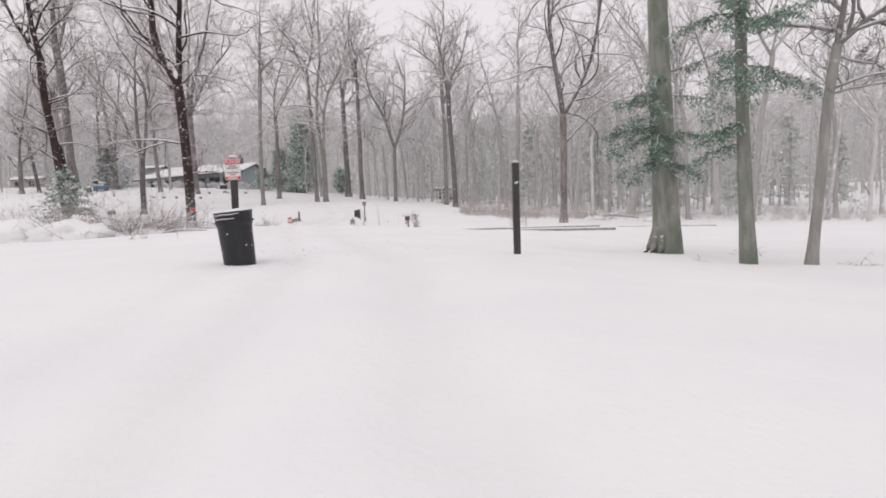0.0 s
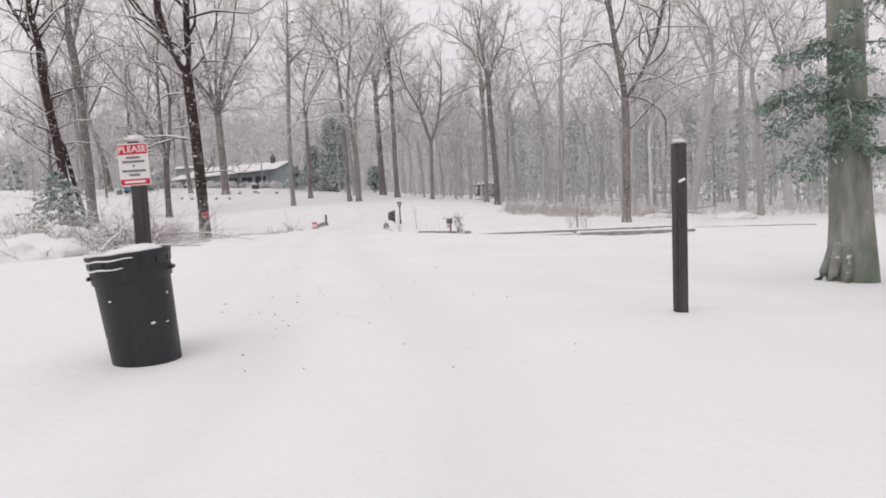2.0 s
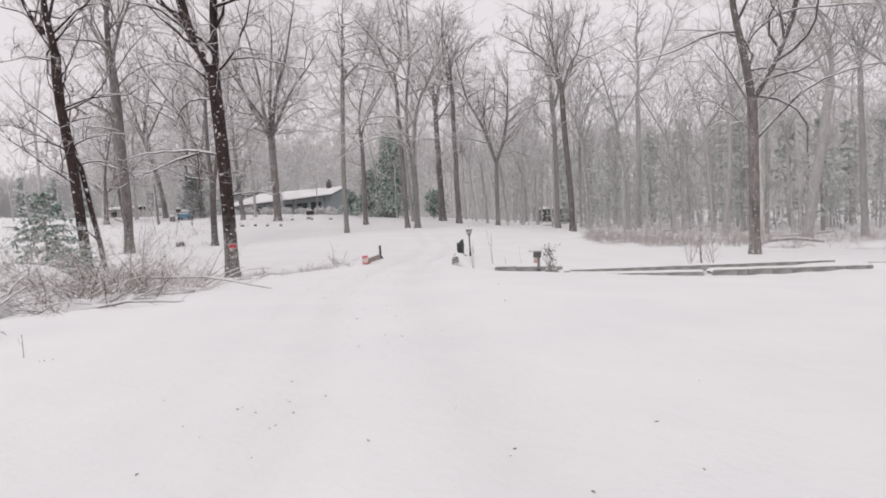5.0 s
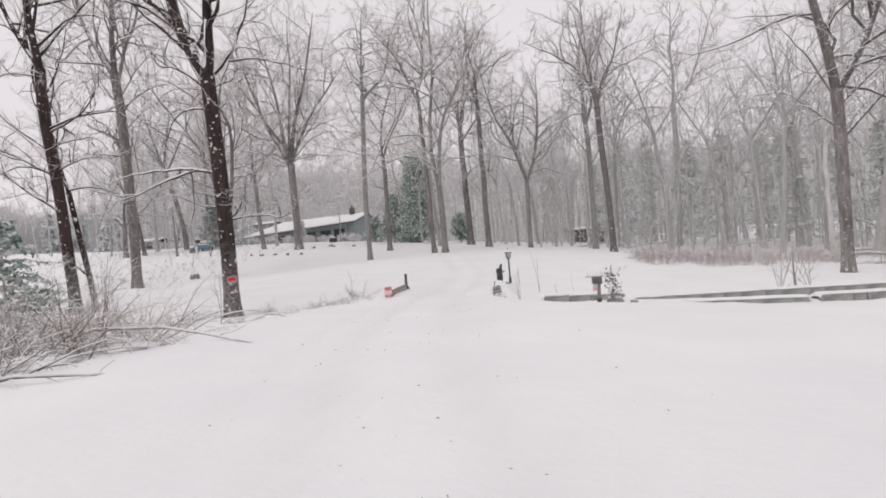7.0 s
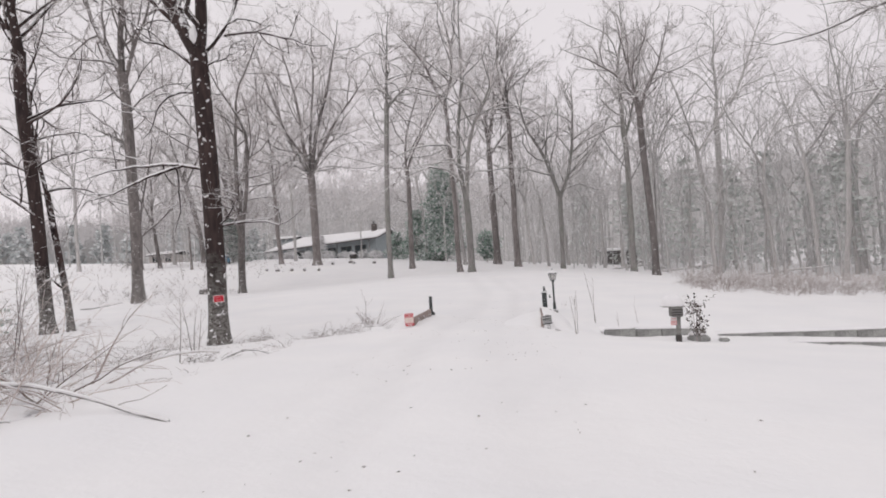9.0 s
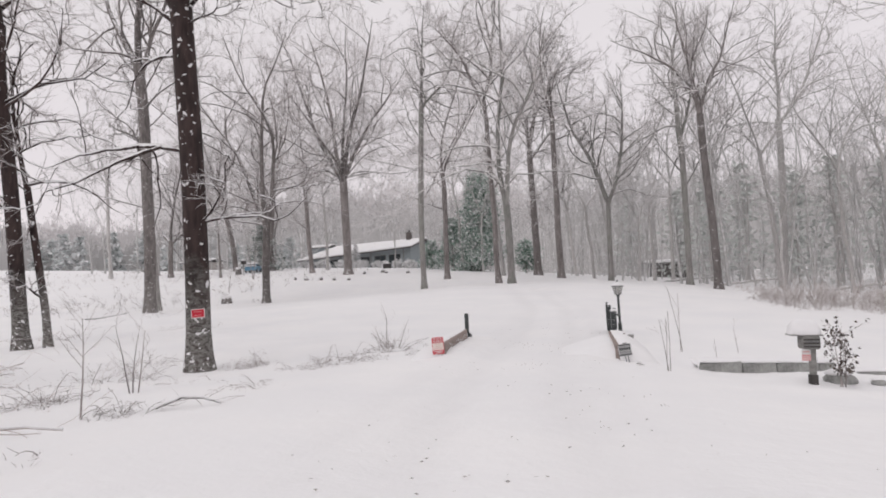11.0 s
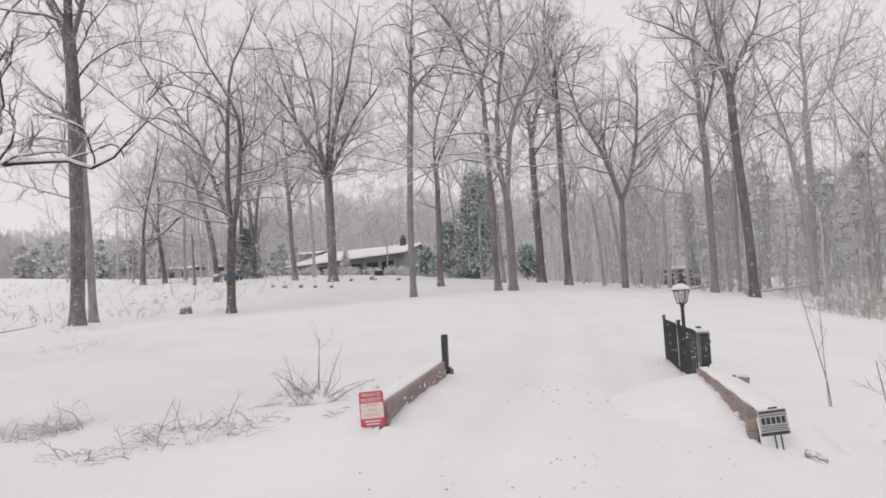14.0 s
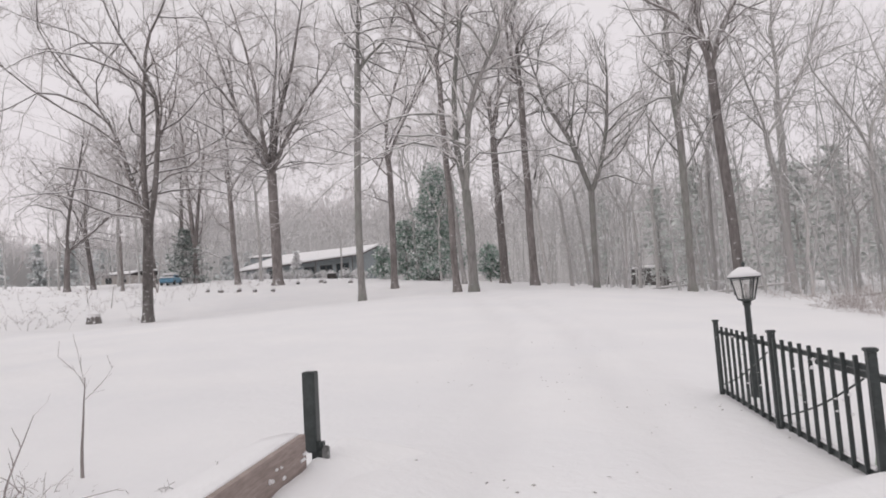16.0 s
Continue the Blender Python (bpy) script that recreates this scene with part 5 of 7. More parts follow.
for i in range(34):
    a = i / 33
    conifer("pine_tree", -225 + 150 * a + float(rng.normal(0, 3)), 182 + 52 * a + float(rng.normal(0, 6)), float(rng.uniform(9, 15)), float(rng.uniform(3.6, 5.2)), M_PINE_FAR, "pine paled by painted haze at the field's far edge", 400 + i, 0.8, 10, 6, 7, 0.05, "pines beyond the field")

for i, (x, y, turn, ln, r0) in enumerate([(6.0, 98.0, 8, 9.0, 0.16), (16.0, 94.0, -14, 8.0, 0.14), (1.0, 104.0, 20, 7.0, 0.13), (26.0, 84.0, 5, 7.0, 0.15), (20.0, 72.0, 12, 6.0, 0.2)]):
    ob = thing("fallen_log", pose(x, y, gz(x, y) + 0.35, 0, -3, turn), "fallen trunk in the wood, snow along it", "log", "fallen logs in the wood")
    rg = np.random.default_rng(900 + i)
    lg = Tubes()
    lg.add(runs(rg, np.array([[-ln / 2, 0, 0]]), np.array([[1, 0, 0.02]]), np.array([ln]), 8, 0.02, 0.0, 0.02), np.linspace(r0, r0 * 0.6, 9)[None], 9)
    part("trunk", lg.mesh("trunk"), M_BARK_EDGE, ob)


# ---- the house on the rise ----
def slab(top, thick):
    """A slab from its upper corners (counter-clockwise seen from above)."""
    bm = bmesh.new()
    a = [bm.verts.new(p) for p in top]
    b = [bm.verts.new((p[0], p[1], p[2] - thick)) for p in top]
    bm.faces.new(a)
    bm.faces.new(b[::-1])
    n = len(a)
    for i in range(n):
        bm.faces.new((a[i], b[i], b[(i + 1) % n], a[(i + 1) % n]))
    return bm


def join(bms):
    out = bmesh.new()
    for b in bms:
        tmp = bpy.data.meshes.new("tmp")
        b.to_mesh(tmp)
        b.free()
        out.from_mesh(tmp)
        bpy.data.meshes.remove(tmp)
    return out


M_ROOF_SNOW = plain("roof_snow", (0.84, 0.83, 0.84), 0.8, 0, 0.03, 0.8, (1, 1, 1), 0.2, None, 0.2)
M_FACIA = plain("dark_fascia", (0.13, 0.125, 0.125), 0.8)


def window(parent, w, h, at, name="window"):
    fr = box(w, 0.10, 0.08, (0, 0, h / 2))
    box(w, 0.10, 0.08, (0, 0, -h / 2), bm=fr)
    for sx in (-w / 2, 0, w / 2):
        box(0.08, 0.10, h, (sx, 0, 0), bm=fr)
    ob = part(name, fr, M_TRIM, parent, at=at)
    part("pane", box(w / 2 - 0.04, 0.02, h - 0.06, (-w / 4, 0.02, 0)), M_PANE, ob)
    part("pane", box(w / 2 - 0.04, 0.02, h - 0.06, (w / 4, 0.02, 0)), M_PANE, ob)
    return ob


def ranch_house():
    base = 4.6
    ob = thing("house", pose(-44.6, 138.4, base, 0, 0, 168.3), "long low dark house under a snow-covered roof", "house")
    # local: x runs along the front away from the near corner, y is minus the depth
    L, D = 27.0, 9.0
    def eave(x):
        return 4.15 - 0.85 * x / L
    def wall(x0, y0, x1, y1, t=0.2):
        d = Vector((x1 - x0, y1 - y0, 0)).normalized()
        n = Vector((-d.y, d.x, 0)) * t
        b = bmesh.new()
        lo = [b.verts.new((p[0], p[1], -1.2)) for p in ((x0, y0), (x1, y1), (x1 + n.x, y1 + n.y), (x0 + n.x, y0 + n.y))]
        hi = [b.verts.new((p[0], p[1], eave(p[0]))) for p in ((x0, y0), (x1, y1), (x1 + n.x, y1 + n.y), (x0 + n.x, y0 + n.y))]
        for i in range(4):
            b.faces.new((lo[i], lo[(i + 1) % 4], hi[(i + 1) % 4], hi[i]))
        b.faces.new(hi)
        b.faces.new(lo[::-1])
        return b
    part("front_wall", wall(0, 0, L, 0, -0.2), M_WALL, ob)
    part("back_wall", wall(0.21, -D, L - 0.21, -D, 0.2), M_WALL, ob)
    gable = bmesh.new()
    g = [gable.verts.new(p) for p in ((0, -0.21, -1.2), (0, -D, -1.2), (0, -D, 4.1), (0, -5.2, 5.72), (0, -0.21, 4.1))]
    gable.faces.new(g)
    r = bmesh.ops.extrude_face_region(gable, geom=gable.faces[:])
    bmesh.ops.translate(gable, vec=(0.2, 0, 0), verts=[e for e in r["geom"] if isinstance(e, bmesh.types.BMVert)])
    bmesh.ops.recalc_face_normals(gable, faces=gable.faces[:])
    part("gable_wall", gable, M_WALL, ob)
    part("end_wall", wall(L - 0.2, -0.21, L - 0.2, -D, -0.2), M_WALL, ob)
    for i in range(53):
        x = 0.4 + i * 0.5
        part("batten", box(0.05, 0.03, eave(x) + 1.0, (x, 0.016, (eave(x) - 1.1) / 2)), M_WALL, ob)
    # roof: a front and a back slope with a hipped far end
    o = 0.75
    eR, eL = (-o, o, eave(0) + 0.12), (L + o, o, eave(L) - 0.05)
    rR, rL = (-o, -5.2, 6.0), (L * 0.80, -5.4, 5.9)
    bR, bL = (-o, -D - o, 4.2), (L + o, -D - o, 3.3)
    for nm, dz, th, mat, inset in (("roof", 0.0, 0.26, M_FACIA, 0.0), ("roof_snow", 0.262, 0.26, M_ROOF_SNOW, 0.05)):
        up = lambda p: (p[0], p[1] - inset * (1 if p[1] > 0 else 0), p[2] + dz)
        b = join([slab([up(eR), up(rR), up(rL), up(eL)], th), slab([up(rR), up(bR), up(bL), up(rL)], th), slab([up(eL), up(rL), up(bL)], th)])
        bmesh.ops.recalc_face_normals(b, faces=b.faces[:])
        part(nm, b, mat, ob)
    ch = box(0.9, 0.8, 2.2, (2.9, -4.6, 6.2), 0.02)
    c = part("chimney", ch, M_CHIM, ob)
    part("chimney_cap", box(1.05, 0.95, 0.13, (2.9, -4.6, 7.37), 0.02), M_TRIM, c)
    part("flue", lathe([(0.2, 0), (0.2, 0.35), (0.26, 0.36), (0.26, 0.5)], 12), M_FACIA, c, at=pose(2.9, -4.6, 7.43))
    for x, w in ((3.6, 2.6), (7.0, 2.6), (10.6, 2.2), (18.5, 2.0), (22.5, 1.6)):
        window(ob, w, 1.7, pose(x, 0.06, 2.2 - 0.012 * x, 0, 0, 180))
    d = part("door", box(1.0, 0.06, 2.1, (14.2, 0.04, 1.35), 0.01), M_TRIM, ob)
    part("door_handle", box(0.04, 0.08, 0.14, (14.55, 0.10, 1.3), 0.01), M_METAL, d)
    for x in (1.2, 8.8, 16.3):
        part("porch_post", box(0.14, 0.14, eave(x) + 0.9, (x, 0.62, (eave(x) - 0.9) / 2), 0.01), M_TRIM, ob)
    return ob


ranch_house()


def small_building(name, x, y, turn, w, d, h, rise, label, wall_mat, category="building", openings=2):
    ob = thing(name, pose(x, y, gz(x, y) - 0.2, 0, 0, turn), label, category)
    part("wall", join([box(w, 0.16, h, (0, -d / 2 + 0.08, h / 2)), box(w, 0.16, h, (0, d / 2 - 0.08, h / 2)), box(0.16, d - 0.33, h, (-w / 2 + 0.08, 0, h / 2)), box(0.16, d - 0.33, h, (w / 2 - 0.08, 0, h / 2))]), wall_mat, ob)
    o = 0.5
    e = [(-w / 2 - o, -d / 2 - o, h), (w / 2 + o, -d / 2 - o, h), (w / 2 + o, 0, h + rise), (-w / 2 - o, 0, h + rise)]
    k = [(-w / 2 - o, 0, h + rise), (w / 2 + o, 0, h + rise), (w / 2 + o, d / 2 + o, h), (-w / 2 - o, d / 2 + o, h)]
    part("roof", join([slab([(a, b, c + 0.18) for a, b, c in q], 0.175) for q in (e, k)]), M_FACIA, ob)
    part("roof_snow", join([slab([(a, b, c + 0.37) for a, b, c in q], 0.185) for q in (e, k)]), M_ROOF_SNOW, ob)
    for i in range(openings):
        window(ob, 1.3, 1.1, pose(-w / 2 + w * (i + 0.5) / openings, -d / 2 - 0.04, h * 0.55))
    return ob


small_building("outbuilding", -74.0, 160.0, 0, 4.6, 5.0, 6.0, 0.6, "tall plain outbuilding behind the house, snowy roof", M_WALL)
small_building("cabin", -94.2, 142.0, 0, 6.4, 5.0, 1.9, 0.6, "low tan cabin with snow on its roof", plain("weathered_tan_boards", (0.46, 0.43, 0.41), 0.9, 0, 0.2, 3.0, (1, 1, 0.3), 0.3))
small_building("shed", 1.6, 138.0, 0, 6.0, 4.0, 2.5, 0.35, "dark shed in the wood with a snowy roof", M_TRIM, "shed", 0)


def parked_car(x, y, turn):
    ob = thing("parked_car", pose(x, y, gz(x, y), 0, 0, turn), "blue parked car with snow on its roof", "car")
    prof = [(-2.1, 0.35), (-2.15, 0.75), (-1.95, 0.92), (-1.35, 0.98), (-0.75, 1.42), (0.75, 1.45), (1.35, 1.0), (2.0, 0.9), (2.15, 0.62), (2.1, 0.35)]
    bm = bmesh.new()
    sides = []
    for s in (-1, 1):
        sides.append([bm.verts.new((px, s * (0.86 if pz < 1.1 else 0.68), pz)) for px, pz in prof])
    n = len(prof)
    for i in range(n):
        bm.faces.new((sides[0][i], sides[0][(i + 1) % n], sides[1][(i + 1) % n], sides[1][i]))
    bm.faces.new(sides[0][::-1])
    bm.faces.new(sides[1])
    bmesh.ops.recalc_face_normals(bm, faces=bm.faces[:])
    bmesh.ops.bevel(bm, geom=bm.edges[:], offset=0.05, segments=2, affect="EDGES")
    part("body", bm, M_CAR, ob)
    for s in (-1, 1):
        part("side_window", box(1.7, 0.02, 0.30, (0, s * 0.785, 1.18), 0.005, (s * 26, 0, 0)), M_PANE, ob)
        for wx in (-1.35, 1.35):
            w = part("wheel", lathe([(0.31, -0.1), (0.33, -0.06), (0.33, 0.06), (0.31, 0.1)], 24), M_RUBBER, ob, at=pose(wx, s * 0.82, 0.33, 90, 0, 0))
            part("rim", lathe([(0.19, -0.105), (0.2, 0), (0.19, 0.105)], 16), M_METAL, w)
    part("windscreen", box(0.72, 1.25, 0.02, (1.06, 0, 1.25), 0, (0, 36, 0)), M_PANE, ob)
    part("rear_window", box(0.70, 1.25, 0.02, (-1.06, 0, 1.22), 0, (0, -36, 0)), M_PANE, ob)
    for s in (-1, 1):
        part("headlight", box(0.08, 0.3, 0.12, (2.12, s * 0.6, 0.72), 0.02), M_METAL, ob)
    sn = box(2.3, 1.6, 0.34, (0, 0, 1.48), 0.13)
    box(0.95, 1.66, 0.2, (1.65, 0, 1.04), 0.08, bm=sn)
    box(0.9, 1.66, 0.2, (-1.65, 0, 1.06), 0.08, bm=sn)
    part("snow_cover", sn, M_ROOF_SNOW, ob)
    return ob


parked_car(-62.0, 112.0, 111)


# ---- at the mouth of the lane ----
def put(name, x, y, label, category, rx=0, ry=0, rz=0, dz=0.0, group=""):
    return thing(name, pose(x, y, gz(x, y) + dz, rx, ry, rz), label, category, group)


def snow_cap(parent, w, d, h, at):
    b = box(w, d, h, (0, 0, h / 2), min(w, d, h) * 0.42)
    for f in b.faces:
        f.smooth = True
    part("snow_cap", b, M_ROOF_SNOW, parent, "small cap of snow", at)


def sign_lines(parent, lines, w, mats):
    """Writing on a board that faces -y: (words or bar width, height, size, ink)."""
    for words, z, size, ink in lines:
        if isinstance(words, str):
            me = text_mesh(words, size)
            me.materials.append(mats[ink])
            wide = max(v.co.x for v in me.vertices) - min(v.co.x for v in me.vertices)
            k = min(1.0, w * 0.9 / wide)
            part("lettering", me, mats[ink], parent, at=pose(0, -0.0078, z, 90, 0, 0) @ Matrix.Diagonal((k, 1, 1, 1)))
        else:
            part("printed_bar", box(words, 0.002, size, (0, -0.006, z)), mats[ink], parent)


INKS = {"w": M_WHITE, "r": M_RED, "k": M_INK, "f": M_FADED, "g": M_GREY_INK}


def waste_can():
    ob = put("waste_can", -3.56, 10.62, "black ribbed plastic barrel holding snow, slightly tilted", "trash can", 1, -4, 5, -0.13)
    ob.scale = (0.97, 0.97, 1.12)
    prof = [(0.25, 0.0), (0.268, 0.02), (0.272, 0.10), (0.297, 0.72), (0.299, 0.735), (0.314, 0.74), (0.318, 0.83), (0.312, 0.84), (0.32, 0.845), (0.323, 0.90), (0.332, 0.905), (0.336, 0.94), (0.325, 0.95), (0.305, 0.945), (0.30, 0.90), (0.285, 0.62), (0.0, 0.61)]
    part("barrel", lathe(prof, 48, closed=False), M_CAN, ob)
    for a in (20, 200):
        h = Tubes()
        s = np.linspace(0, np.pi, 9)
        h.add(np.stack([0.312 + 0.022 * np.sin(s), 0.11 * np.cos(s), 0.79 + 0 * s], -1)[None], np.full((1, 9), 0.013), 8)
        part("handle", h.mesh("handle"), M_CAN, ob, at=pose(0, 0, 0, 0, 0, a))
    for i in range(14):
        part("rib", box(0.012, 0.02, 0.05, (0.321, 0, 0.875), 0.003), M_CAN, ob, at=pose(0, 0, 0, 0, 0, i * 360 / 14))
    bm = bmesh.new()
    bmesh.ops.create_uvsphere(bm, u_segments=24, v_segments=10, radius=1.0, matrix=Matrix.Diagonal((0.294, 0.294, 0.09, 1)))
    for v in bm.verts:
        v.co.z += 0.025 * noise.noise(v.co * 6) + 0.04 * v.co.x / 0.3
    for f in bm.faces:
        f.smooth = True
    part("snow_fill", bm, M_ROOF_SNOW, ob, "heap of snow inside the barrel", pose(-0.03, 0.03, 0.895))
    for z, rr, a0, a1, th in ((0.956, 0.322, 100, 330, 0.011), (0.848, 0.326, 190, 285, 0.007), (0.912, 0.332, 205, 300, 0.007)):
        a = np.radians(np.linspace(a0, a1, 25))
        tb = Tubes()
        tb.add(np.stack([rr * np.cos(a), rr * np.sin(a), z + 0.004 * np.sin(a * 9)], -1)[None], (th * (0.55 + 0.45 * np.sin(np.linspace(0, np.pi, 25))))[None], 6)
        part("rim_snow", tb.mesh("rim_snow"), M_ROOF_SNOW, ob)
    rg = np.random.default_rng(4)
    for i in range(7):
        a, z = rg.uniform(0, 360), rg.uniform(0.15, 0.65)
        fl = box(0.012, rg.uniform(0.01, 0.035), rg.uniform(0.008, 0.025), (0.27 + 0.028 * z / 0.7, 0, z), 0.003)
        part("snow_fleck", fl, M_ROOF_SNOW, ob, at=pose(0, 0, 0, 0, 0, float(a)))


def please_sign():
    ob = put("sign_post", -3.74, 10.98, "dark wooden post with a red and white notice", "sign", 0, 1.5, 0, -0.15)
    part("post", box(0.10, 0.10, 2.0, (0, 0, 1.0), 0.006), M_POST, ob)
    snow_cap(ob, 0.15, 0.13, 0.06, pose(0, 0, 1.995))
    b = part("notice", box(0.29, 0.006, 0.415, (0, 0, 0), 0.002), M_WHITE, ob, "white notice with red bands", pose(0, -0.056, 1.80, 0, -2, 0) @ Matrix.Diagonal((0.95, 1, 0.88, 1)))
    part("red_band", box(0.275, 0.002, 0.095, (0, -0.004, 0.148)), M_RED, b)
    part("red_band", box(0.275, 0.002, 0.055, (0, -0.004, -0.17)), M_RED, b)
    sign_lines(b, [("PLEASE", 0.148, 0.085, "w"), (0.13, 0.068, 0.022, "g"), (0.21, 0.028, 0.022, "g"), (0.02, -0.014, 0.022, "g"), (0.225, -0.062, 0.022, "g"), (0.10, -0.102, 0.022, "g"), (0.20, -0.17, 0.022, "w")], 0.29, INKS)


def lane_post():
    ob = put("marker_post", 1.48, 12.6, "tall dark square post beside the lane", "post", 0, 0.5, 8, -0.05)
    part("post", box(0.125, 0.125, 1.90, (0, 0, 0.95), 0.008), M_POST, ob)
    snow_cap(ob, 0.13, 0.13, 0.045, pose(0, 0, 1.90))
    part("snow_scar", box(0.08, 0.012, 0.03, (0.0, -0.066, 1.5), 0.005, (0, -25, 0)), M_ROOF_SNOW, ob)


def bank(ob, L, side, z0, z1, reach):
    """Snow heaped against the back of a plank wall, sloping away to the ground."""
    bm = bmesh.new()
    n = 18
    rows = []
    for i in range(-3, n + 4):
        t = min(max(i / n, 0), 1)
        out = -0.1 * i if i < 0 else 0.1 * (i - n) if i > n else 0.0
        x = L * t + (-out if i < 0 else out)
        zt = z0 + (z1 - z0) * t + 0.012 * noise.noise((i * 0.4, side, 0.0)) - 2.2 * out * (1 + out)
        rows.append([bm.verts.new((x, side * yy, zt + dz)) for yy, dz in ((0.024, -0.03), (0.018, 0.006), (0.03, 0.018), (0.12, 0.022), (0.32, -0.015), (reach * 0.65, -0.18), (reach, -0.5), (reach + 0.3, -0.9))])
    for p, q in zip(rows, rows[1:]):
        for i in range(7):
            f = bm.faces.new((p[i], q[i], q[i + 1], p[i + 1]))
            f.smooth = True
    bmesh.ops.recalc_face_normals(bm, faces=bm.faces[:])
    part("snow_bank", bm, M_SNOW, ob, "snow heaped behind the plank")


def drift(ob, L, side, line, seed):
    """Uneven snow lying along the foot of a plank wall; line: heights from end to end."""
    bm = bmesh.new()
    n = 40
    rows = []
    for i in range(-8, n + 9):
        t = min(max(i / n, 0), 1)
        past = max(-i, i - n, 0)
        zt = float(np.interp(t, np.linspace(0, 1, len(line)), line)) - 0.012 * past * past + 0.035 * noise.noise((i * 0.22, seed, 0.0)) + 0.02 * noise.noise((i * 0.8, seed, 4.0))
        x = L * t + 0.12 * past * (1 if i > 0 else -1)
        rows.append([bm.verts.new((x, side * yy, zt + dz)) for yy, dz in ((0.0, -0.01), (0.034, 0.0), (0.1, -0.012), (0.3, -0.05), (0.7, -0.14), (1.2, -0.30), (1.6, -0.6))])
    for p, q in zip(rows, rows[1:]):
        for i in range(6):
            f = bm.faces.new((p[i], q[i], q[i + 1], p[i + 1]))
            f.smooth = True
    bmesh.ops.recalc_face_normals(bm, faces=bm.faces[:])
    part("snow_drift", bm, M_SNOW, ob, "uneven snow along the plank's foot")


def plank_wall(L, n, edge):
    """A long plank on edge; edge(t, i) gives its foot and top."""
    bm = bmesh.new()
    rows = []
    for i in range(n + 1):
        x = L * i / n
        lo, hi = edge(i / n, i)
        rows.append([bm.verts.new(p) for p in ((x, -0.025, lo), (x, 0.025, lo), (x, 0.025, hi), (x, -0.025, hi))])
    for a, b in zip(rows, rows[1:]):
        for i in range(4):
            bm.faces.new((a[i], a[(i + 1) % 4], b[(i + 1) % 4], b[i]))
    bm.faces.new(rows[0][::-1])
    bm.faces.new(rows[-1])
    bmesh.ops.recalc_face_normals(bm, faces=bm.faces[:])
    return bm


def left_wing():
    """Plank wing wall with its end post, on the side of the notice."""
    ob = thing("wing_wall", pose(-9.86, 39.78, 0.0, 0, 0, 95.8), "weathered brown plank wall edging the drive", "retaining wall")
    L = 3.62
    part("plank", plank_wall(L, 14, lambda t, i: (-0.315 + 0.012 * math.sin(i * 1.7 + 4.7), 0.295)), M_TIMBER, ob)
    part("stub_post", box(0.11, 0.10, 0.62, (0.0, -0.012, -0.03), 0.006), M_TIMBER, ob)
    bank(ob, L, 1, 0.29, 0.29, 0.9)
    drift(ob, L + 0.9, -1, [0.07, 0.10, 0.10, 0.09, 0.06, 0.05, 0.05], 2.0)
    rg = np.random.default_rng(6)
    for i in range(16):
        x, z = rg.uniform(0.8, L), rg.uniform(0.10, 0.2)
        part("snow_fleck", box(rg.uniform(0.02, 0.10), 0.02, rg.uniform(0.012, 0.035), (float(x), -0.03, float(z)), 0.006), M_ROOF_SNOW, ob)
    p = thing("gate_post", pose(-10.27, 43.65, -0.11, 0, 0.5, 4), "short black steel gate post with a hinge bracket", "post")
    part("post", box(0.10, 0.10, 0.62, (0, 0, 0.52), 0.006), M_BLACK, p)
    part("foot", box(0.09, 0.07, 0.45, (0.045, 0, 0.06), 0.005), M_BLACK, p)
    part("bracket", box(0.10, 0.05, 0.11, (0.085, -0.01, 0.20), 0.01), M_METAL, p)
    part("bolt", lathe([(0.018, 0), (0.018, 0.05)], 10), M_METAL, p, at=pose(0.12, -0.01, 0.2, 90, 0, 0))


def private_sign():
    ob = thing("notice_board", pose(-9.93, 39.66, 0.065, 0, -2.5, 16) @ Matrix.Diagonal((0.88, 0.88, 0.88, 1)), "faded red and white notice beside the plank wall", "sign")
    def plate(w, h, d, r, at):
        bm = bmesh.new()
        c = [bm.verts.new((sx * (w / 2 - r) + r * math.cos(radians(a)), 0, sz * (h / 2 - r) + r * math.sin(radians(a)))) for sx, sz, a0 in ((1, 1, 0), (-1, 1, 90), (-1, -1, 180), (1, -1, 270)) for a in (a0, a0 + 45, a0 + 90)]
        f = bm.faces.new(c)
        g = bmesh.ops.extrude_face_region(bm, geom=[f])
        bmesh.ops.translate(bm, vec=(0, d, 0), verts=[e for e in g["geom"] if isinstance(e, bmesh.types.BMVert)])
        bmesh.ops.translate(bm, vec=at, verts=bm.verts)
        bmesh.ops.recalc_face_normals(bm, faces=bm.faces[:])
        return bm
    faded = plain("weathered_red_paint", (0.60, 0.085, 0.105), 0.6, 0, 0.14, 5.0, (1, 1, 1), 0.0)
    cream = plain("weathered_cream_paint", (0.77, 0.68, 0.63), 0.55, 0, 0.07, 4.0, (1, 1, 1), 0.0)
    bd = part("board", plate(0.295, 0.42, 0.008, 0.028, (0, -0.004, 0.215)), faded, ob)
    part("cream_panel", plate(0.272, 0.185, 0.002, 0.006, (0, -0.007, 0.197)), cream, bd)
    sign_lines(bd, [("PRIVATE", 0.383, 0.060, "w"), ("PROPERTY", 0.322, 0.060, "w"), ("PRIVATE", 0.262, 0.04, "f"), ("DRIVE", 0.204, 0.04, "f"), ("KEEP OUT", 0.146, 0.04, "f"), (0.20, 0.072, 0.016, "w"), (0.17, 0.038, 0.016, "w")], 0.272, INKS)
    part("stake", box(0.035, 0.02, 0.62, (0, 0.016, 0.08), 0.003), M_METAL, ob)


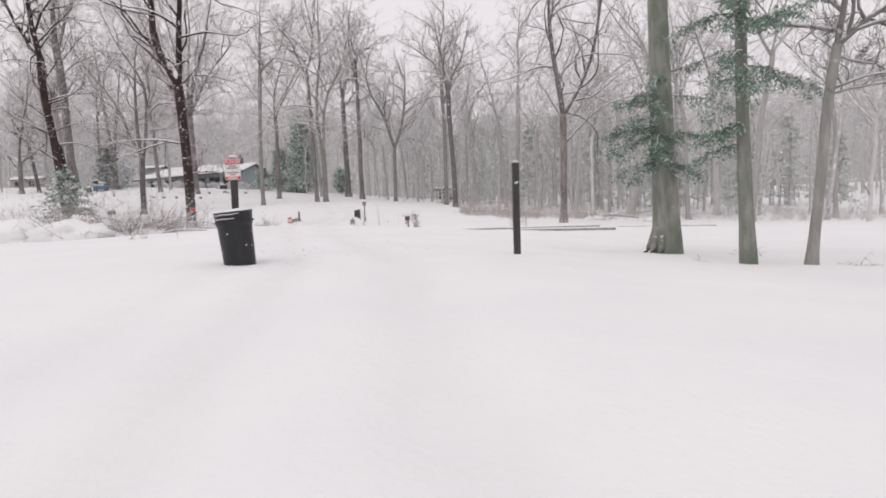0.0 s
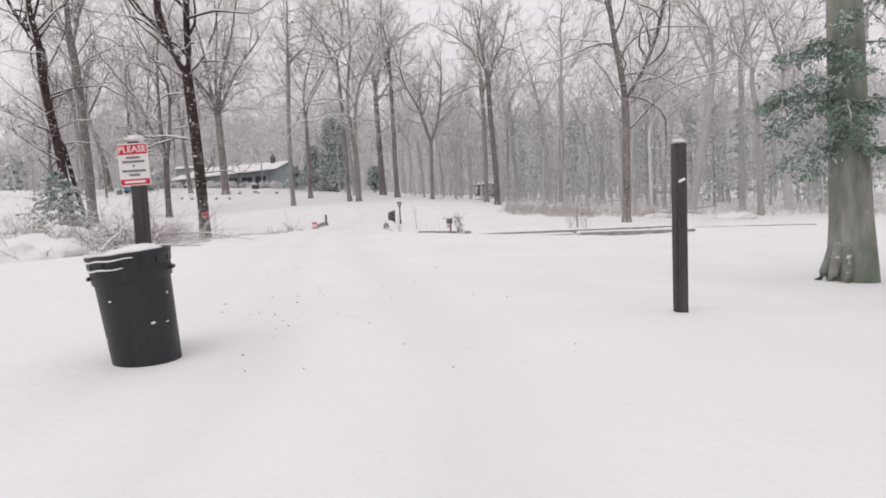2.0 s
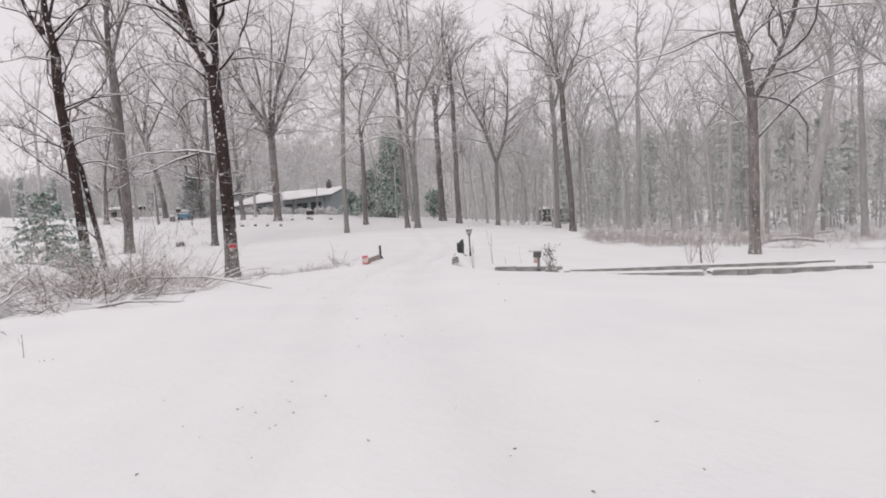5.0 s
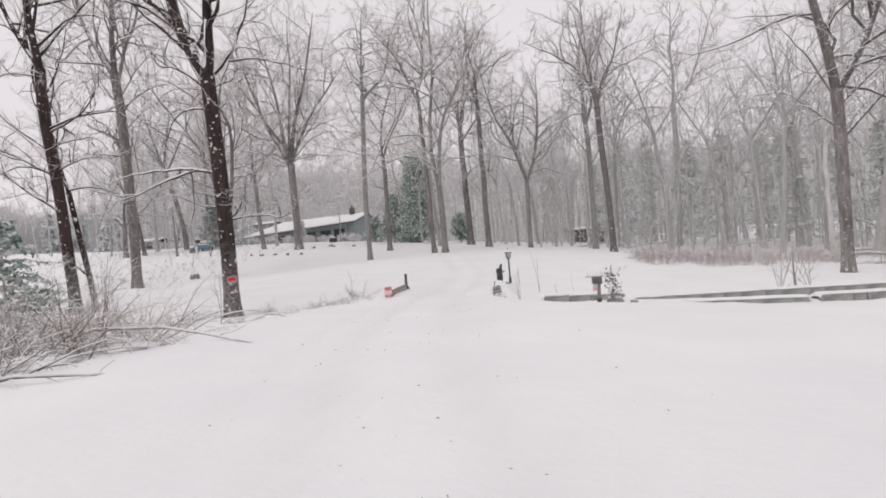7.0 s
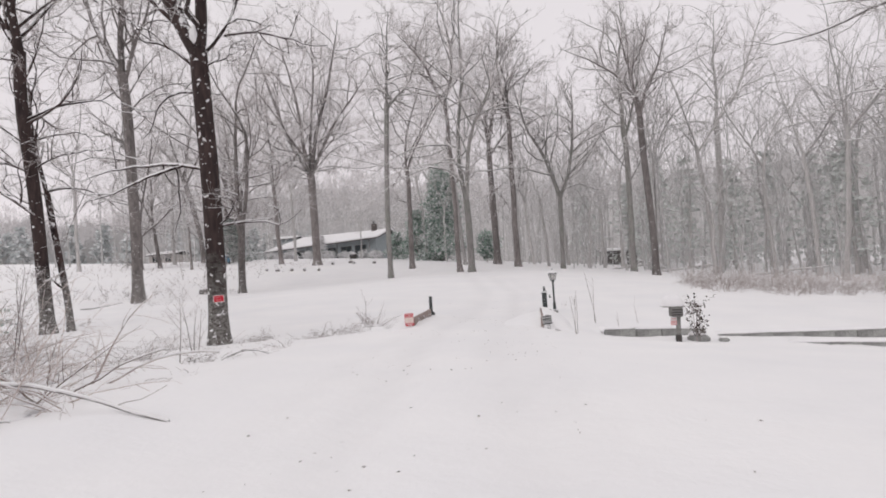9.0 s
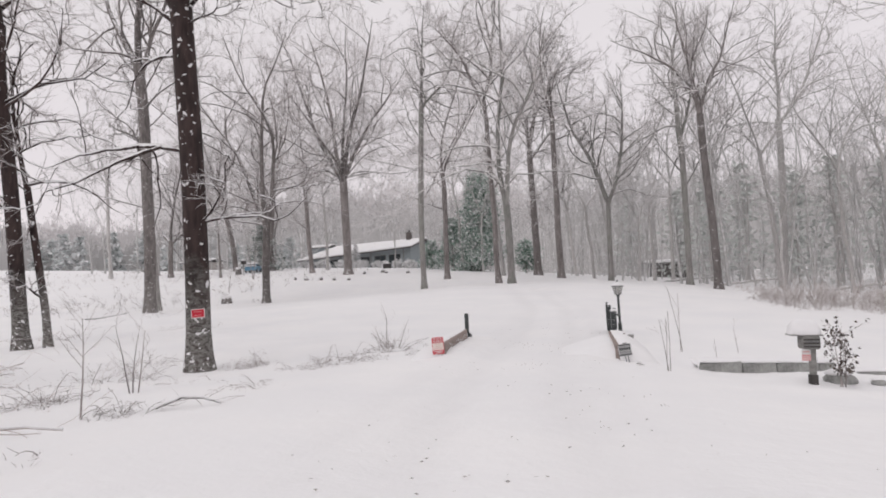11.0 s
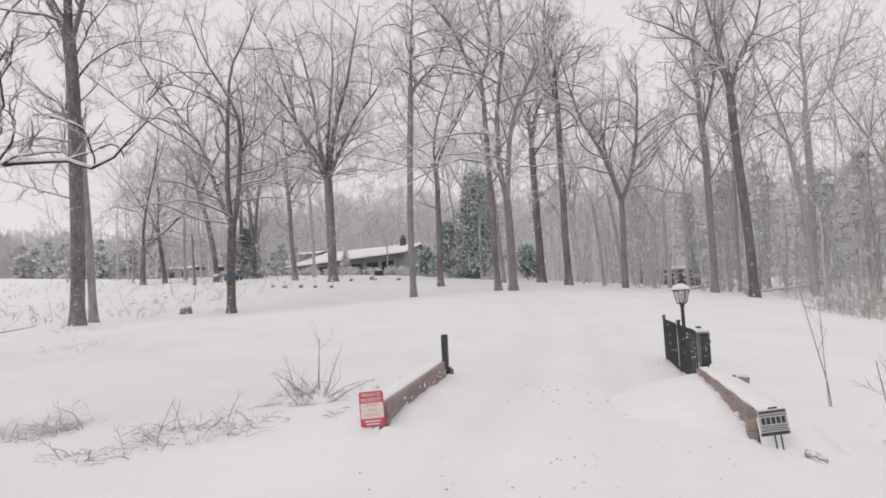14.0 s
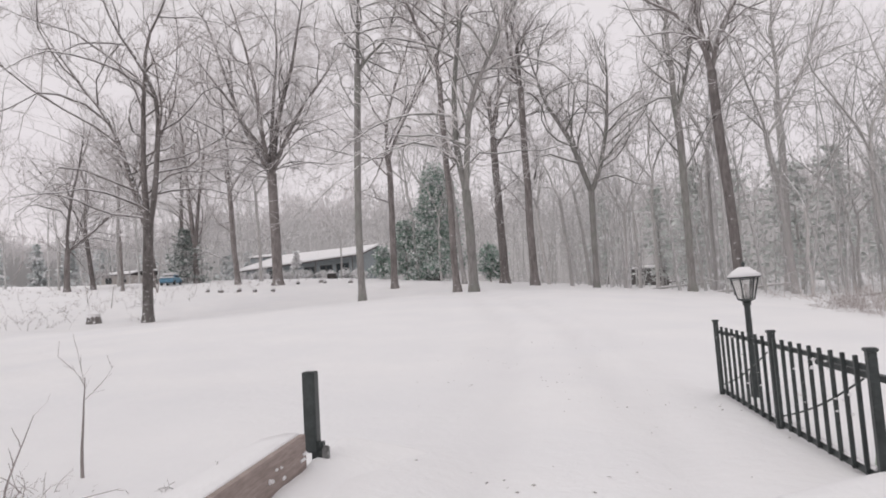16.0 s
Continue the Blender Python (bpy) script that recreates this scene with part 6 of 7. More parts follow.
def picket_gate():
    """Two folded leaves of a black steel gate with their posts."""
    posts = [(-6.20, 43.95), (-6.35, 45.72), (-6.48, 47.62)]
    ob = thing("driveway_gate", pose(*posts[0], 0.0), "black steel picket gate folded open, snow flecked", "gate")
    o = Vector((*posts[0], 0))
    tops = (0.66, 0.66, 0.66)
    for (x, y), t, wd in zip(posts, tops, (0.06, 0.06, 0.055)):
        lo = gz(x, y) - 0.15
        p = part("post", box(wd, wd, t - lo, (x - o.x, y - o.y, (t + lo) / 2), 0.005), M_BLACK, ob)
        part("post_cap", box(wd + 0.02, wd + 0.02, 0.028, (x - o.x, y - o.y, t + 0.012), 0.006), M_BLACK, p)
    for a, b in zip(posts, posts[1:]):
        A, B = Vector((*a, 0)) - o, Vector((*b, 0)) - o
        d = B - A
        yaw = math.degrees(math.atan2(d.y, d.x))
        mid = (A + B) / 2
        ln = d.length - 0.10
        za, zb = gz(*a), gz(*b)
        la, lb = za + 0.05, zb + 0.07
        low = (la + lb) / 2
        tilt = -math.degrees(math.atan2(lb - la, d.length))
        part("top_rail", box(ln, 0.035, 0.04, (0, 0, 0), 0.004), M_BLACK, ob, at=pose(mid.x, mid.y, 0.54, 0, 0, yaw))
        part("bottom_rail", box(ln, 0.035, 0.06, (0, 0, 0), 0.004), M_BLACK, ob, at=pose(mid.x, mid.y, low, 0, tilt, yaw))
        part("rail_snow", box(ln * 0.97, 0.05, 0.03, (0, 0, 0), 0.012), M_ROOF_SNOW, ob, at=pose(mid.x, mid.y, low + 0.044, 0, tilt, yaw))
        n = 9
        for i in range(n):
            t = (i + 0.8) / (n + 0.6)
            q = A.lerp(B, t)
            off = Vector((-d.y, d.x, 0)).normalized() * 0.032
            foot = la + (lb - la) * t
            part("picket", box(0.03, 0.026, 0.64 - foot, (q.x + off.x, q.y + off.y, (0.64 + foot) / 2 - 0.02), 0.003), M_BLACK, ob)
        # a cable that sags from hinge to hinge
        tb = Tubes()
        s = np.linspace(0.05, 0.95, 9)
        tb.add(np.stack([A.x + d.x * s - 0.02, A.y + d.y * s, 0.5 - (0.5 - low - 0.05) * s - 0.06 * np.sin(s * np.pi)], -1)[None], np.full((1, 9), 0.008), 6)
        part("brace_cable", tb.mesh("brace_cable"), M_BLACK, ob)
    part("arm", box(1.2, 0.05, 0.05, (0, 0, 0), 0.006), M_BLACK, ob, at=pose(0.10, 0.62, 0.44, 0, 0, 94))
    rg = np.random.default_rng(8)
    for i in range(26):
        k = int(rg.integers(0, 2))
        A, B = Vector((*posts[k], 0)) - o, Vector((*posts[k + 1], 0)) - o
        q = A.lerp(B, float(rg.uniform(0.05, 0.95)))
        part("snow_fleck", box(0.03, 0.03, float(rg.uniform(0.01, 0.03)), (q.x - 0.035, q.y, float(rg.uniform(0.05, 0.58))), 0.008), M_ROOF_SNOW, ob)
    bx = thing("control_box", pose(-6.22, 43.30, -0.30, 0, 0, 6), "black steel gate operator box capped with snow", "control box")
    cab = part("cabinet", box(0.13, 0.26, 0.42, (0, 0, 0.70), 0.012), M_BLACK, bx)
    part("lid", box(0.15, 0.28, 0.03, (0, 0, 0.922), 0.006), M_BLACK, cab)
    part("latch", box(0.03, 0.02, 0.06, (0.0, -0.15, 0.72), 0.004), M_METAL, cab)
    part("pedestal", box(0.10, 0.14, 0.65, (0, 0.02, 0.2), 0.008), M_BLACK, bx)
    snow_cap(bx, 0.17, 0.27, 0.06, pose(0, 0, 0.937))
    for i in range(16):
        part("snow_fleck", box(float(rg.uniform(0.006, 0.022)), 0.008, float(rg.uniform(0.005, 0.012)), (float(rg.uniform(-0.065, 0.065)), -0.131, float(rg.uniform(0.50, 0.9))), 0.004), M_ROOF_SNOW, bx)
    kp = put("keypad_plate", -6.13, 44.16, "pale green plastic panel leaning on the gate", "panel", 6, -4, 100)
    part("plate", box(0.16, 0.02, 0.34, (0, 0, 0.15), 0.004), plain("pale_green_plastic", (0.42, 0.50, 0.40), 0.5), kp)


def lamp_post():
    ob = put("lamp_post", -6.10, 47.55, "black garden lamp post, its lantern capped with snow", "lamp")
    g = gz(-6.10, 47.55)
    zc = 0.90 - g
    part("pole", lathe([(0.06, -0.2), (0.06, 0.25), (0.045, 0.3), (0.038, 0.34), (0.036, zc - 0.06), (0.05, zc - 0.04), (0.05, zc)], 20), M_BLACK, ob)
    ln = part("lantern", lathe([(0.055, zc), (0.105, zc + 0.02), (0.10, zc + 0.035)], 6), M_BLACK, ob)
    for i in range(6):
        a = radians(60 * i)
        tb = Tubes()
        tb.add(np.array([[[0.10 * math.cos(a), 0.10 * math.sin(a), zc + 0.03], [0.165 * math.cos(a), 0.165 * math.sin(a), zc + 0.30]]]), np.full((1, 2), 0.008), 6)
        part("bar", tb.mesh("bar"), M_BLACK, ln)
    gl = part("glass", lathe([(0.095, zc + 0.035), (0.158, zc + 0.295)], 6, closed=False), M_GLASS, ln)
    gl.visible_shadow = False
    part("candle_tube", lathe([(0.02, zc + 0.03), (0.02, zc + 0.13), (0.03, zc + 0.14), (0.034, zc + 0.18), (0.01, zc + 0.23)], 12), M_WHITE, ln)
    part("roof", lathe([(0.195, zc + 0.295), (0.20, zc + 0.31), (0.06, zc + 0.415), (0.04, zc + 0.42)], 6), M_BLACK, ln)
    part("roof_snow", lathe([(0.198, zc + 0.313), (0.206, zc + 0.33), (0.15, zc + 0.375), (0.075, zc + 0.43), (0.045, zc + 0.437)], 12), M_ROOF_SNOW, ln)
    part("finial", lathe([(0.03, zc + 0.42), (0.012, zc + 0.45), (0.024, zc + 0.465), (0.02, zc + 0.485), (0.004, zc + 0.51)], 12), M_BLACK, ln)


def right_wing():
    ob = thing("wing_wall", pose(-6.12, 40.5, 0.0, 0, 0, 95.0), "weathered brown plank wall beside the folded gate", "retaining wall")
    L = 2.6
    part("plank", plank_wall(L, 12, lambda t, i: (-0.52 + 0.075 * t, 0.085 + 0.075 * t + 0.008 * math.sin(i * 1.9 + 0.9))), M_TIMBER, ob)
    part("stub_post", box(0.11, 0.10, 0.62, (0.02, 0.012, -0.235), 0.006), M_TIMBER, ob)
    bank(ob, L, -1, 0.08, 0.155, 0.9)
    drift(ob, L, 1, [-0.20, -0.09, -0.02, 0.03, 0.06, 0.07], 5.0)
    part("peg", box(0.04, 0.03, 0.14, (1.9, -0.3, 0.08), 0.004, (12, 0, 30)), M_TIMBER, ob)
    s = thing("yard_sign", pose(-5.97, 40.28, -0.13, 0, -6.0, 8), "small grey and white yard sign, snow over its frame", "sign")
    bd = part("board", box(0.27, 0.008, 0.25, (0, 0, 0.13), 0.002), plain("dull_white_plastic", (0.56, 0.56, 0.55), 0.5, 0, 0.08, 5.0, (1, 1, 1), 0.0), s)
    sign_lines(bd, [(0.25, 0.234, 0.022, "k"), (0.25, 0.208, 0.008, "g"), (0.25, 0.198, 0.006, "g"), (0.25, 0.096, 0.012, "g"), (0.23, 0.076, 0.010, "g"), (0.25, 0.058, 0.010, "g"), (0.265, 0.024, 0.030, "k")], 0.27, INKS)
    for i in range(5):
        part("printed_bar", box(0.036, 0.002, 0.066, (-0.094 + 0.047 * i, -0.006, 0.15)), M_INK, bd)
    part("frame", box(0.09, 0.010, 0.016, (0.02, 0.012, 0.266), 0.003), M_BLACK, s)
    for sx in (-1, 1):
        part("leg", box(0.014, 0.010, 0.50, (sx * 0.028 + 0.02, 0.012, -0.10), 0.002), M_BLACK, s)
    g = thing("grey_board", pose(-5.86, 42.66, -0.22, 0, 6, 4), "short grey weathered board standing in the snow", "board")
    part("plank", box(0.15, 0.03, 0.36, (0, 0, 0.12), 0.005), M_GREYWOOD, g)
    snow_cap(g, 0.16, 0.05, 0.03, pose(0, 0, 0.30))
    rg = np.random.default_rng(16)
    for i in range(22):
        t = float(rg.uniform(0.05, 0.95))
        part("snow_fleck", box(float(rg.uniform(0.03, 0.12)), 0.03, float(rg.uniform(0.02, 0.05)), (L * t, 0.032, -0.16 + 0.24 * t + float(rg.uniform(-0.03, 0.05))), 0.009), M_ROOF_SNOW, ob)


def mail_post():
    ob = put("mailbox_post", -2.42, 40.62, "grey wooden mailbox post under a deep cap of snow", "mailbox", 0, 2, 6, -0.12)
    part("post", box(0.11, 0.11, 0.98, (0.03, 0, 0.49), 0.008), M_GREYWOOD, ob)
    part("foot", box(0.145, 0.145, 0.30, (0.03, 0, 0.16), 0.01), M_POST, ob, "dark weathered foot of the post")
    bx = part("box", box(0.33, 0.30, 0.27, (-0.03, -0.02, 0.96), 0.02), M_GREYWOOD, ob)
    for z in (0.88, 0.95, 1.02):
        part("groove_strip", box(0.30, 0.008, 0.03, (-0.03, -0.174, z), 0.003), M_POST, bx)
    part("printed_bar", box(0.22, 0.006, 0.014, (-0.03, -0.18, 0.985)), M_GREY_INK, bx)
    part("printed_bar", box(0.17, 0.006, 0.014, (-0.03, -0.18, 0.915)), M_GREY_INK, bx)
    part("shelf", box(0.60, 0.32, 0.022, (-0.11, -0.02, 1.107), 0.004), M_GREYWOOD, ob)
    bm = bmesh.new()
    bmesh.ops.create_icosphere(bm, subdivisions=3, radius=1.0)
    for v in bm.verts:
        k = 1 + 0.10 * noise.noise(v.co * 2.5)
        v.co = Vector((math.copysign(abs(v.co.x) ** 0.6, v.co.x) * 0.30 * k, math.copysign(abs(v.co.y) ** 0.7, v.co.y) * 0.17 * k, max(v.co.z, -0.05) * 0.30 * k))
    for f in bm.faces:
        f.smooth = True
    part("snow_cap", bm, M_ROOF_SNOW, ob, "deep rounded cap of snow", pose(-0.11, -0.02, 1.13))
    nt = part("notice", box(0.17, 0.008, 0.22, (-0.11, -0.075, 0.70), 0.002), M_WHITE, ob, "small faded pink notice")
    part("red_band", box(0.16, 0.002, 0.12, (-0.11, -0.081, 0.655)), M_FADED, nt)
    part("printed_bar", box(0.12, 0.002, 0.022, (-0.11, -0.081, 0.77)), M_FADED, nt)
    part("printed_bar", box(0.12, 0.002, 0.012, (-0.11, -0.083, 0.67)), M_WHITE, nt)
    part("printed_bar", box(0.12, 0.002, 0.012, (-0.11, -0.083, 0.63)), M_WHITE, nt)


def stone_walls():
    """Low stone edging along the verge, snow on top: each stone its own piece."""
    rg = np.random.default_rng(31)
    runs_ = [((-4.40, 41.99), (-1.31, 43.34), -0.52, -0.77, 0.17), ((-0.94, 42.96), (11.1, 44.0), -0.92, -1.15, 0.17), ((0.6, 41.2), (4.5, 40.62), -1.0, -1.06, 0.12),
             ((4.85, 40.6), (11.6, 41.8), -1.0, -1.23, 0.24), ((12.2, 43.3), (19.0, 43.0), -1.24, -1.40, 0.16)]
    for (a, b, za, zb, h) in runs_:
        A, B = Vector((*a, 0)), Vector((*b, 0))
        d = B - A
        yaw = math.degrees(math.atan2(d.y, d.x))
        ob = thing("stone_edging", pose(a[0], a[1], 0, 0, 0, yaw), "low grey stone edging under a band of snow", "stone wall", "edgings along the verge")
        L, x = d.length, 0.0
        while x < L - 0.1:
            w = min(float(rg.uniform(0.4, 1.1)), L - x)
            t = (x + w / 2) / L
            zt = za + (zb - za) * t
            bm = box(w - 0.002, 0.26, h + 0.25, (0, 0, 0), 0.016)
            for v in bm.verts:
                v.co += noise.noise_vector(v.co * 5 + Vector((x * 3, zt, 0))) * 0.014
            part("stone", bm, M_STONE, ob, at=pose(x + w / 2, float(rg.normal(0, 0.012)), zt - (h + 0.25) / 2 + float(rg.normal(0, 0.008)), 0, 0, float(rg.normal(0, 2))))
            x += w
        n = max(6, int(L / 0.3))
        bm = bmesh.new()
        rows = []
        for i in range(-1, n + 2):
            t = min(max(i / n, 0), 1)
            e = max(-i, i - n, 0)
            zt = za + (zb - za) * t + 0.012 * noise.noise((L * t * 2.0, a[0], 0)) - 0.14 * e
            hh = 0.07
            rows.append([bm.verts.new((L * t + 0.05 * e * (1 if i > 0 else -1), yy, zt + k * hh)) for yy, k in ((-0.09, -0.3), (-0.135, 0.02), (-0.13, 0.4), (-0.06, 0.9), (0.05, 1.0), (0.3, 0.9), (0.8, -2.5))])
        for p, q in zip(rows, rows[1:]):
            for i in range(6):
                f = bm.faces.new((p[i], q[i], q[i + 1], p[i + 1]))
                f.smooth = True
        part("snow_cap", bm, M_ROOF_SNOW, ob, "band of snow along the stones")


waste_can()
please_sign()
lane_post()
left_wing()
private_sign()
picket_gate()
lamp_post()
right_wing()
mail_post()
stone_walls()


# ---- brush, saplings and small growth ----
def brush(name, x, y, label, category, seed, stems, height, reach, mat, lean=0.9, arch=-0.05, twig=5, rad=0.009, mound=0.0, mr=1.0):
    """A tangle of thin arching stems, with a mound of snow at its foot."""
    rg = np.random.default_rng(seed)
    ob = put(name, x, y, label, category)
    a = rg.uniform(0, 2 * np.pi, stems)
    q = rg.uniform(0, 1, stems) ** 0.6 * reach
    S = np.stack([np.cos(a) * q, np.sin(a) * q, np.zeros(stems)], -1)
    S[:, 2] = ground_z(S[:, 0] + x, S[:, 1] + y) - gz(x, y) - 0.06
    D = np.stack([rg.normal(0, lean, stems), rg.normal(0, lean, stems), rg.uniform(0.4, 1.2, stems)], -1)
    P = runs(rg, S, D, height * rg.uniform(0.5, 1.3, stems), 6, 0.10, arch)
    P[:, :, 2] = np.maximum(P[:, :, 2], ground_z(P[:, :, 0] + x, P[:, :, 1] + y) - gz(x, y) - 0.02)
    R = taper(rad * rg.uniform(0.6, 1.5, stems), np.full(stems, 0.003), 6)
    tb = Tubes()
    tb.add(P, R, 4)
    if twig:
        S2, D2, r2, t2 = offshoots(rg, P, R, twig, 0.2, 0.95, 45)
        Q = runs(rg, S2, D2, height * 0.3 * rg.uniform(0.4, 1.2, len(S2)), 3, 0.14, arch * 0.5)
        tb.add(Q, taper(np.minimum(r2 * 0.7, 0.006), np.full(len(r2), 0.002), 3), 3)
    tagged(part("stem_tangle", tb.mesh("stems"), mat, ob), kind="stuff")
    if rad > 0.008:
        ridge = Tubes()
        lay_snow(ridge, P[::2], R[::2] * 0.6)
        tagged(part("snow_line", ridge.mesh("snow_line"), M_SNOW, ob, "snow lying along the stems"), kind="stuff")
    if mound:
        bm = bmesh.new()
        bmesh.ops.create_icosphere(bm, subdivisions=3, radius=1.0)
        for v in bm.verts:
            k = 1 + 0.34 * noise.noise(v.co * 2.2 + Vector((seed, 0, 0))) + 0.22 * noise.noise(v.co * 5.0 + Vector((0, seed, 0)))
            v.co = Vector((v.co.x * mr * k, v.co.y * mr * 0.75 * k, v.co.z * mound * k))
        for f in bm.faces:
            f.smooth = True
        part("snow_mound", bm, M_SNOW, ob, "snow drifted over the brush")
    return ob


BR = "tangled brown brush half buried in snow"
for i, (x, y, st, h, rc, mo, mr) in enumerate([(-13.0, 28.4, 46, 1.2, 1.5, 0.28, 1.2), (-14.4, 30.6, 44, 1.2, 1.5, 0.22, 1.1), (-16.6, 31.4, 44, 1.3, 1.6, 0.35, 1.4), (-15.6, 27.4, 50, 1.5, 1.6, 0.4, 1.3), (-17.8, 29.0, 50, 1.6, 1.7, 0.5, 1.5), (-20.2, 32.0, 44, 1.5, 1.8, 0.6, 1.7), (-14.6, 24.0, 34, 1.2, 1.3, 0.75, 1.6), (-17.6, 24.6, 30, 1.2, 1.3, 0.85, 1.9), (-23.0, 34.5, 36, 1.5, 1.9, 0.6, 1.9), (-12.0, 24.8, 26, 0.9, 0.9, 0.2, 0.7), (-26.0, 38.0, 30, 1.4, 2.0, 0.5, 1.8), (-20.5, 36.2, 26, 0.9, 1.2, 0.3, 1.2), (-12.6, 26.6, 34, 1.1, 1.2, 0.2, 0.9), (-11.6, 27.9, 24, 0.9, 0.9, 0.15, 0.7)]):
    brush("brush_pile", x, y, BR, "brush", 500 + i, int(st * 1.7), h * 1.25, rc, M_TAN if i % 3 else M_BRAMBLE, 0.85, -0.09, 6, 0.011, mo * (1.0 if y < 25 else 0.62), mr)["group"] = "brush along the lane"
for i, (x, y, st, h, rc) in enumerate([(-11.95, 35.35, 44, 0.5, 0.5), (-12.6, 39.1, 30, 0.5, 0.6), (-13.15, 38.9, 16, 0.4, 0.3), (-15.4, 40.05, 46, 0.5, 0.4), (-14.6, 33.9, 26, 0.7, 0.8), (-13.0, 40.2, 30, 0.5, 0.5), (-11.9, 40.6, 26, 0.45, 0.45), (-11.0, 30.8, 20, 0.5, 0.6), (-13.9, 36.6, 16, 0.5, 0.6), (-12.9, 43.5, 30, 0.5, 0.6), (-11.3, 43.5, 16, 0.35, 0.25), (-10.2, 21.0, 14, 0.4, 0.35), (-7.5, 18.85, 5, 0.35, 0.15), (-12.6, 41.8, 20, 0.6, 0.5), (-10.9, 41.0, 22, 0.45, 0.3), (9.6, 14.3, 22, 0.5, 0.5), (6.1, 14.9, 10, 0.3, 0.25), (8.6, 17.5, 20, 0.6, 0.8)]):
    brush("grass_tuft", x, y, "withered stalks bowed under snow", "grass tuft", 560 + i, int(st * 1.8), h * 0.75, rc * 0.85, M_TWIG, 0.9, -0.28, 4, 0.006)["group"] = "withered tufts"


for i, (x, y, st, h, ln) in enumerate([(-17.4, 30.2, 9, 3.0, 1.0), (-14.6, 29.4, 8, 2.4, 1.1), (-19.6, 33.2, 8, 3.2, 0.9), (-15.8, 25.6, 7, 2.2, 1.0), (-12.6, 30.0, 6, 1.8, 1.0), (-16.2, 28.0, 14, 2.6, 1.0), (-18.6, 31.0, 14, 3.0, 0.9), (-15.4, 31.8, 10, 2.4, 1.0), (-20.8, 34.8, 12, 3.0, 0.9), (-13.8, 27.4, 10, 1.8, 1.1)]):
    brush("arching_shrub", x, y, "long bare stems arching under clinging snow", "shrub", 620 + i, st, h, 0.6, M_TWIG if i in (0, 3) else M_TAN, ln * 1.15, -0.15, 7, 0.016)["group"] = "arching shrubs along the lane"
for i, (x, y, st, h, rc) in enumerate([(-17.6, 38.6, 16, 0.9, 0.9), (-16.4, 37.4, 14, 0.8, 0.9), (-18.6, 40.6, 14, 1.0, 1.0), (-14.9, 34.1, 40, 0.7, 0.9), (-12.3, 33.1, 26, 0.45, 0.45), (-12.3, 40.1, 40, 0.6, 0.7), (-15.2, 40.6, 40, 0.55, 0.45), (-24.5, 50.0, 14, 0.9, 1.2), (-31.0, 56.0, 14, 0.9, 1.4), (-28.4, 46.6, 12, 0.8, 1.0)]):
    brush("grass_tuft", x, y, "withered stalks bowed under snow", "grass tuft", 640 + i, int(st * 1.8), h * 0.8, rc, M_TWIG, 0.7, -0.20, 4, 0.006)["group"] = "withered tufts"


for i, (x, y, h, mo, mr) in enumerate([(20.5, 59.1, 1.2, 0.55, 1.9), (15.0, 60.6, 0.9, 0.4, 1.3), (-17.3, 29.5, 0.9, 0.95, 1.5), (-19.4, 30.5, 1.0, 0.8, 1.8)]):
    brush("brush_heap", x, y, "heap of brown brush and snow", "brush", 660 + i, 34, h, 1.3, M_BRAMBLE, 0.9, -0.10, 5, 0.012, mo, mr)["group"] = "heaps of brush"


def sapling(x, y, h, seed, label, r=0.016, leaders=1, lean=0.08, twigs=7, fork=0.45, mat=None, leaves=0):
    rg = np.random.default_rng(seed)
    ob = put("sapling", x, y, label, "sapling")
    S = np.zeros((leaders, 3))
    S[:, 0] = rg.normal(0, 0.05 * (leaders > 1), leaders)
    S[:, 2] = -0.1
    D = np.stack([rg.normal(0, lean, leaders), rg.normal(0, lean, leaders), np.ones(leaders)], -1)
    P = runs(rg, S, D, h * rg.uniform(0.8, 1.05, leaders), 8, 0.035, 0.02)
    R = taper(np.full(leaders, r), np.full(leaders, 0.004), 8)
    for i in range(leaders):
        tb = Tubes()
        tb.add(P[i:i + 1], R[i:i + 1], 7)
        part("stem", tb.mesh("stem"), mat or M_TWIG, ob)
    tw = Tubes()
    S2, D2, r2, t2 = offshoots(rg, P, R, twigs, fork, 0.97, 38)
    Q = runs(rg, S2, D2, h * 0.32 * rg.uniform(0.5, 1.2, len(S2)), 4, 0.08, 0.05)
    QR = taper(r2 * 0.6, np.full(len(r2), 0.002), 4)
    tw.add(Q, QR, 4)
    S3, D3, r3, t3 = offshoots(rg, Q, QR, 3, 0.3, 0.95, 35)
    tw.add(runs(rg, S3, D3, h * 0.12 * rg.uniform(0.5, 1.2, len(S3)), 2, 0.08, 0.03), taper(np.full(len(S3), 0.003), np.full(len(S3), 0.0015), 2), 3)
    tagged(part("twig_spray", tw.mesh("twigs"), mat or M_TWIG, ob), kind="stuff")
    if leaves:
        C = Q[:, 1:].reshape(-1, 3)
        C = np.repeat(C, leaves, 0) + rg.normal(0, 0.035, (len(C) * leaves, 3))
        part("foliage", leaf_mesh(rg, C, 0.05, 0.6, 1.8), M_DEADLEAF, ob, "brown leaves still hanging")
    return ob


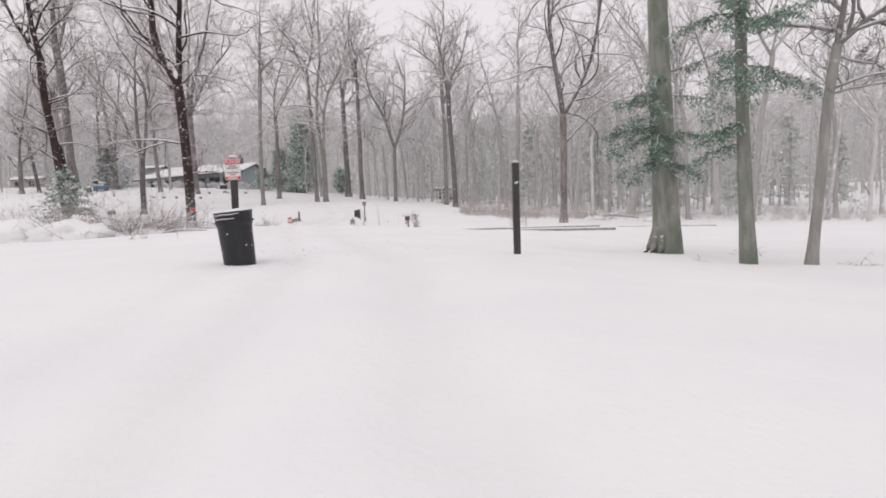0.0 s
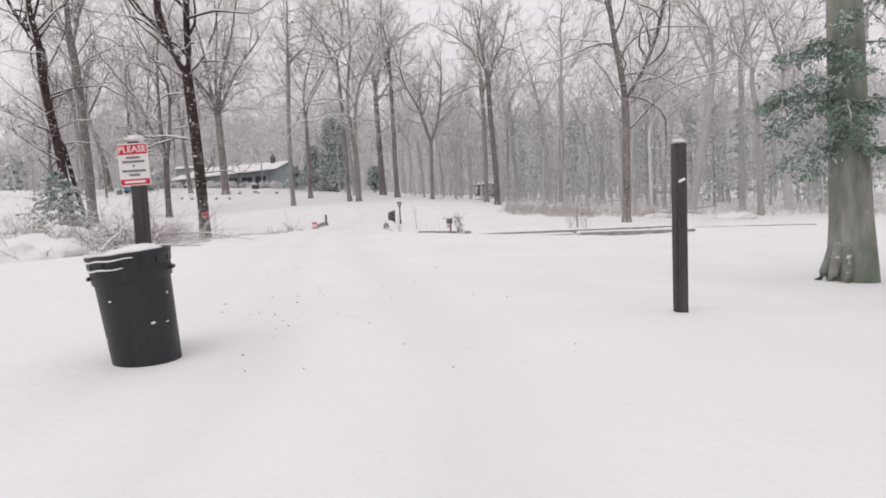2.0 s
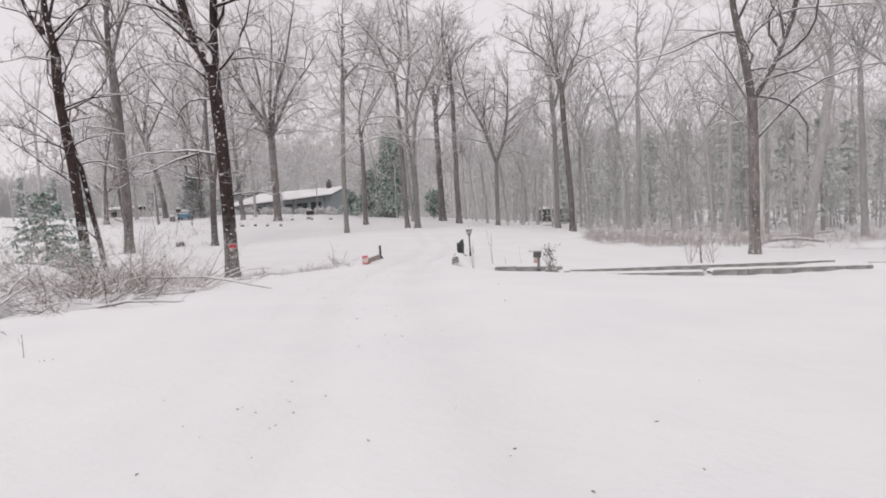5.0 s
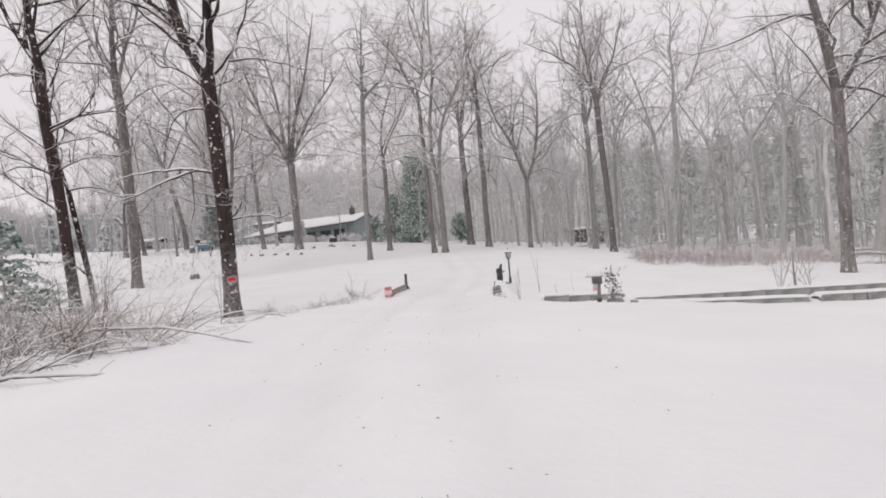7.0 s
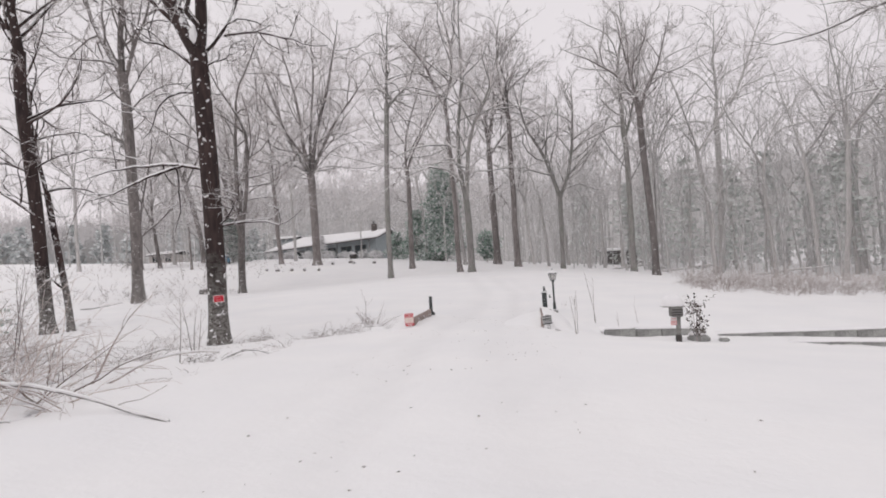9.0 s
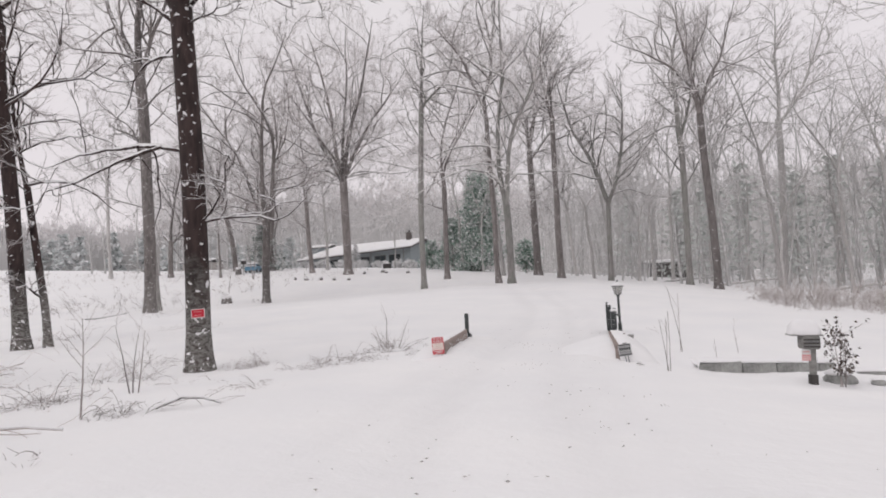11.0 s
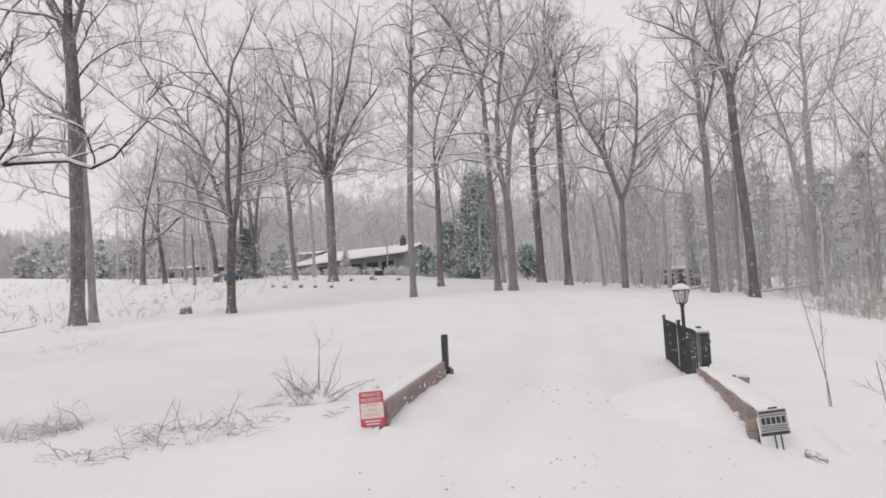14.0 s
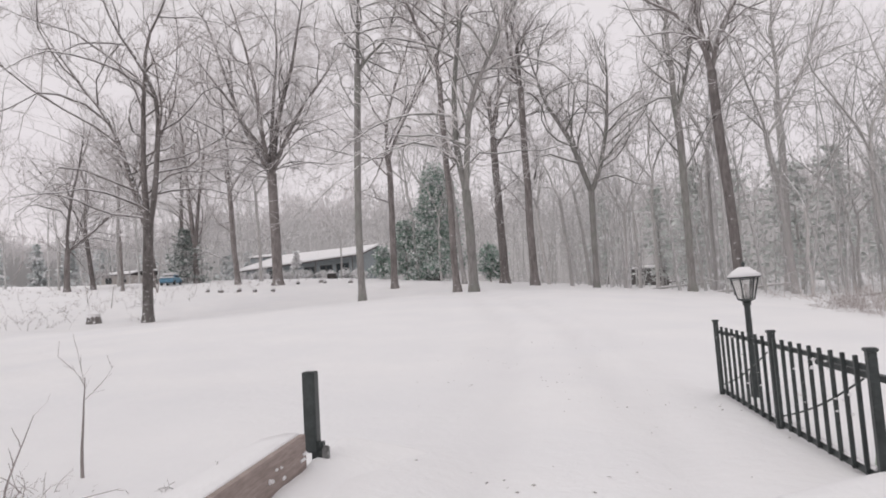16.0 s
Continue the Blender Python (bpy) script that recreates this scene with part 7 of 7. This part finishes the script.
sapling(-5.18, 39.65, 1.25, 601, "thin bare sapling stems beside the drive", 0.008, 3, 0.08, 1, 0.6)
sapling(-4.60, 43.5, 1.75, 602, "thin bare sapling behind the gate", 0.009, 2, 0.03, 1, 0.6)
sapling(-3.9, 42.6, 0.7, 612, "thin whip standing in the snow", 0.005, 1, 0.03, 1, 0.6)
sapling(-3.2, 43.9, 0.8, 613, "thin whip bowed over the snow", 0.006, 1, 0.25, 2, 0.5)
sapling(-12.97, 44.25, 1.18, 603, "bare young tree forking near its tip", 0.019, 1, 0.03, 4, 0.78)
brush("bare_shrub", -11.95, 42.1, "low bare shrub with splayed twigs beside the notice", "shrub", 604, 26, 0.78, 0.28, M_TWIG, 0.7, -0.03, 5, 0.011, 0.10, 0.35)
sapling(-13.8, 35.0, 1.35, 605, "thin sapling stems in a narrow fork", 0.013, 3, 0.16, 3, 0.4)
sapling(-12.7, 32.9, 1.5, 606, "thin upright sapling in the brush", 0.014, 1, 0.03, 8, 0.55)
sapling(5.35, 44.2, 2.3, 607, "dark broken stub behind the edging", 0.06, 1, 0.05, 2, 0.3)
sapling(5.95, 44.3, 2.0, 617, "thin stems splaying behind the edging", 0.014, 4, 0.3, 6, 0.2)
sapling(4.9, 44.6, 2.0, 608, "thin bare shrub behind the edging", 0.012, 6, 0.4, 6, 0.2)
sapling(-1.93, 40.55, 1.2, 609, "small shrub with brown leaves hanging", 0.013, 3, 0.05, 9, 0.22, None, 2)
sapling(-8.63, 19.82, 0.42, 618, "thin twig poking out of the snow", 0.005, 1, 0.03, 1, 0.6)
sapling(-7.92, 19.42, 0.2, 619, "short dark twig poking out of the snow", 0.009, 2, 0.15, 1, 0.5)
sapling(-7.75, 19.41, 0.2, 620, "short dark twig poking out of the snow", 0.006, 1, 0.1, 1, 0.6)
sapling(-6.54, 17.07, 0.17, 621, "short thin twig poking out of the snow", 0.004, 1, 0.05, 1, 0.6)
sapling(-49.5, 93.0, 7.2, 614, "two thin leaning saplings beside the lawn", 0.06, 2, 0.13, 5, 0.4)
sapling(-44.9, 81.4, 3.9, 615, "thin bare whip standing in the lawn", 0.03, 1, 0.04, 2, 0.5)
sapling(-48.8, 83.3, 4.1, 616, "thin bare whip standing in the lawn", 0.032, 1, 0.03, 2, 0.5)
sapling(-15.2, 31.5, 2.2, 610, "tall thin sapling in the brush", 0.014, 2, 0.12, 8, 0.4)


def fallen_branch(pts, r, label, seed, shoots=9):
    rg = np.random.default_rng(seed)
    x0, y0 = pts[0][0], pts[0][1]
    ob = put("fallen_branch", x0, y0, label, "branch")
    n = 12
    t = np.linspace(0, 1, n + 1)
    P = np.zeros((1, n + 1, 3))
    P[0, :, 0] = np.interp(t, np.linspace(0, 1, len(pts)), [p[0] - x0 for p in pts]) + rg.normal(0, 0.02, n + 1)
    P[0, :, 1] = np.interp(t, np.linspace(0, 1, len(pts)), [p[1] - y0 for p in pts]) + rg.normal(0, 0.02, n + 1)
    P[0, :, 2] = ground_z(P[0, :, 0] + x0, P[0, :, 1] + y0) - gz(x0, y0) + np.interp(t, np.linspace(0, 1, len(pts)), [p[2] for p in pts])
    R = taper(np.array([r]), np.array([r * 0.3]), n)
    tb = Tubes()
    tb.add(P, R, 7)
    part("limb", tb.mesh("limb"), M_BARK, ob)
    ridge = Tubes()
    lay_snow(ridge, P, R * 0.85)
    tagged(part("snow_line", ridge.mesh("snow_line"), M_SNOW, ob), kind="stuff")
    if not shoots:
        return
    S, D, q, s = offshoots(rg, P, R, shoots, 0.1, 0.95, 50)
    tw = Tubes()
    tw.add(runs(rg, S, D, rg.uniform(0.25, 0.8, len(S)), 4, 0.1, -0.03), taper(q * 0.5, np.full(len(q), 0.003), 4), 4)
    tagged(part("twig_spray", tw.mesh("twigs"), M_TWIG, ob), kind="stuff")


fallen_branch([(-13.7, 28.1, 0.02), (-12.4, 28.0, 0.40), (-10.8, 27.8, 0.36), (-8.9, 27.6, 0.02)], 0.03, "arched fallen branch lying across the snow", 1)
fallen_branch([(4.6, 145.0, 0.2), (8.5, 146.0, 0.9), (12.5, 147.0, 1.2), (16.5, 148.0, 1.5)], 0.2, "long fallen trunk in the wood, snow along it", 9, 3)
fallen_branch([(-11.6, 24.6, 0.0), (-10.6, 24.5, 0.14), (-9.6, 24.9, 0.05)], 0.03, "bare fallen branch on the verge", 2)
fallen_branch([(-10.36, 20.15, -0.01), (-10.24, 20.88, 0.46), (-10.13, 21.60, 0.92)], 0.024, "thin bare pole leaning on the brush", 3, 3)
fallen_branch([(-10.85, 21.40, 0.24), (-10.79, 21.85, 0.50), (-10.72, 22.30, 0.75)], 0.020, "thin bare pole leaning on the brush", 4, 2)
fallen_branch([(-5.76, 40.16, 0.02), (-5.70, 40.08, 0.04), (-5.63, 39.98, 0.02)], 0.024, "short dark stick lying on the snow", 7, 0)
fallen_branch([(-11.95, 33.4, 0.02), (-11.7, 33.6, 0.13), (-11.5, 33.75, 0.10), (-11.3, 33.85, 0.02)], 0.016, "thin bowed stick lying on the snow", 8)
fallen_branch([(-36.0, 55.2, 0.05), (-34.8, 55.0, 0.1), (-33.2, 55.6, 0.35)], 0.045, "snow-covered branch lying in the field", 5)


def red_tree_sign():
    ob = thing("tree_notice", pose(-16.13, 39.64, 1.21, 0, -2, 24), "red and white notice nailed to a tree", "sign")
    part("plate", box(0.33, 0.01, 0.225, (0, 0, 0), 0.003), M_WHITE, ob)
    part("red_panel", box(0.295, 0.003, 0.19, (0, -0.007, 0)), M_RED, ob)
    for z, w in ((0.045, 0.2), (-0.045, 0.17)):
        part("printed_bar", box(w, 0.002, 0.012, (0, -0.010, z)), M_FADED, ob)
    for sx in (-1, 1):
        part("nail", lathe([(0.008, 0), (0.008, 0.006)], 8), M_METAL, ob, at=pose(sx * 0.15, -0.006, 0.10, 90, 0, 0))


red_tree_sign()


def stump(x, y, r, h, seed):
    ob = put("tree_stump", x, y, "sawn grey stump capped with snow", "stump", 0, 0, seed * 40)
    part("wood", lathe([(r * 1.35, -0.2), (r * 1.15, 0.08), (r, h * 0.6), (r * 0.97, h)], 16), M_BARK, ob)
    b = lathe([(r * 0.95, 0), (r * 1.0, 0.05), (r * 0.7, 0.12), (r * 0.2, 0.15)], 16)
    part("snow_cap", b, M_ROOF_SNOW, ob, at=pose(0, 0, h + 0.002))


stump(-40.1, 74.3, 0.42, 0.55, 1)
stump(-61.4, 107.2, 0.4, 1.0, 2)
stump(-36.9, 104.5, 0.3, 0.4, 3)


def bird_feeder():
    ob = put("bird_feeder", -58.3, 104.0, "dark feeder on a thin pole topped with snow", "bird feeder")
    part("pole", lathe([(0.05, -0.2), (0.04, 1.6)], 10), M_POST, ob)
    part("house_box", box(0.55, 0.45, 0.5, (0, 0, 1.85), 0.03), M_POST, ob)
    snow_cap(ob, 0.7, 0.6, 0.25, pose(0, 0, 2.1))


bird_feeder()

# a row of small stones under snow along the lawn
rng = np.random.default_rng(77)
for x, y in [(-43.0, 91.6), (-41.2, 91.0), (-39.4, 91.2), (-37.6, 90.9), (-35.6, 90.6), (-38.4, 101.5), (-35.9, 103.0), (-33.0, 103.4)]:
    ob = put("border_stone", x, y, "small dark stone under a cap of snow", "stone", 0, 0, float(rng.uniform(0, 360)), 0, "stones along the lawn")
    bm = bmesh.new()
    bmesh.ops.create_icosphere(bm, subdivisions=2, radius=0.24)
    for v in bm.verts:
        v.co = Vector((v.co.x * 1.2, v.co.y * 0.8, v.co.z * 0.8)) * (1 + 0.25 * noise.noise(v.co * 3 + Vector((x, y, 0))))
    part("rock", bm, M_BARK, ob, at=pose(0, 0, 0.1))
    b = box(0.46, 0.34, 0.13, (0, 0, 0.28), 0.055)
    for f in b.faces:
        f.smooth = True
    part("snow_cap", b, M_ROOF_SNOW, ob)

for x, y, r in ((-1.80, 41.0, 0.24), (-1.15, 40.9, 0.11)):
    ob = put("rock", x, y, "dark rough rock half buried in snow", "rock")
    bm = bmesh.new()
    bmesh.ops.create_icosphere(bm, subdivisions=3, radius=r)
    for v in bm.verts:
        v.co = Vector((v.co.x * 1.25, v.co.y * 0.8, v.co.z * 0.62)) * (1 + 0.3 * noise.noise(v.co * 7 + Vector((x, y, 0))))
    part("stone", bm, M_STONE, ob, at=pose(0, 0, 0.04))
    bm = bmesh.new()
    bmesh.ops.create_icosphere(bm, subdivisions=3, radius=r)
    for v in bm.verts:
        v.co = Vector((v.co.x * 1.05, v.co.y * 0.8, max(v.co.z, 0) * 0.5))
    for f in bm.faces:
        f.smooth = True
    part("snow_cap", bm, M_ROOF_SNOW, ob, at=pose(-0.02, 0.05, 0.04 + r * 0.48))

# snowy shrubs under the house windows
for i, (x, y, h, r) in enumerate([(-46, 134.5, 1.5, 1.2), (-50, 135.0, 1.2, 1.3), (-53.5, 135.8, 1.7, 1.2), (-58.5, 136.6, 1.5, 1.5), (-62.5, 137.5, 1.9, 1.4), (-67, 138.5, 1.3, 1.5), (-39.5, 133.5, 2.2, 1.6), (-44.0, 134.0, 1.7, 1.5), (-42.0, 131.5, 1.4, 1.6), (-47.6, 131.5, 1.2, 1.5), (-55.0, 132.0, 1.2, 1.6), (-60.5, 133.0, 1.3, 1.5)]):
    leafy_evergreen("foundation_shrub", x, y, h * 0.8, r, 900, 0.22, M_SHRUB, "low clipped shrub under snow by the house", "bush", 700 + i, 0.1, 0.1)["group"] = "shrubs by the house"
b = put("planter_box", -44.7, 126.0, "dark square planter on the snowy lawn", "planter")
part("body", join([box(1.1, 0.08, 0.8, (0, -0.5, 0.4), 0.01), box(1.1, 0.08, 0.8, (0, 0.5, 0.4), 0.01), box(0.08, 0.9, 0.8, (-0.51, 0, 0.4), 0.01), box(0.08, 0.9, 0.8, (0.51, 0, 0.4), 0.01)]), M_POST, b)
snow_cap(b, 1.0, 0.9, 0.3, pose(0, 0, 0.6))


def thicket(name, label, seed, count, xs, ys, h, mat, keep=None):
    """Brambles and whips along the wood's edge, past counting."""
    rg = np.random.default_rng(seed)
    X, Y = rg.uniform(*xs, count), rg.uniform(*ys, count)
    k = np.array([0.5 + 0.5 * noise.noise((float(a) * 0.12, float(b) * 0.12, seed)) for a, b in zip(X, Y)]) + rg.normal(0, 0.1, count)
    ok = k > 0.45
    if keep is not None:
        ok &= keep(X, Y)
    X, Y = X[ok], Y[ok]
    n = len(X)
    S = np.stack([X, Y, ground_z(X, Y) - 0.05], -1)
    D = np.stack([rg.normal(0, 0.5, n), rg.normal(0, 0.5, n), np.ones(n)], -1)
    tall = np.array([0.68 + 1.25 * noise.noise((float(a) * 0.45, float(b) * 0.45, seed + 3)) for a, b in zip(X, Y)])
    P = runs(rg, S, D, h * np.clip(tall, 0.25, 1.4) * rg.uniform(0.4, 1.25, n), 5, 0.16, -0.10, 0.06)
    R = taper(0.011 * rg.uniform(0.6, 1.5, n), np.full(n, 0.005), 5)
    tb = Tubes()
    tb.add(P, R, 3)
    S2, D2, r2, t2 = offshoots(rg, P, R, 5, 0.3, 0.95, 42)
    tb.add(runs(rg, S2, D2, h * 0.35 * rg.uniform(0.4, 1.2, len(S2)), 2, 0.15, -0.02), taper(np.full(len(S2), 0.009), np.full(len(S2), 0.005), 2), 3)
    ob = thing(name, pose(0, 0, 0), label, "thicket", kind="stuff")
    tagged(part("stem_tangle", tb.mesh("stems"), mat, ob), kind="stuff")


thicket("bramble_thicket", "pale brown brambles and whips dusted with snow", 41, 2000, (3, 62), (57, 84), 1.9, M_TAN, lambda X, Y: (Y - 57) > (13 - X) * 1.5 + 2.5 + 2.5 * np.sin(X * 0.9) * np.sin(X * 0.37 + 2))
thicket("undergrowth", "thin saplings paled by painted haze filling the winter wood", 43, 1900, (-20, 95), (92, 170), 6.0, M_TWIG_FAR, lambda X, Y: ((X > -5) | (Y > 124)) & ~((np.abs(X - 1.6 - (Y - 138) * 0.07) < 4.5) & (Y < 144)))
thicket("dry_weeds", "tall dry weed stalks standing in the snowy lawn", 49, 330, (-52, -33), (57, 96), 1.5, M_TWIG, lambda X, Y: X < -34 - (Y - 57) * 0.16)
thicket("field_weeds", "dry weeds poking through the snowy field", 45, 900, (-110, -42), (55, 125), 0.8, M_BRAMBLE)
thicket("bramble_patch", "dense tan brambles arching out of the snow", 47, 1400, (1.8, 16), (57.5, 70), 1.4, M_TAN, lambda X, Y: (Y - 57.5) > 0.25 * (X - 4) ** 2 * (X < 4) + 2.0 + 2.0 * np.sin(X * 1.3) * np.sin(X * 0.7 + 1))


def litter():
    """Scraps of leaf and twig scattered on the snow of the lane."""
    rg = np.random.default_rng(3)
    n = 1500
    Y = rg.uniform(10, 54, n)
    track = rg.choice([-0.9, -0.2, 0.8, 1.3], n)
    X = drive_x(Y) + track + rg.normal(0, 0.9, n)
    Z = ground_z(X, Y)
    k = np.array([noise.noise((float(a) * 0.5, float(b) * 0.5, 3.0)) for a, b in zip(X, Y)]) + rg.normal(0, 0.25, n)
    X, Y, Z = X[k > 0.15], Y[k > 0.15], Z[k > 0.15]
    C = np.stack([X, Y, Z + 0.012], -1)
    me = leaf_mesh(rg, C, 0.014, 0.0, 2.6, 0.96)
    tagged(part("leaf_litter", me, M_LITTER), "scraps of brown leaf scattered on the snow", "leaf litter", kind="stuff")


litter()
